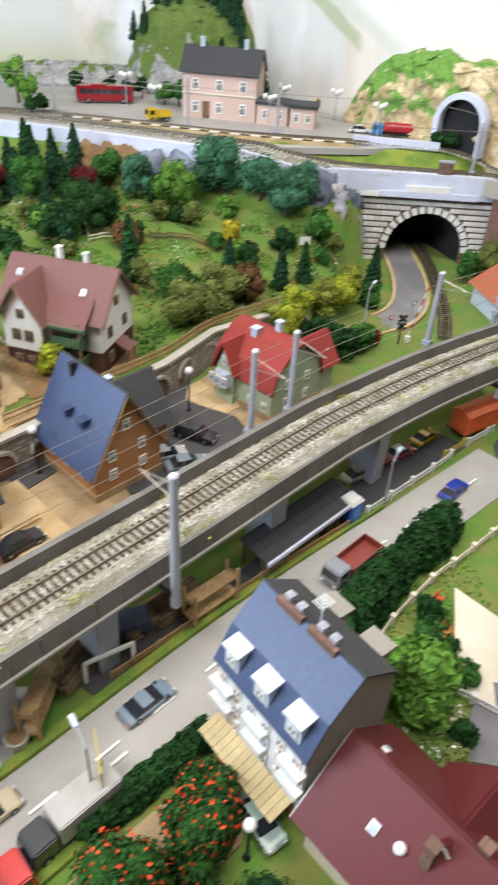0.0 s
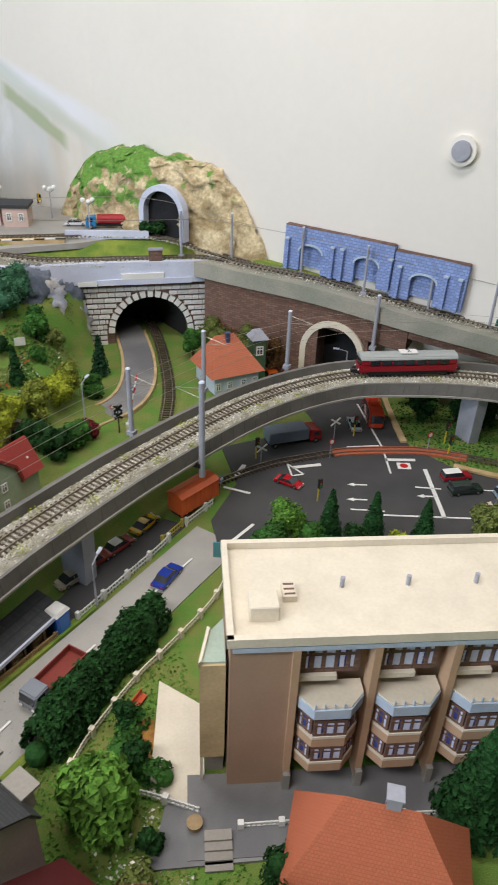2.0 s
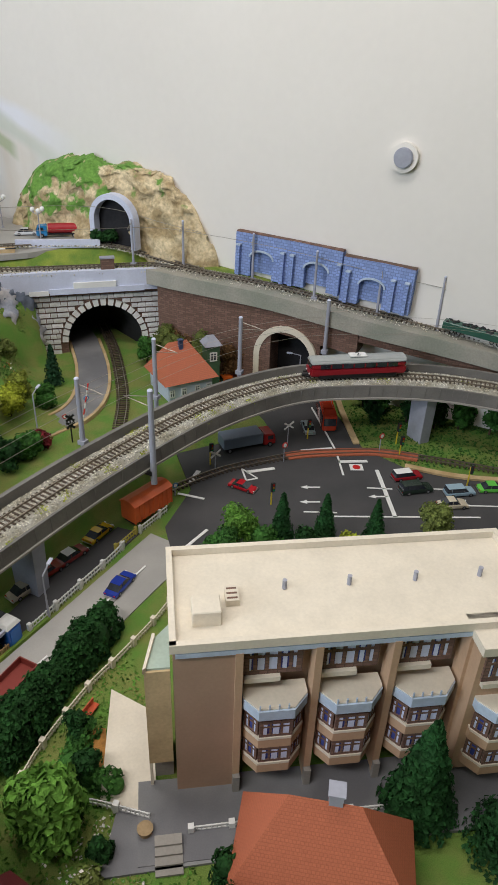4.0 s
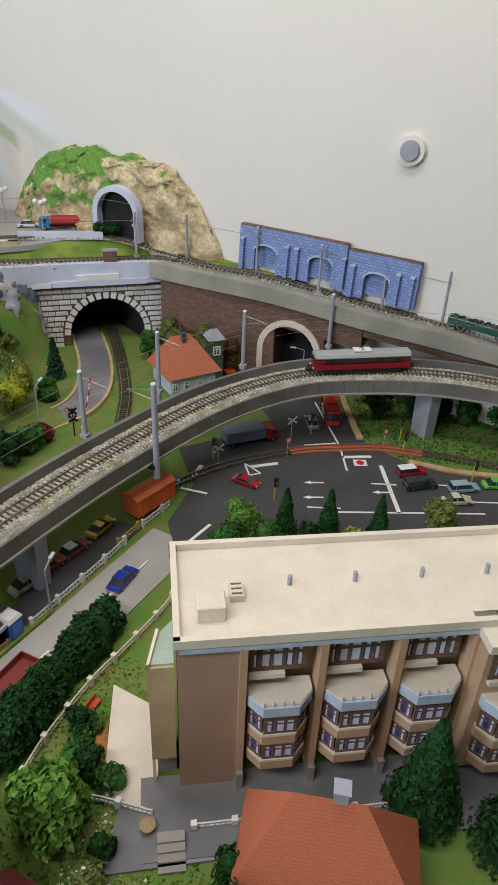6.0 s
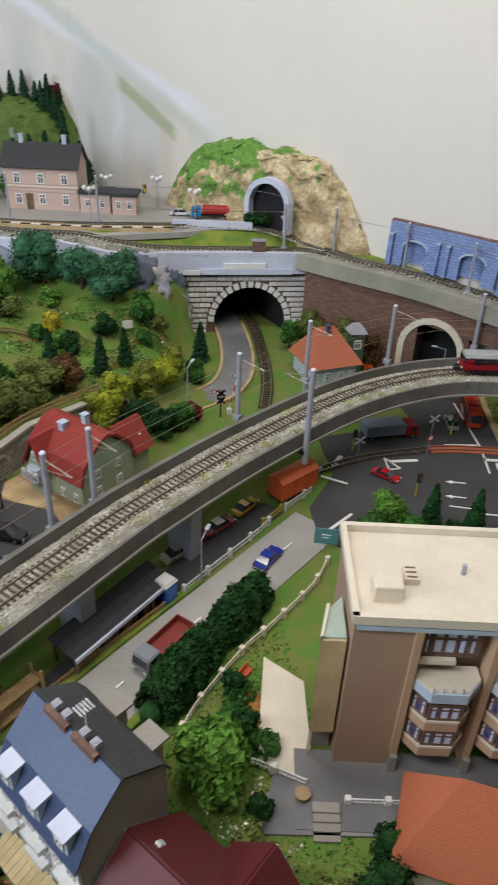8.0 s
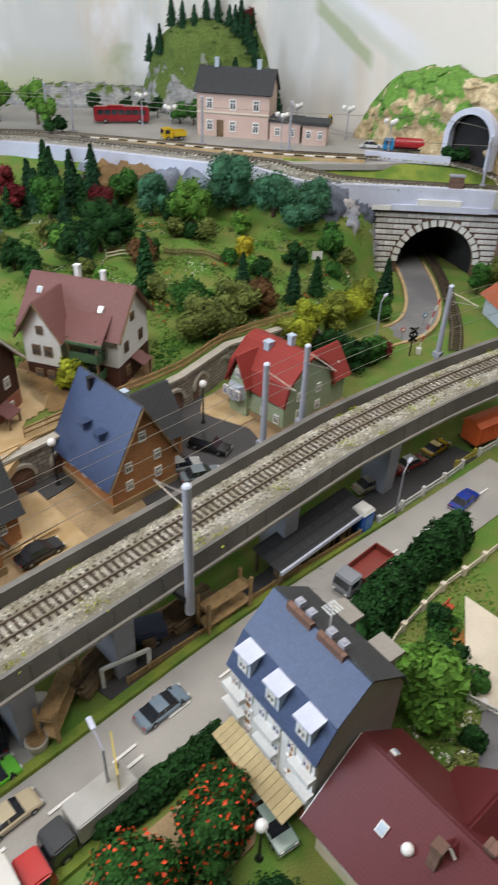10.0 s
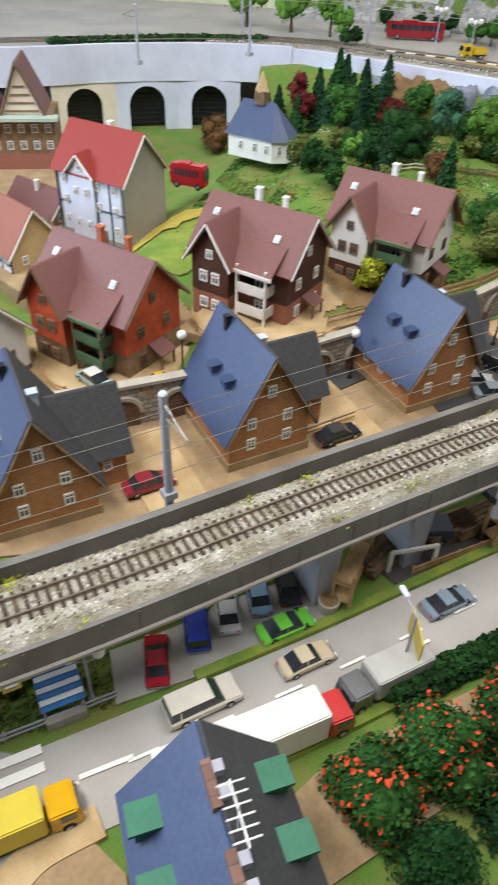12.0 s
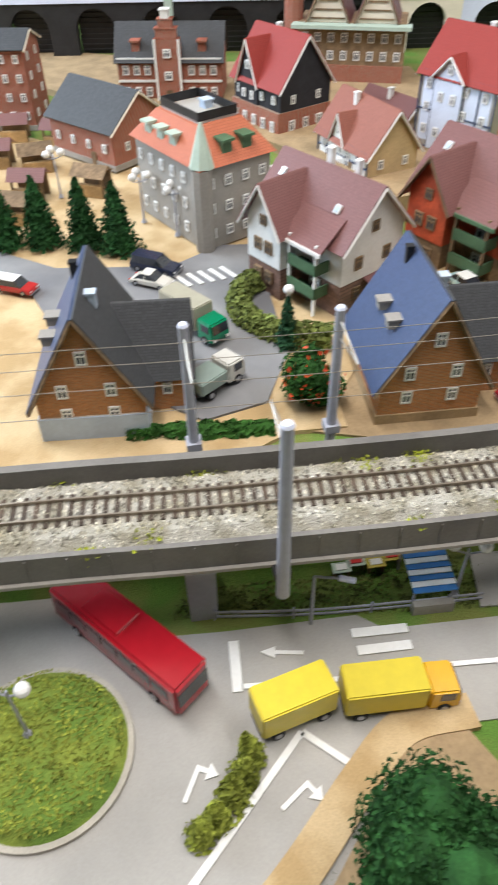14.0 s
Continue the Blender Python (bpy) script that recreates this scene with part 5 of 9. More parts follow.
def maroon_house():
    """Low house under a broad dark red roof with a cross ridge and white verge boards."""
    t = thing("maroon_roofed_house", pose(0.096, 0.353, 0, 0, 0, -52), "house under a broad dark red roof, white verge boards", "house")
    w, d, he, hr = 0.130, 0.102, 0.055, 0.102
    gable_body(t, w, d, he, hr, "cream")
    gable_roof(t, w, d, he, hr, "maroon", 0.010, "white")
    gable_body(t, 0.066, 0.066, he + 0.005, hr - 0.004, "cream", 0.022, 0.028, "y", "wing")
    gable_roof(t, 0.066, 0.066, he + 0.005, hr - 0.004, "maroon", 0.009, "white", 0.022, 0.028, axis="y")
    skylight(t, d, he, hr, -0.022, 0.42)
    skylight(t, d, he, hr, -0.05, 0.80, 1, 0.006)
    for u, v in ((0.018, -0.024), (0.042, 0.004)):
        chimney(t, u, v, 0.080, 0.108, "brownstone", 0.008)
    for u in (-0.055, -0.03):
        window(t, pose(u, -d / 2, 0.028), 0.012, 0.016)
    bm = bmesh.new()
    ball(bm, (0.0, -0.030, 0.080), 0.005, 2)
    part("lamp_globe", bm, M["lamp"], t)


maroon_house()


def orange_hip_house():
    t = thing("orange_roofed_house", pose(0.360, 0.368, 0, 0, 0, -31), "cream house with faded orange-red hipped roof and chimney", "house")
    w, d, he, hr = 0.138, 0.066, 0.050, 0.116
    part("wall", boxes(((0, 0, he / 2), (w, d, he))), M["cream"], t)
    bm = bmesh.new()
    L, D = w / 2 + 0.012, d / 2 + 0.012
    lo = [bm.verts.new(p) for p in ((-L, -D, he - 0.006), (L, -D, he - 0.006), (L, D, he - 0.006), (-L, D, he - 0.006))]
    a, b = bm.verts.new((-0.036, 0.004, hr)), bm.verts.new((0.026, 0.004, hr))
    for q in ((lo[0], lo[1], b, a), (lo[1], lo[2], b), (lo[2], lo[3], a, b), (lo[3], lo[0], a), lo[::-1]):
        bm.faces.new(q)
    bmesh.ops.recalc_face_normals(bm, faces=bm.faces)
    part("hipped_roof", bm, M["orangeroof"], t)
    chimney(t, 0.004, 0.008, 0.095, 0.128, "mast", 0.012)
    for u in (-0.036, 0.0, 0.036):
        window(t, pose(u, -d / 2, 0.032), 0.014, 0.018)


orange_hip_house()


def valley_cottage():
    t = thing("cottage", pose(0.512, 1.30, 0.046, 0, 0, 8), "pale blue cottage with orange hipped roof by the tunnel", "house")
    w, d, he, hr = 0.096, 0.09, 0.044, 0.102
    part("wall", boxes(((0, 0, he / 2), (w, d, he))), M["bluewhite"], t)
    bm = bmesh.new()
    L, D = w / 2 + 0.010, d / 2 + 0.010
    lo = [bm.verts.new(p) for p in ((-L, -D, he - 0.004), (L, -D, he - 0.004), (L, D, he - 0.004), (-L, D, he - 0.004))]
    a, b = bm.verts.new((-0.022, 0.01, hr)), bm.verts.new((0.018, 0.01, hr))
    for q in ((lo[0], lo[1], b, a), (lo[1], lo[2], b), (lo[2], lo[3], a, b), (lo[3], lo[0], a), lo[::-1]):
        bm.faces.new(q)
    bmesh.ops.recalc_face_normals(bm, faces=bm.faces)
    part("hipped_roof", bm, M["orangeroof"], t)
    chimney(t, 0, 0, 0.086, 0.108, "slate", 0.008)
    for u in (-0.04, -0.015, 0.015, 0.04):
        window(t, pose(u, -d / 2, 0.018), 0.011, 0.016)
    h = thing("signal_hut", pose(0.590, 1.34, 0.022), "narrow green signal hut with grey roof", "hut")
    part("wall", boxes(((0, 0, 0.05), (0.028, 0.030, 0.10))), M["greentrim"], h)
    part("roof", box(bmesh.new(), (0, 0, 0.107), (0.038, 0.040, 0.016), 0, 0.4), M["mast"], h)
    window(h, pose(0, -0.015, 0.075), 0.016, 0.02)


valley_cottage()


CURTAIN = {}


def curtains(w, width, h):
    """Gathered pale curtains hanging behind the bars of a window."""
    n = max(2, int(width / 0.0095))
    for i in range(n):
        k = round(width / n * (0.36 + 0.2 * ((i * 7) % 3)), 4)
        if (k, h) not in CURTAIN:
            CURTAIN[(k, h)] = mesh_of("curtain", boxes(((-k / 4, 0, 0), (k / 2, 0.0008, h)), ((k / 4, -0.0003, 0), (k / 2, 0.0008, h))), M["curtain"])
        part("curtain", CURTAIN[(k, h)], None, w, at=pose(-width / 2 + width * (i + 0.5) / n, -0.0010, 0))


def apartments():
    """Cream flat-roofed block: stepped corner, three columns of polygonal balconies and recessed windows."""
    t = thing("apartment_block", pose(0.262, 0.497, 0, 0, 0, -14.5), "cream flat-roofed apartment block with stacked polygonal balconies", "apartment block")
    W, D, H = 0.355, 0.122, 0.205
    g = 0.026
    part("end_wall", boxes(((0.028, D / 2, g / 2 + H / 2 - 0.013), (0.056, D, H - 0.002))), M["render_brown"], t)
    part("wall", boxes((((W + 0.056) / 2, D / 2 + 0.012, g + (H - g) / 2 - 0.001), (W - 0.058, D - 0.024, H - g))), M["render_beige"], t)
    part("roof_slab", boxes(((W / 2, D / 2 + 0.004, H + 0.001), (W + 0.004, D + 0.008, 0.004))), M["cream"], t)
    for c, s in (((W / 2, -0.001, H + 0.006), (W + 0.006, 0.006, 0.010)), ((W / 2, D + 0.006, H + 0.006), (W + 0.006, 0.006, 0.010)), ((0, D / 2, H + 0.006), (0.006, D + 0.006, 0.010)), ((W, D / 2, H + 0.006), (0.006, D + 0.006, 0.010))):
        part("roof_edge", boxes((c, s)), M["cream"], t, "pale roof edging")
    part("roof_hatch", bevel(boxes(((0.032, 0.036, H + 0.011), (0.027, 0.024, 0.018))), 0.001), M["cream"], t)
    v = part("vent", boxes(((0.058, 0.058, H + 0.006), (0.013, 0.021, 0.008))), M["cream"], t)
    for i in range(3):
        part("slat", boxes(((0.058, 0.0515 + i * 0.0065, H + 0.0095), (0.010, 0.0022, 0.0016))), M["brownstone"], v)
    for u in (0.111, 0.176, 0.244, 0.312):
        part("vent_pipe", tube(bmesh.new(), (u, 0.067, H), (u, 0.067, H + 0.014), 0.0024), M["mast"], t)
    bay = 0.0735
    for b in range(4):
        u0 = 0.058 + b * bay
        if b == 3:
            part("wall", boxes(((u0 + 0.038, -0.004, 0.115), (0.074, 0.034, 0.178))), M["render_beige"], t)
            part("roof_slab", boxes(((u0 + 0.038, -0.006, H - 0.002), (0.080, 0.044, 0.010))), M["cream"], t)
        y0 = -0.026 if b == 3 else 0.0
        for zz in (0.060, 0.098):
            out = [(u0 + 0.008, 0.014 + y0), (u0 + 0.008, y0), (u0 + 0.020, -0.015 + y0), (u0 + 0.052, -0.015 + y0), (u0 + 0.066, y0), (u0 + 0.066, 0.014 + y0)]
            bl = part("balcony", prism(out, "z", zz - 0.018, zz - 0.006), M["render_beige"], t)
            part("handrail", prism([(p[0], p[1] - 0.0005) for p in out], "z", zz - 0.006, zz - 0.003), M["cream"], bl)
            cc = u0 + 0.037
            for px, py, rz, wd in ((cc, -0.0125, 0, 0.032), (u0 + 0.015, -0.004, -50, 0.018), (u0 + 0.058, -0.004, 47, 0.018)):
                w = window(bl, pose(px, py + y0, zz + 0.008, 0, 0, rz), wd, 0.022, "brownstone", "bluepane", 2, False)
                curtains(w, wd, 0.017)
        out = [(u0 + 0.006, 0.014 + y0), (u0 + 0.006, -0.002 + y0), (u0 + 0.019, -0.018 + y0), (u0 + 0.053, -0.018 + y0), (u0 + 0.068, -0.002 + y0), (u0 + 0.068, 0.014 + y0)]
        top = part("balcony", prism(out, "z", 0.124, 0.136), M["bluetrim"], t, "pale blue top balcony")
        part("floor_tiles", prism([(p[0], p[1] + 0.002) for p in out], "z", 0.136, 0.1375), M["cream"], top)
        for px in (0.020, 0.029, 0.038, 0.047):
            part("baluster", boxes(((u0 + px, -0.0165 + y0, 0.140), (0.0014, 0.0014, 0.006))), M["bluetrim"], top)
        w = window(t, pose(u0 + 0.034, 0.0085 + y0 * 1.15, 0.177), 0.056, 0.036, "brownstone", "bluepane", 4, False)
        curtains(w, 0.056, 0.029)
        part("sill", boxes(((u0 + 0.024, 0.005 + y0 * 1.1, 0.156), (0.034, 0.006, 0.006))), M["cream"], t)
        part("buttress", boxes(((u0 + 0.001, 0.006, 0.105), (0.007, 0.020, 0.19))), M["render_beige"], t)
        part("column", boxes(((u0 + 0.001, -0.004, 0.013), (0.007, 0.010, 0.028))), M["render_grey"], t)
    plan = [(-0.027, 0.0075), (-0.003, 0.0075), (-0.003, 0.062), (-0.018, 0.048)]
    part("side_wing", prism(plan, "z", 0.040, 0.172), M["render_ochre"], t, "tall ochre stair wing")
    part("side_wing_base", prism([(-0.022, 0.020), (-0.003, 0.020), (-0.003, 0.060), (-0.016, 0.046)], "z", 0.0, 0.040), M["render_grey"], t)
    part("wing_pillar", boxes(((-0.0255, 0.010, 0.020), (0.003, 0.004, 0.040))), M["cream"], t)
    part("side_wing_roof", prism([(-0.025, 0.010), (-0.003, 0.010), (-0.003, 0.063), (-0.016, 0.048)], "z", 0.172, 0.1745), M["mint"], t)
    part("wing_verge", prism([(-0.028, 0.006), (-0.025, 0.008), (-0.016, 0.049), (-0.019, 0.050)], "z", 0.172, 0.178), M["cream"], t)
    part("forecourt", boxes(((W / 2, -0.03, 0.002), (W + 0.08, 0.085, 0.004))), M["asphalt"], t)
    part("fascia", boxes(((W / 2, -0.0015, H - 0.0035), (W - 0.004, 0.004, 0.005))), M["bluetrim"], t, "blue-grey board under the roof edge")


apartments()


# ---- roads, yards and markings ----
def area(name, pts, z, m, label, category="pavement", thick=0.004):
    return tagged(sheet(name, pts, z, M[m], thick), label, category, kind="structure")


def ribbon(name, pts, half, z, m, label, category="road", n=40, thick=0.004):
    line = smooth([(x, y, z) for x, y in pts], n)
    return tagged(part(name, sweep(line, [(-half, -thick), (half, -thick), (half, 0), (-half, 0)]), M[m]), label, category, kind="structure")


ROAD = [(-0.43, 0.215), (-0.30, 0.325), (-0.2, 0.412), (-0.11, 0.495), (-0.04, 0.558), (0.03, 0.618), (0.12, 0.690), (0.2, 0.752), (0.28, 0.815), (0.37, 0.885)]
ribbon("road_main", ROAD, 0.041, 0.0020, "paleroad", "pale grey street beside the viaduct", n=60)
area("road_roundabout", [(-0.95, -0.35), (-0.30, -0.35), (-0.33, 0.02), (-0.375, 0.14), (-0.39, 0.26), (-0.47, 0.255), (-0.55, 0.185), (-0.60, 0.145), (-0.66, 0.165), (-0.75, 0.14), (-0.95, 0.0)], 0.0022, "paleroad", "pale grey asphalt round the traffic island", "road")
area("parking_lot", [(-0.415, 0.365), (-0.388, 0.318), (-0.30, 0.385), (-0.225, 0.448), (-0.235, 0.525), (-0.30, 0.525), (-0.390, 0.445)], 0.0024, "paleroad", "grey parking lot under the viaduct")
area("road_crossing", [(0.36, 0.845), (0.42, 0.80), (0.60, 0.72), (0.76, 0.70), (1.05, 0.72), (0.97, 0.865), (0.83, 0.945), (0.79, 1.03), (0.835, 1.40), (0.90, 1.62), (0.76, 1.62), (0.70, 1.35), (0.62, 1.15), (0.45, 1.13), (0.44, 1.01), (0.37, 0.925)], 0.0024, "darkroad", "dark asphalt crossing with white markings", "road")
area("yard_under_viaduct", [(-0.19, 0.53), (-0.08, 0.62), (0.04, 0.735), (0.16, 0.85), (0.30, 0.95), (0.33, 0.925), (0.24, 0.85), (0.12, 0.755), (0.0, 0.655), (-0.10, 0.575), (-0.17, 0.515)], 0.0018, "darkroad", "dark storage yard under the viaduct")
area("town_ground", [(-1.9, 0.93), (-1.05, 0.93), (-0.86, 0.88), (-0.72, 0.80), (-0.66, 0.86), (-0.68, 1.0), (-0.80, 1.24), (-0.95, 1.42), (-1.4, 1.22), (-1.9, 1.1)], 0.0955, "stucco", "sandy earth between the old town houses", thick=0.03)
ribbon("garden_lane", [(-0.425, 0.695), (-0.34, 0.775), (-0.245, 0.868)], 0.014, 0.1165, "sand", "sandy lane along the garden wall", "lane", thick=0.006)
area("yard_ground", [(-0.60, 0.36), (-0.42, 0.44), (-0.25, 0.60), (-0.10, 0.73), (0.06, 0.87), (0.14, 0.95), (0.10, 1.06), (-0.04, 1.04), (-0.10, 0.96), (-0.20, 0.86), (-0.33, 0.735), (-0.46, 0.63), (-0.60, 0.53)], 0.0648, "stucco", "earthy yard ground between the houses", thick=0.006)
area("street_upper", [(-0.15, 0.735), (-0.06, 0.80), (0.0, 0.855), (-0.02, 0.90), (-0.09, 0.94), (-0.085, 1.03), (-0.12, 0.97), (-0.215, 0.86), (-0.30, 0.765), (-0.27, 0.745), (-0.20, 0.83)], 0.0665, "darkroad", "dark asphalt lane behind the brick houses", "road")
area("town_square", [(-1.9, -0.10), (-0.97, -0.03), (-0.80, 0.10), (-0.71, 0.20), (-0.62, 0.29), (-0.58, 0.40), (-0.60, 0.56), (-0.66, 0.62), (-0.70, 0.68), (-0.80, 0.72), (-0.86, 0.90), (-1.05, 0.95), (-1.9, 0.95)], 0.0660, "sand", "sandy yellow market square", thick=0.006)
area("town_street", [(-1.5, 0.33), (-0.98, 0.40), (-0.82, 0.32), (-0.67, 0.325), (-0.635, 0.38), (-0.66, 0.46), (-0.74, 0.55), (-0.80, 0.66), (-0.86, 0.62), (-0.88, 0.54), (-1.0, 0.46), (-1.5, 0.42)], 0.0685, "asphalt", "grey town street with hatched markings", "road")
for i, (x, y, rz) in enumerate(((-0.265, 0.692, 42), (-0.432, 0.545, 42), (-0.62, 0.42, 40), (-0.11, 0.845, 42))):
    if i < 3:
        t = tagged(part("yard", boxes(((0, 0, 0), (0.062, 0.13, 0.006))), M["sand"], at=pose(x, y, 0.064, 0, 0, rz)), "sandy yellow yard between the brick houses", "yard", kind="structure")
for x, y, rz, w, d in ((-0.385, 0.775, -13, 0.17, 0.10),):
    tagged(part("terrace", boxes(((0, 0, 0), (w, d, 0.012))), M["sand"], at=pose(x, y, 0.109 if x > -0.45 else 0.092, 0, 0, rz)), "sandy terrace in front of the chalet", "terrace", kind="structure")
area("terrace", [(-0.65, 0.60), (-0.595, 0.560), (-0.503, 0.618), (-0.44, 0.664), (-0.455, 0.735), (-0.60, 0.74), (-0.66, 0.67)], 0.0985, "sand", "sandy terrace in front of the red chalet", "terrace", thick=0.03)
ribbon("pavement_sand", [(-0.43, -0.02), (-0.415, 0.065), (-0.408, 0.14), (-0.398, 0.19), (-0.362, 0.228)], 0.013, 0.0060, "sand", "sandy pavement along the junction", "pavement", thick=0.006)
area("forecourt_paving", [(-0.155, 0.362), (-0.045, 0.455), (-0.020, 0.425), (-0.035, 0.375), (-0.12, 0.30), (-0.195, 0.225), (-0.235, 0.272), (-0.20, 0.325)], 0.0042, "stucco", "pale sandy paving between the houses and the hedge", "paving")
area("grass_corner", [(-0.395, 0.0), (-0.28, -0.05), (-0.27, 0.10), (-0.33, 0.20), (-0.365, 0.215), (-0.392, 0.18)], 0.0046, "stucco", "dry sandy corner beside the junction", "yard")
area("garden_path", [(0.186, 0.515), (0.236, 0.478), (0.262, 0.60), (0.225, 0.645)], 0.0036, "cream", "cream paved garden terrace")
area("back_path", [(0.17, 0.44), (0.30, 0.41), (0.31, 0.46), (0.20, 0.50)], 0.0030, "asphalt", "grey paved path by the block")
ribbon("valley_road", [(0.21, 1.20), (0.29, 1.25), (0.335, 1.33), (0.36, 1.45), (0.37, 1.60), (0.36, 1.75)], 0.030, 0.0535, "asphalt", "grey road running into the arched tunnel")
for k in (-1, 1):
    line = smooth([(0.21, 1.20, 0.054), (0.29, 1.25, 0.054), (0.335, 1.33, 0.054), (0.36, 1.45, 0.054), (0.37, 1.60, 0.054)], 40)
    tagged(part("kerb", sweep(line, [(k * 0.033 - 0.003, -0.006), (k * 0.033 + 0.003, -0.006), (k * 0.033 + 0.003, 0.002), (k * 0.033 - 0.003, 0.002)]), M["sand"]), "pale sandy kerb of the valley road", "kerb", kind="structure")
for k in (-1, 1):
    line = smooth([(x, y, 0.002) for x, y in ROAD[1:8]], 40)
    tagged(part("verge", sweep(line, [(k * 0.048 - 0.006, -0.002), (k * 0.048 + 0.006, -0.002), (k * 0.048 + 0.005, 0.003), (k * 0.048 - 0.005, 0.003)]), M["lawn"]), "narrow grass verge of the street", "verge", kind="structure")
line = smooth([(0.83, 0.95, 0.003), (0.90, 0.89, 0.003), (0.99, 0.845, 0.003), (1.12, 0.81, 0.003)], 24)
tagged(part("kerb", sweep(line, [(-0.006, 0), (0.006, 0), (0.006, 0.004), (-0.006, 0.004)]), M["sand"]), "pale kerb along the crossing", "kerb", kind="structure")
line = smooth([(0.785, 1.05, 0.003), (0.83, 1.2, 0.003), (0.90, 1.38, 0.003)], 24)
tagged(part("kerb", sweep(line, [(-0.006, 0), (0.006, 0), (0.006, 0.004), (-0.006, 0.004)]), M["sand"]), "pale kerb along the crossing", "kerb", kind="structure")


def drape(name, pts, m, label, category, lift=0.0016, gap=0.006):
    """A thin coat of loose ground that follows the land inside an outline, with a ragged edge."""
    def inside(x, y):
        hit = False
        for (x0, y0), (x1, y1) in zip(pts, pts[1:] + pts[:1]):
            if (y0 > y) != (y1 > y) and x < (x1 - x0) * (y - y0) / (y1 - y0) + x0:
                hit = not hit
        return hit
    xs = np.arange(min(p[0] for p in pts), max(p[0] for p in pts), gap)
    ys = np.arange(min(p[1] for p in pts), max(p[1] for p in pts), gap)
    bm, V = bmesh.new(), {}
    for i, x in enumerate(xs):
        for j, y in enumerate(ys):
            w = 0.012 * noise.noise((x * 40, y * 40, 1))
            if inside(x + w, y - w):
                V[i, j] = bm.verts.new((x, y, max(land(x, y), land(x - gap, y), land(x + gap, y), land(x, y - gap), land(x, y + gap)) + lift))
    for i, j in V:
        q = [V.get(k) for k in ((i, j), (i + 1, j), (i + 1, j + 1), (i, j + 1))]
        if all(q):
            bm.faces.new(q).smooth = True
    return tagged(part(name, bm, M[m]), label, category, kind="structure")


drape("yard_sand", [(-0.69, 0.66), (-0.64, 0.60), (-0.47, 0.655), (-0.455, 0.79), (-0.50, 0.83), (-0.62, 0.82), (-0.70, 0.75)], "stucco", "trodden sandy ground round the red chalet", "yard")
drape("yard_sand", [(-0.49, 0.79), (-0.43, 0.71), (-0.31, 0.80), (-0.29, 0.90), (-0.33, 0.95), (-0.46, 0.93)], "sand", "trodden sandy ground round the dark chalet", "yard")
drape("yard_earth", [(-0.34, 0.92), (-0.28, 0.86), (-0.22, 0.88), (-0.15, 0.96), (-0.17, 1.06), (-0.32, 1.06)], "earth", "brown earth round the cream chalet", "yard")
drape("straw_field", [(-0.67, 0.88), (-0.58, 0.84), (-0.47, 0.93), (-0.49, 1.02), (-0.555, 1.07), (-0.60, 1.02)], "lawn", "yellowish meadow slope above the chalets", "meadow")
drape("straw_path", [(-0.68, 0.90), (-0.63, 0.93), (-0.56, 1.04), (-0.49, 1.10), (-0.52, 1.13), (-0.60, 1.07), (-0.67, 0.97)], "straw", "bright yellow flocked path up the slope", "path", 0.004)


def stripe(x0, y0, x1, y1, w=0.005, z=0.0034):
    d = Vector((x1 - x0, y1 - y0))
    ob = part("road_marking", boxes(((0, 0, 0), (d.length, w, 0.0008))), M["white"], at=pose((x0 + x1) / 2, (y0 + y1) / 2, z, 0, 0, math.degrees(math.atan2(d.y, d.x))))
    return tagged(ob, "white painted line on the street", "road marking", "road markings", "structure")


def arrow(x, y, rz, z=0.0034, turn=0):
    pts = [(-0.016, -0.0016), (0.006, -0.0016), (0.006, -0.005), (0.018, 0), (0.006, 0.005), (0.006, 0.0016), (-0.016, 0.0016)]
    if turn:
        pts = [(-0.016, -0.0016), (0.006, -0.0016), (0.006, -0.007), (0.0016, -0.007), (0.0078, -0.015), (0.014, -0.007), (0.0095, -0.007), (0.0095, 0.0016), (-0.016, 0.0016)]
    ob = part("road_marking", prism(pts, "z", -0.0004, 0.0004), M["white"], at=pose(x, y, z, 0, 0, rz))
    return tagged(ob, "white painted arrow on the street", "road marking", "road arrows", "structure")


mid = smooth([(x, y, 0) for x, y in ROAD], 80)
for i in range(2, 76, 5):
    stripe(mid[i].x, mid[i].y, mid[i + 2].x, mid[i + 2].y, 0.0028)
for a in ((-0.540, 0.180, -0.513, 0.147, 0.008), (-0.513, 0.152, -0.455, 0.197, 0.004), (-0.391, 0.253, -0.357, 0.280, 0.004), (-0.465, 0.237, -0.430, 0.266, 0.008), (-0.454, 0.226, -0.421, 0.254, 0.008), (-0.458, 0.147, -0.464, 0.052, 0.005), (-0.458, 0.147, -0.416, 0.146, 0.005), (-0.464, 0.052, -0.472, -0.05, 0.005)):
    stripe(*a)
for a in ((-0.502, 0.193, 212), (-0.503, 0.079, 104, 1), (-0.439, 0.111, 76, 1), (-0.145, 0.445, 222), (0.637, 0.947, 160), (0.617, 0.908, 160), (0.735, 0.883, 160)):
    arrow(*a[:3], turn=a[3] if len(a) > 3 else 0)
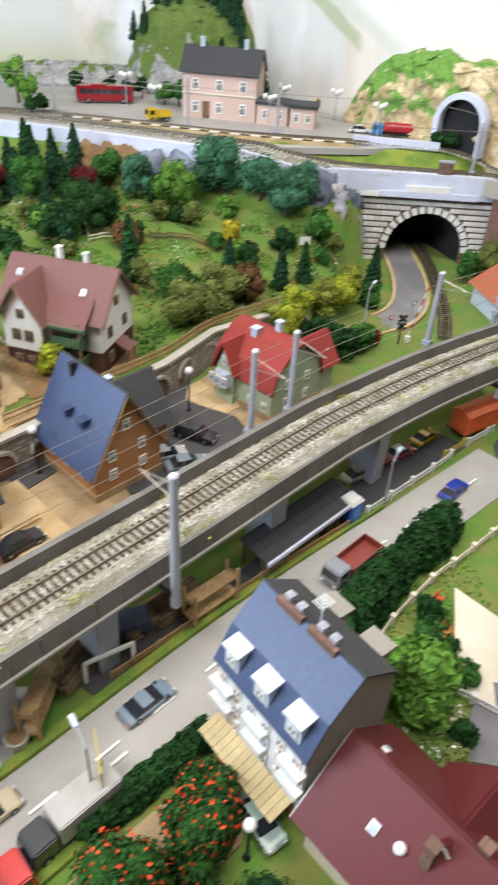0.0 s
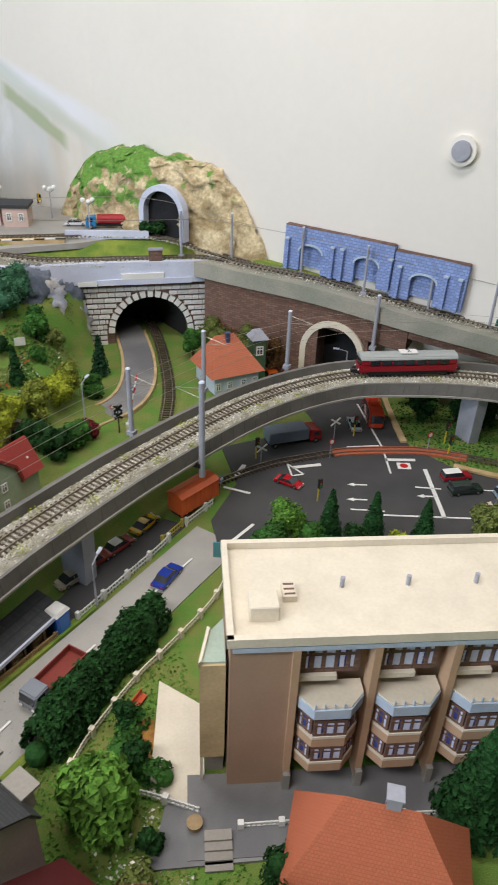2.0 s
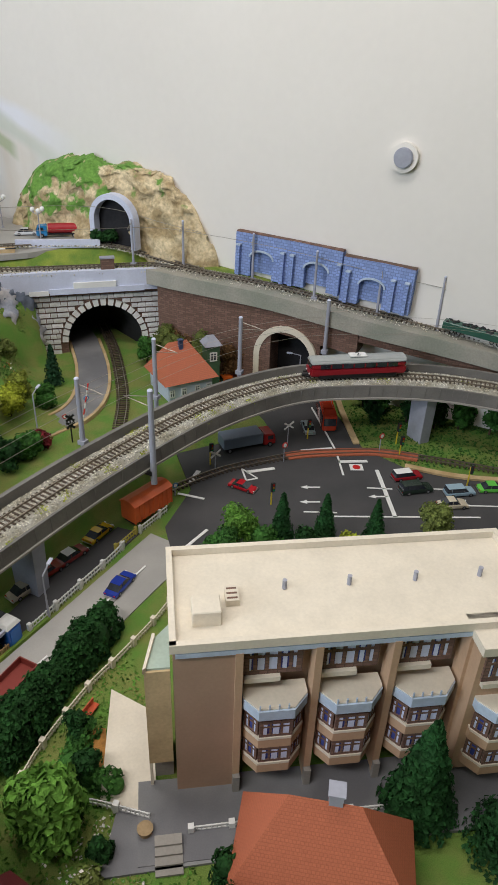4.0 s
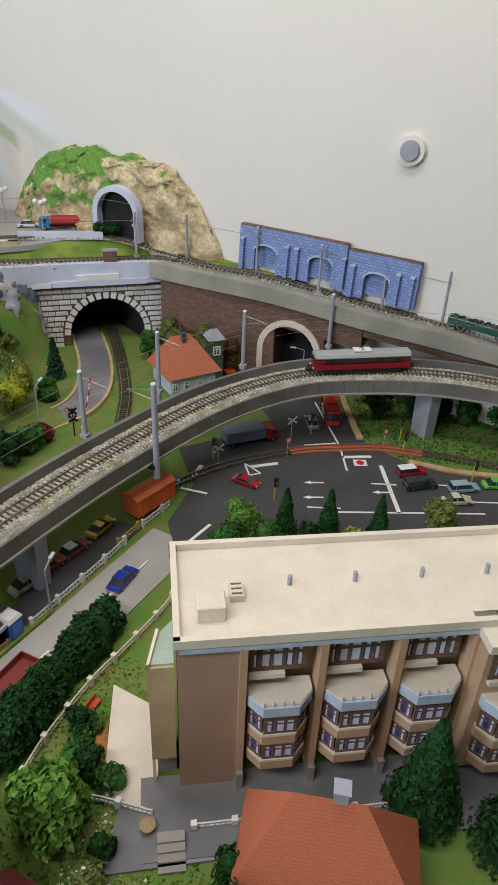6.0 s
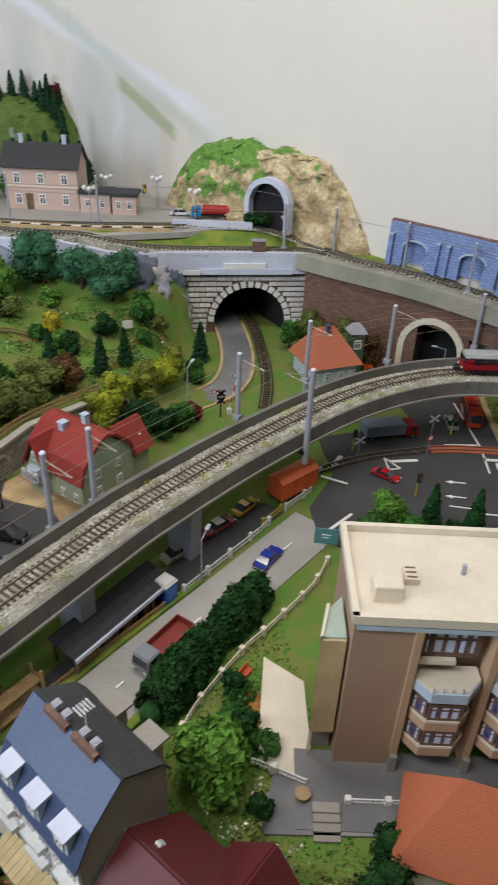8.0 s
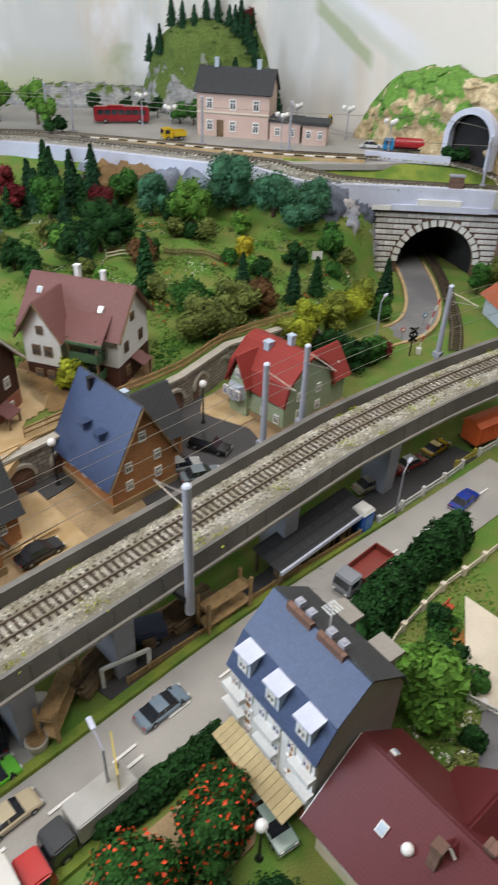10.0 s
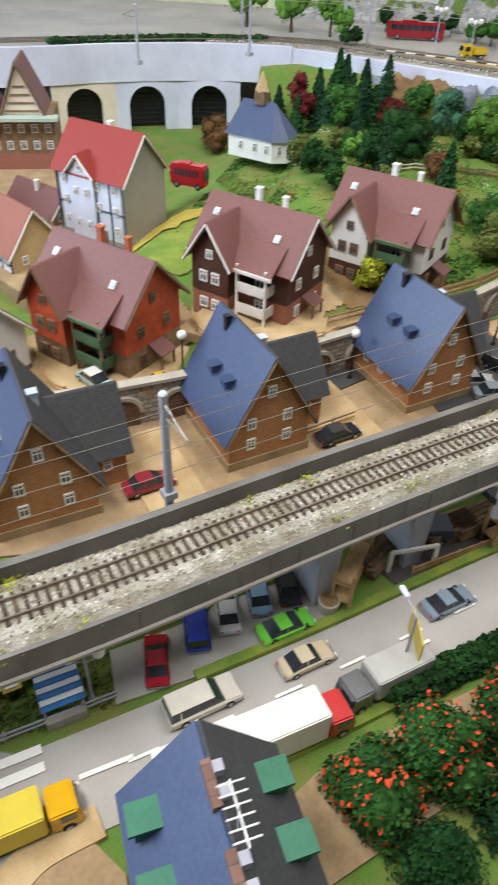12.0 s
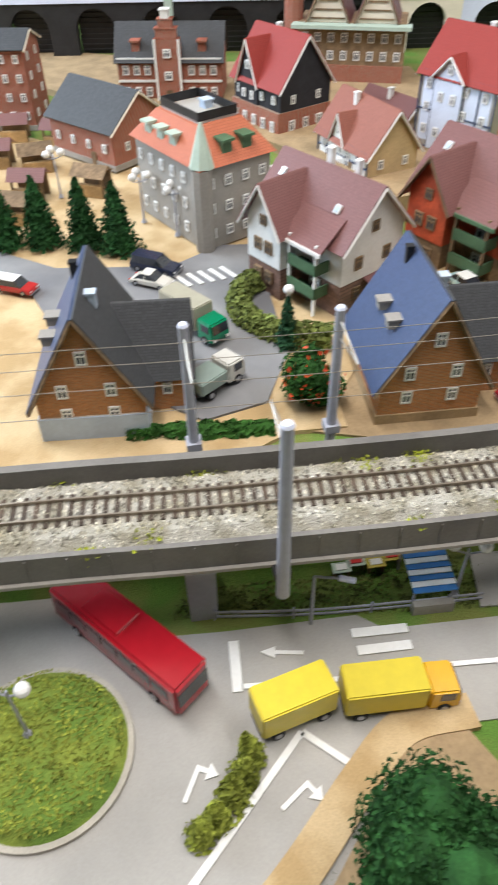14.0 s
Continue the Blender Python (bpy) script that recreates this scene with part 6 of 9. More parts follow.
for a in ((0.775, 0.957, 0.729, 0.822, 0.007), (0.722, 1.005, 0.774, 0.989, 0.008), (0.737, 1.044, 0.709, 0.962, 0.0035), (0.550, 1.028, 0.602, 1.023, 0.008), (0.545, 1.042, 0.560, 1.003, 0.003), (0.560, 1.003, 0.539, 1.004, 0.003), (0.539, 1.004, 0.545, 1.042, 0.003), (0.729, 0.913, 0.769, 0.895, 0.003), (0.790, 0.890, 0.860, 0.862, 0.003), (0.618, 0.865, 0.863, 0.775, 0.0035), (0.594, 0.887, 0.645, 0.866, 0.003), (0.771, 1.215, 0.737, 1.044, 0.0035), (0.674, 1.064, 0.734, 1.052, 0.005), (0.80, 0.835, 0.95, 0.775, 0.003), (0.37, 0.855, 0.43, 0.895, 0.005), (0.415, 1.005, 0.452, 0.975, 0.005), (0.47, 1.06, 0.445, 1.03, 0.008)):
    stripe(*a)
stop = tagged(part("road_marking", boxes(((0, 0, 0), (0.024, 0.020, 0.0008))), M["white"], at=pose(0.744, 0.977, 0.0036, 0, 0, -20)), "white road panel with a red sign painted on it", "road marking", kind="structure")
part("red_disc", tube(bmesh.new(), (0, 0, 0.0004), (0, 0, 0.0008), 0.0075, n=8), paint("sign_red", (0.55, 0.02, 0.02), 0.4), stop)
for i in range(7):
    u = i / 6
    stripe(-0.875 + 0.05 * u, 0.50 + 0.07 * u, -0.845 + 0.05 * u, 0.49 + 0.07 * u, 0.006, 0.0694)
    stripe(-0.80 + 0.06 * u, 0.39 - 0.03 * u, -0.775 + 0.06 * u, 0.405 - 0.03 * u, 0.005, 0.0694)

# traffic island
isl = thing("traffic_island", pose(-0.602, 0.035, 0), "round grassy traffic island with a kerb", "traffic island", kind="structure")
part("kerb", tube(bmesh.new(), (0, 0, 0), (0, 0, 0.006), 0.064, n=48), M["kerb"], isl)
bm = bmesh.new()
bmesh.ops.create_cone(bm, cap_ends=True, segments=48, radius1=0.061, radius2=0.052, depth=0.008, matrix=Matrix.Translation((0, 0, 0.009)))
part("grass_top", bm, M["lawn"], isl)


# ---- retaining wall with arches between lane and gardens ----
def arcade():
    t = thing("garden_wall", pose(0, 0, 0), "grey arched stone retaining wall below the gardens", "retaining wall", kind="structure")
    line = [Vector((x, y - 0.004, 0)) for x, y in RET[1:-1]]
    part("wall", sweep(line, [(-0.004, 0.05), (0.004, 0.05), (0.004, 0.116), (-0.004, 0.116)]), M["stonewall"], t)
    part("coping", sweep(line, [(-0.007, 0.116), (0.006, 0.116), (0.006, 0.120), (-0.007, 0.120)]), M["kerb"], t)
    for p, d in along(smooth([(p.x, p.y, 0) for p in line], 60), 0.062):
        arc = [(0.022 * math.cos(a), 0.020 + 0.022 * math.sin(a)) for a in np.linspace(math.pi, 0, 11)]
        inner = [(q[0] * 0.8, 0.020 + (q[1] - 0.020) * 0.8) for q in arc]
        part("arch", prism(arc + inner[::-1], "y", -0.003, 0.003), M["kerb"], t, at=pose(p.x + d.y * 0.005, p.y - d.x * 0.005, 0.064, 0, 0, math.degrees(math.atan2(d.y, d.x))))
        part("niche", prism([(-0.0176, 0), *inner, (0.0176, 0)], "y", -0.001, 0.001), M["brownstone"], t, at=pose(p.x + d.y * 0.004, p.y - d.x * 0.004, 0.064, 0, 0, math.degrees(math.atan2(d.y, d.x))))


arcade()


def fence(name, pts, h, gap, m, label, post=0.0016, rails=2, z=None, board=0.0012, pales=True):
    """Posts, rails and pales along a line."""
    line = smooth([(x, y, 0) for x, y in pts], max(12, len(pts) * 6))
    def hz(p):
        return land(p.x, p.y) if z is None else z
    t = thing(name, pose(0, 0, 0), label, "fence")
    for i in range(rails):
        zz = h * (0.35 + 0.5 * i / max(1, rails - 1))
        part("rail", sweep([Vector((p.x, p.y, hz(p) + zz)) for p in line], [(-0.0007, -0.0009), (0.0007, -0.0009), (0.0007, 0.0009), (-0.0007, 0.0009)]), M[m], t)
    pale = mesh_of("pale", boxes(((0, 0, h / 2), (board, 0.0012, h))), M[m])
    big = mesh_of("post", boxes(((0, 0, h * 0.58), (post, post, h * 1.16))), M[m])
    for i, (p, d) in enumerate(along(line, gap)):
        q = pose(p.x, p.y, hz(p), 0, 0, math.degrees(math.atan2(d.y, d.x)))
        if i % 8 == 0:
            part("post", big, None, t, at=q)
        elif pales:
            part("pale", pale, None, t, at=q)
    return t


fence("picket_fence", [(-0.155, 0.532), (-0.05, 0.618), (0.0, 0.660), (0.12, 0.75)], 0.013, 0.0036, "wood", "light wooden picket fence along the street verge", board=0.0022)
fence("garden_fence", [(-0.30, 0.80), (-0.20, 0.895), (-0.117, 0.975), (-0.05, 1.068), (0.06, 1.15)], 0.014, 0.004, "wood", "brown picket fence on the garden wall", z=0.120)
fence("terrace_fence", [(-0.475, 0.79), (-0.44, 0.735), (-0.345, 0.715), (-0.285, 0.80)], 0.010, 0.006, "wood", "light wooden terrace railing", z=0.115, pales=False)
fence("terrace_fence", [(-0.63, 0.66), (-0.565, 0.60), (-0.47, 0.62), (-0.44, 0.70)], 0.010, 0.006, "wood", "light wooden terrace railing", z=0.098, pales=False)
fence("white_fence", [(0.147, 0.772), (0.21, 0.823), (0.275, 0.876), (0.30, 0.90)], 0.014, 0.006, "white", "white railing with square posts along the lane", post=0.005, z=0)
fence("yellow_fence", [(0.285, 0.893), (0.325, 0.925)], 0.014, 0.006, "straw", "short yellow railing by the goods wagon", post=0.004, z=0)
fence("white_fence", [(0.33, 0.925), (0.385, 0.965)], 0.014, 0.006, "white", "white railing with square posts beside the rails", post=0.004, z=0)
fence("garden_railing", [(0.115, 0.565), (0.14, 0.597), (0.203, 0.658), (0.249, 0.692), (0.32, 0.750), (0.36, 0.80)], 0.012, 0.0052, "cream", "cream garden railing with square stone posts", post=0.006, z=0)
fence("garden_railing", [(0.165, 0.520), (0.186, 0.508), (0.228, 0.478)], 0.012, 0.005, "white", "white ornate railing at the garden steps", post=0.006, z=0)
fence("garden_railing", [(0.262, 0.452), (0.36, 0.428), (0.45, 0.405)], 0.010, 0.005, "white", "white ornate railing at the forecourt", post=0.006, z=0)
fence("dark_fence", [(-0.16, 1.315), (-0.09, 1.33), (-0.01, 1.335)], 0.012, 0.004, "oldwood", "dark picket fence in the gardens")
fence("light_fence", [(-0.26, 1.28), (-0.21, 1.31), (-0.17, 1.31)], 0.012, 0.006, "cream", "pale wooden field fence", pales=False)
fence("metal_fence", [(-0.565, 0.19), (-0.50, 0.235), (-0.44, 0.283), (-0.39, 0.325)], 0.012, 0.008, "mast", "thin grey fence below the viaduct", z=0, pales=False)
fence("viaduct_fence", [(0.10, 0.90), (0.20, 1.0), (0.30, 1.07)], 0.012, 0.006, "oldwood", "brown timber fence behind the viaduct", z=0.06, pales=False)
fence("terrace_fence", [(-0.335, 0.60), (-0.27, 0.665), (-0.245, 0.69)], 0.012, 0.006, "wood", "light wooden yard railing", z=0.067, pales=False)


# ---- back bridge with arches ----
def bridge():
    t = thing("arched_bridge", pose(0, 0, 0), "pale arched railway bridge behind the town", "bridge", kind="structure")
    line = smooth([(-1.75, 1.05, 0), (-1.34, 1.32, 0), (-1.05, 1.50, 0), (-0.93, 1.59, 0), (-0.78, 1.67, 0), (-0.66, 1.71, 0), (-0.55, 1.725, 0)], 60)
    part("parapet", sweep(line, [(-0.004, UP - 0.068), (0.012, UP - 0.068), (0.012, UP + 0.006), (-0.004, UP + 0.006)]), M["palewall"], t)
    pts = along(line, 0.142)
    for i, (p, d) in enumerate(pts[:-1]):
        q, _ = pts[i + 1]
        n = Vector((-d.y, d.x, 0))
        L = (q - p).length
        r = L * 0.29
        hole = [(-r, 0), *[(r * math.cos(a), 0.058 + r * math.sin(a)) for a in np.linspace(math.pi, 0, 15)], (r, 0)]
        c = (p + q) / 2 + n * 0.01
        rz = math.degrees(math.atan2((q - p).y, (q - p).x))
        # leftmost arch walls are black: the deep shade under the bridge, as colour
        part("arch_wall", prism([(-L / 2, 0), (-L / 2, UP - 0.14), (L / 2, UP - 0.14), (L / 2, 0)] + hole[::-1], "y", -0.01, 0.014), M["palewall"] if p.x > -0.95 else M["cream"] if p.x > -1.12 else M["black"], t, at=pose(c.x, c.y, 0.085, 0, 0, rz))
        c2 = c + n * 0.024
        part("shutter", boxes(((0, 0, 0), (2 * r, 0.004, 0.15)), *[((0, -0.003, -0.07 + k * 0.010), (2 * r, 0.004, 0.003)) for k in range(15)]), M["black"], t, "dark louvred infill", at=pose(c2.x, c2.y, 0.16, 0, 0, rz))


bridge()

# ---- railway equipment ----

def mast(x, y, z, h, arm=None, r=0.0038, rz=0.0, low=0.0, hold=0.0, label="grey round catenary mast beside the viaduct"):
    t = thing("catenary_mast", pose(x, y, z, 0, 0, rz), label, "catenary mast", "catenary masts")
    part("pole", tube(bmesh.new(), (0, 0, -low), (0, 0, h), r * 1.1, r * 0.9, 12), M["mast"], t)
    part("cap", tube(bmesh.new(), (0, 0, h), (0, 0, h + 0.002), r * 1.0, r * 0.7, 12), M["palewall"], t)
    part("bracket", boxes(((0, hold / 2, 0.004 if not hold else -0.010), (0.012, max(0.012, abs(hold)), 0.007))), M["mast"] if not hold else M["black"], t)
    if arm:
        bm = bmesh.new()
        tube(bm, (0, 0, h * 0.93), (0, arm, h * 0.86), 0.0007, n=5)
        tube(bm, (0, 0, h * 0.80), (0, arm, h * 0.86), 0.0006, n=5)
        part("arm", bm, M["wire"], t)
    return t


NEAR = [(-0.503, 0.192), (-0.092, 0.556), (0.358, 0.934), (-0.78, -0.04)]
FAR = [(-0.01, 0.785), (0.042, 0.832), (0.270, 1.022), (-0.385, 0.457), (-0.540, 0.325), (0.417, 1.135), (0.594, 1.187), (0.795, 1.225), (-0.62, 0.249)]
for x, y in NEAR:
    mast(x, y, 0.112, 0.127, 0.045, 0.0045, 44, 0.030, 0.024)
for x, y in FAR:
    mast(x, y, 0.119, 0.112, -0.045, 0.0040, 44, max(0.02, 0.119 - land(x, y)))
w = thing("overhead_wires", pose(0, 0, 0), "thin overhead wires along the viaduct", "wire")
for off, zz in ((0.0, 0.214), (0.010, 0.226), (0.052, 0.228), (0.046, 0.218)):
    part("wire", sweep(VLINE[5:140], [(off - 0.0002, zz - 0.0002), (off + 0.0002, zz - 0.0002), (off + 0.0002, zz + 0.0002), (off - 0.0002, zz + 0.0002)]), M["wire"], w)

U1 = smooth([(-1.4, 1.34, 0), (-1.0, 1.60, 0), (-0.74, 1.745, 0), (-0.5, 1.78, 0), (-0.30, 1.72, 0), (-0.05, 1.622, 0), (0.05, 1.598, -0.002), (0.12, 1.580, -0.014), (0.19, 1.572, -0.025), (0.27, 1.573, -0.031), (0.405, 1.563, -0.0335), (0.53, 1.540, -0.0330), (0.606, 1.456, -0.0300), (0.747, 1.351, -0.0445), (0.886, 1.214, -0.0645), (1.046, 1.074, -0.0865), (1.206, 0.927, -0.113)], 120)
U2 = smooth([(-1.4, 1.38, 0), (-1.0, 1.64, 0), (-0.74, 1.785, 0), (-0.5, 1.82, 0), (-0.28, 1.77, 0), (-0.03, 1.69, 0), (0.2, 1.655, 0), (0.36, 1.640, 0), (0.46, 1.600, -0.004), (0.545, 1.550, -0.024), (0.61, 1.462, -0.0295)], 120)
track("station_track", U1, UP + 0.004, "upper railway track descending along the wall", 260, near=(-0.45, 1.2), ties=0.0095)
track("station_track", U2, UP + 0.004, "upper railway track through the station", 150, near=(-0.6, 0.7), ties=0.0095)
for ln, wide in ((U1, 0.032), (U2, 0.022)):
    stones("ballast_stones", ln[30:], UP + 0.0045, wide, 6000, 0.0014, M["ballast"], "loose pale track ballast", 8)
plat = thing("platform", pose(0, 0, 0), "station platform with black and white edge", "platform", kind="structure")
PL = smooth([(-0.36, 1.755, 0), (-0.20, 1.715, 0), (-0.04, 1.663, 0), (0.10, 1.628, 0), (0.245, 1.612, 0)], 60)
part("slab", sweep(PL, [(0.0, UP), (0.020, UP), (0.020, UP + 0.008), (0.0, UP + 0.008)]), M["sand"], plat)
for i, (p, d) in enumerate(along(PL, 0.022)):
    part("edge_stone", boxes(((0, 0, 0), (0.0205, 0.007, 0.0016))), M["white"] if i % 2 else M["black"], plat, at=pose(p.x - d.y * 0.003, p.y + d.x * 0.003, UP + 0.0088, 0, 0, math.degrees(math.atan2(d.y, d.x))))
for x, y, z, h in ((-0.40, 1.84, UP, 0.10), (-0.099, 1.735, UP, 0.10), (0.092, 1.70, UP, 0.10), (0.485, 1.555, 0.231, 0.10), (0.585, 1.51, 0.231, 0.10), (0.705, 1.405, 0.222, 0.10), (0.795, 1.29, 0.210, 0.10), (0.895, 1.205, 0.195, 0.10), (0.985, 1.125, 0.181, 0.11), (-0.62, 1.62, UP, 0.10), (-0.80, 1.45, UP, 0.10), (-0.46, 1.86, UP, 0.10), (-0.68, 1.78, UP, 0.10)):
    mast(x, y, z, h, 0.03, 0.0026, 150, label="slim grey catenary mast on the upper line")
tagged(part("ballast_bed", sweep([p + Vector((0, 0, UP + 0.0036)) for p in U1 if 0.04 < p.x < 0.42], [(-0.024, -0.028), (-0.016, 0.0), (0.016, 0.0), (0.024, -0.028)]), M["ballast"]), "ballast bank under the descending upper track", "ballast", kind="structure")
cab = thing("relay_cabinet", pose(0.425, 1.541, 0.231, 0, 0, -6), "purple-grey track cabinet on the grass strip", "cabinet")
part("body", boxes(((0, 0, 0.013), (0.028, 0.012, 0.026))), M["brownstone"], cab)
part("lid", boxes(((0, 0, 0.027), (0.031, 0.015, 0.003))), M["mast"], cab)
w = thing("overhead_wires", pose(0, 0, 0), "thin overhead wires above the upper line", "wire")
for ln in (U1, U2):
    part("wire", sweep([p + Vector((0, 0, UP + 0.085)) for p in ln], [(-0.0004, -0.0004), (0.0004, -0.0004), (0.0004, 0.0004), (-0.0004, 0.0004)]), M["wire"], w)

STREET_RAIL = smooth([(0.320, 0.970, 0), (0.345, 0.987, 0), (0.405, 1.018, 0), (0.508, 1.047, 0), (0.60, 1.052, 0), (0.668, 1.050, 0), (0.75, 1.03, 0), (0.813, 1.008, 0), (0.89, 0.955, 0), (0.96, 0.90, 0), (1.08, 0.80, 0)], 90)
track("street_track", STREET_RAIL, 0.0028, "narrow rusty street railway track", 140, gauge=0.012, ties=0.0085)
bed = part("level_crossing", sweep([p + Vector((0, 0, 0.0036)) for p in STREET_RAIL[35:62]], [(-0.012, -0.003), (0.012, -0.003), (0.012, 0.0015), (-0.012, 0.0015)]), M["orangeroof"])
tagged(bed, "orange-brown level crossing panels between the rails", "level crossing", kind="structure")
VR = smooth([(0.355, 1.17, 0), (0.385, 1.27, 0), (0.408, 1.40, 0), (0.425, 1.55, 0), (0.43, 1.72, 0)], 30)
track("valley_track", VR, 0.052, "railway track running into the arched tunnel", 60, ties=0.009)


# ---- railcar ----
def railcar(x, y, rz):
    t = thing("railcar", pose(x, y, DECK + 0.0096, 0, 0, rz) @ Matrix.Diagonal((1.07, 1.08, 1.12, 1)), "dark red railbus with grey roof and white number card", "railcar")
    L, W = 0.172, 0.033
    red, grey = paint("railcar_red", (0.30, 0.012, 0.022), 0.3), paint("railcar_grey", (0.36, 0.38, 0.37), 0.4)
    part("body", bevel(boxes(((0, 0, 0.0135), (L, W, 0.015))), 0.003, 2), red, t)
    part("window_band", bevel(boxes(((0, 0, 0.0235), (L - 0.004, W - 0.0012, 0.010))), 0.003, 2), red, t)
    n = 7
    for k in (-1, 1):
        for i in range(n):
            part("window", boxes(((-L / 2 + 0.016 + (L - 0.032) * (i + 0.5) / n, k * (W / 2 - 0.0006), 0.0236), ((L - 0.032) / n - 0.003, 0.0014, 0.0072))), M["glass"], t)
    for k in (-1, 1):
        part("windscreen", boxes(((k * (L / 2 - 0.002), 0, 0.0236), (0.0014, W - 0.008, 0.0075))), M["glass"], t)
        for s in (-1, 1):
            part("headlight", tube(bmesh.new(), (k * (L / 2 - 0.001), s * 0.010, 0.011), (k * (L / 2 + 0.0012), s * 0.010, 0.011), 0.0016), M["lamp"], t)
            part("buffer", tube(bmesh.new(), (k * (L / 2 - 0.001), s * 0.010, 0.0065), (k * (L / 2 + 0.006), s * 0.010, 0.0065), 0.0014), M["black"], t)
        part("coupling", boxes(((k * (L / 2 + 0.005), 0, 0.005), (0.011, 0.006, 0.004))), M["black"], t)
    prof = [(-W / 2, 0), (-W / 2 + 0.003, 0.0045), (-W / 4, 0.0075), (0, 0.0085), (W / 4, 0.0075), (W / 2 - 0.003, 0.0045), (W / 2, 0)]
    bm = prism(prof, "x", -L / 2 + 0.001, L / 2 - 0.001)
    roof = part("roof", bevel(bm, 0.0015, 2), grey, t, at=pose(0, 0, 0.0275))
    card = part("number_card", boxes(((0, 0, 0.0092), (0.030, 0.017, 0.0014))), M["white"], roof, "white card with a black figure")
    cu = bpy.data.curves.new("figure", "FONT")
    cu.body, cu.size, cu.extrude, cu.align_x, cu.align_y = "2", 0.018, 0.0002, "CENTER", "CENTER"
    cu.materials.append(M["black"])
    f = new("figure", cu)
    f.parent = roof
    f.matrix_local = pose(0, 0, 0.0102)
    for k in (-1, 1):
        part("skirt", boxes(((0, k * (W / 2 - 0.003), 0.005), (L * 0.8, 0.003, 0.006))), M["black"], t)
        for s in (-1, 1):
            part("wheel", tube(bmesh.new(), (k * L * 0.28, s * 0.0075, 0.0045), (k * L * 0.28, s * 0.0095, 0.0045), 0.0045, n=16), M["black"], t)


railcar(0.787, 1.086, -12)


# ---- vehicles ----
def wheels(t, xs, half, r, w=0.004):
    for x in xs:
        for k in (-1, 1):
            wh = part("wheel", tube(bmesh.new(), (x, k * (half - w), r), (x, k * half, r), r, n=14), M["tyre"], t)
            part("hub", tube(bmesh.new(), (x, k * (half - 0.001), r), (x, k * (half + 0.0005), r), r * 0.55, n=10), M["chrome"], wh)


CARS = {
    "sedan": ([(-0.5, 0.10), (-0.5, 0.42), (-0.30, 0.52), (0.22, 0.54), (0.49, 0.40), (0.5, 0.12)], [(-0.36, 0.50), (-0.22, 0.92), (0.06, 0.95), (0.26, 0.52)]),
    "beetle": ([(-0.5, 0.14), (-0.46, 0.45), (-0.25, 0.60), (0.22, 0.62), (0.44, 0.44), (0.5, 0.14)], [(-0.36, 0.54), (-0.18, 1.00), (0.04, 1.02), (0.20, 0.60)]),
    "estate": ([(-0.5, 0.12), (-0.5, 0.55), (0.22, 0.56), (0.49, 0.48), (0.5, 0.12)], [(-0.49, 0.53), (-0.45, 1.05), (0.10, 1.05), (0.26, 0.54)]),
    "sport": ([(-0.5, 0.10), (-0.49, 0.44), (-0.2, 0.48), (0.22, 0.46), (0.48, 0.30), (0.5, 0.10)], [(-0.36, 0.46), (-0.16, 0.80), (0.04, 0.82), (0.26, 0.45)]),
}


def car(x, y, rz, col, cname, z=0.0026, style="sedan", L=0.053, label="", roof=None, group="model cars"):
    """A small model car: body, glazed cabin, roof, bumpers, lights and four wheels. The nose points along +x."""
    W, H = L * 0.40, L * 0.29
    p = paint("car_paint_" + cname, col)
    t = thing("car", pose(x, y, z, 0, 0, rz), label or cname.replace("_", " ") + " model car on the street", "car", group)
    lo, hi = CARS[style]
    part("body", bevel(prism([(a * L, b * H) for a, b in lo], "y", -W / 2, W / 2), L * 0.018, 2), p, t)
    bm = prism([(a * L, b * H) for a, b in hi], "y", -W / 2 * 0.88, W / 2 * 0.88)
    for v in bm.verts:
        if v.co.z > H * 0.7:
            v.co.y *= 0.86
    part("cabin_glass", bm, M["glass"], t, "dark glazed cabin")
    a0, a1 = hi[1][0] * L, hi[2][0] * L
    part("roof", bevel(boxes((((a0 + a1) / 2, 0, hi[2][1] * H), (a1 - a0 + L * 0.03, W * 0.76, L * 0.012))), L * 0.004), roof or p, t)
    for s in (-1, 1):
        part("pillar", tube(bmesh.new(), (a0 + L * 0.10, s * W * 0.405, H * 0.97), (a0 + L * 0.10, s * W * 0.45, H * 0.5), L * 0.008, n=5), p, t)
        part("headlight", boxes(((L * 0.488, s * W * 0.34, H * 0.34), (L * 0.02, W * 0.16, H * 0.10))), M["lamp"], t)
        part("tail_light", boxes(((-L * 0.492, s * W * 0.36, H * 0.36), (L * 0.016, W * 0.14, H * 0.08))), paint("tail_red", (0.5, 0.02, 0.02)), t)
    for k in (-1, 1):
        part("bumper", boxes(((k * L * 0.5, 0, H * 0.16), (L * 0.02, W * 0.95, H * 0.09))), M["chrome"], t)
    wheels(t, (-L * 0.31, L * 0.31), W / 2 + 0.0005, L * 0.062)
    return t


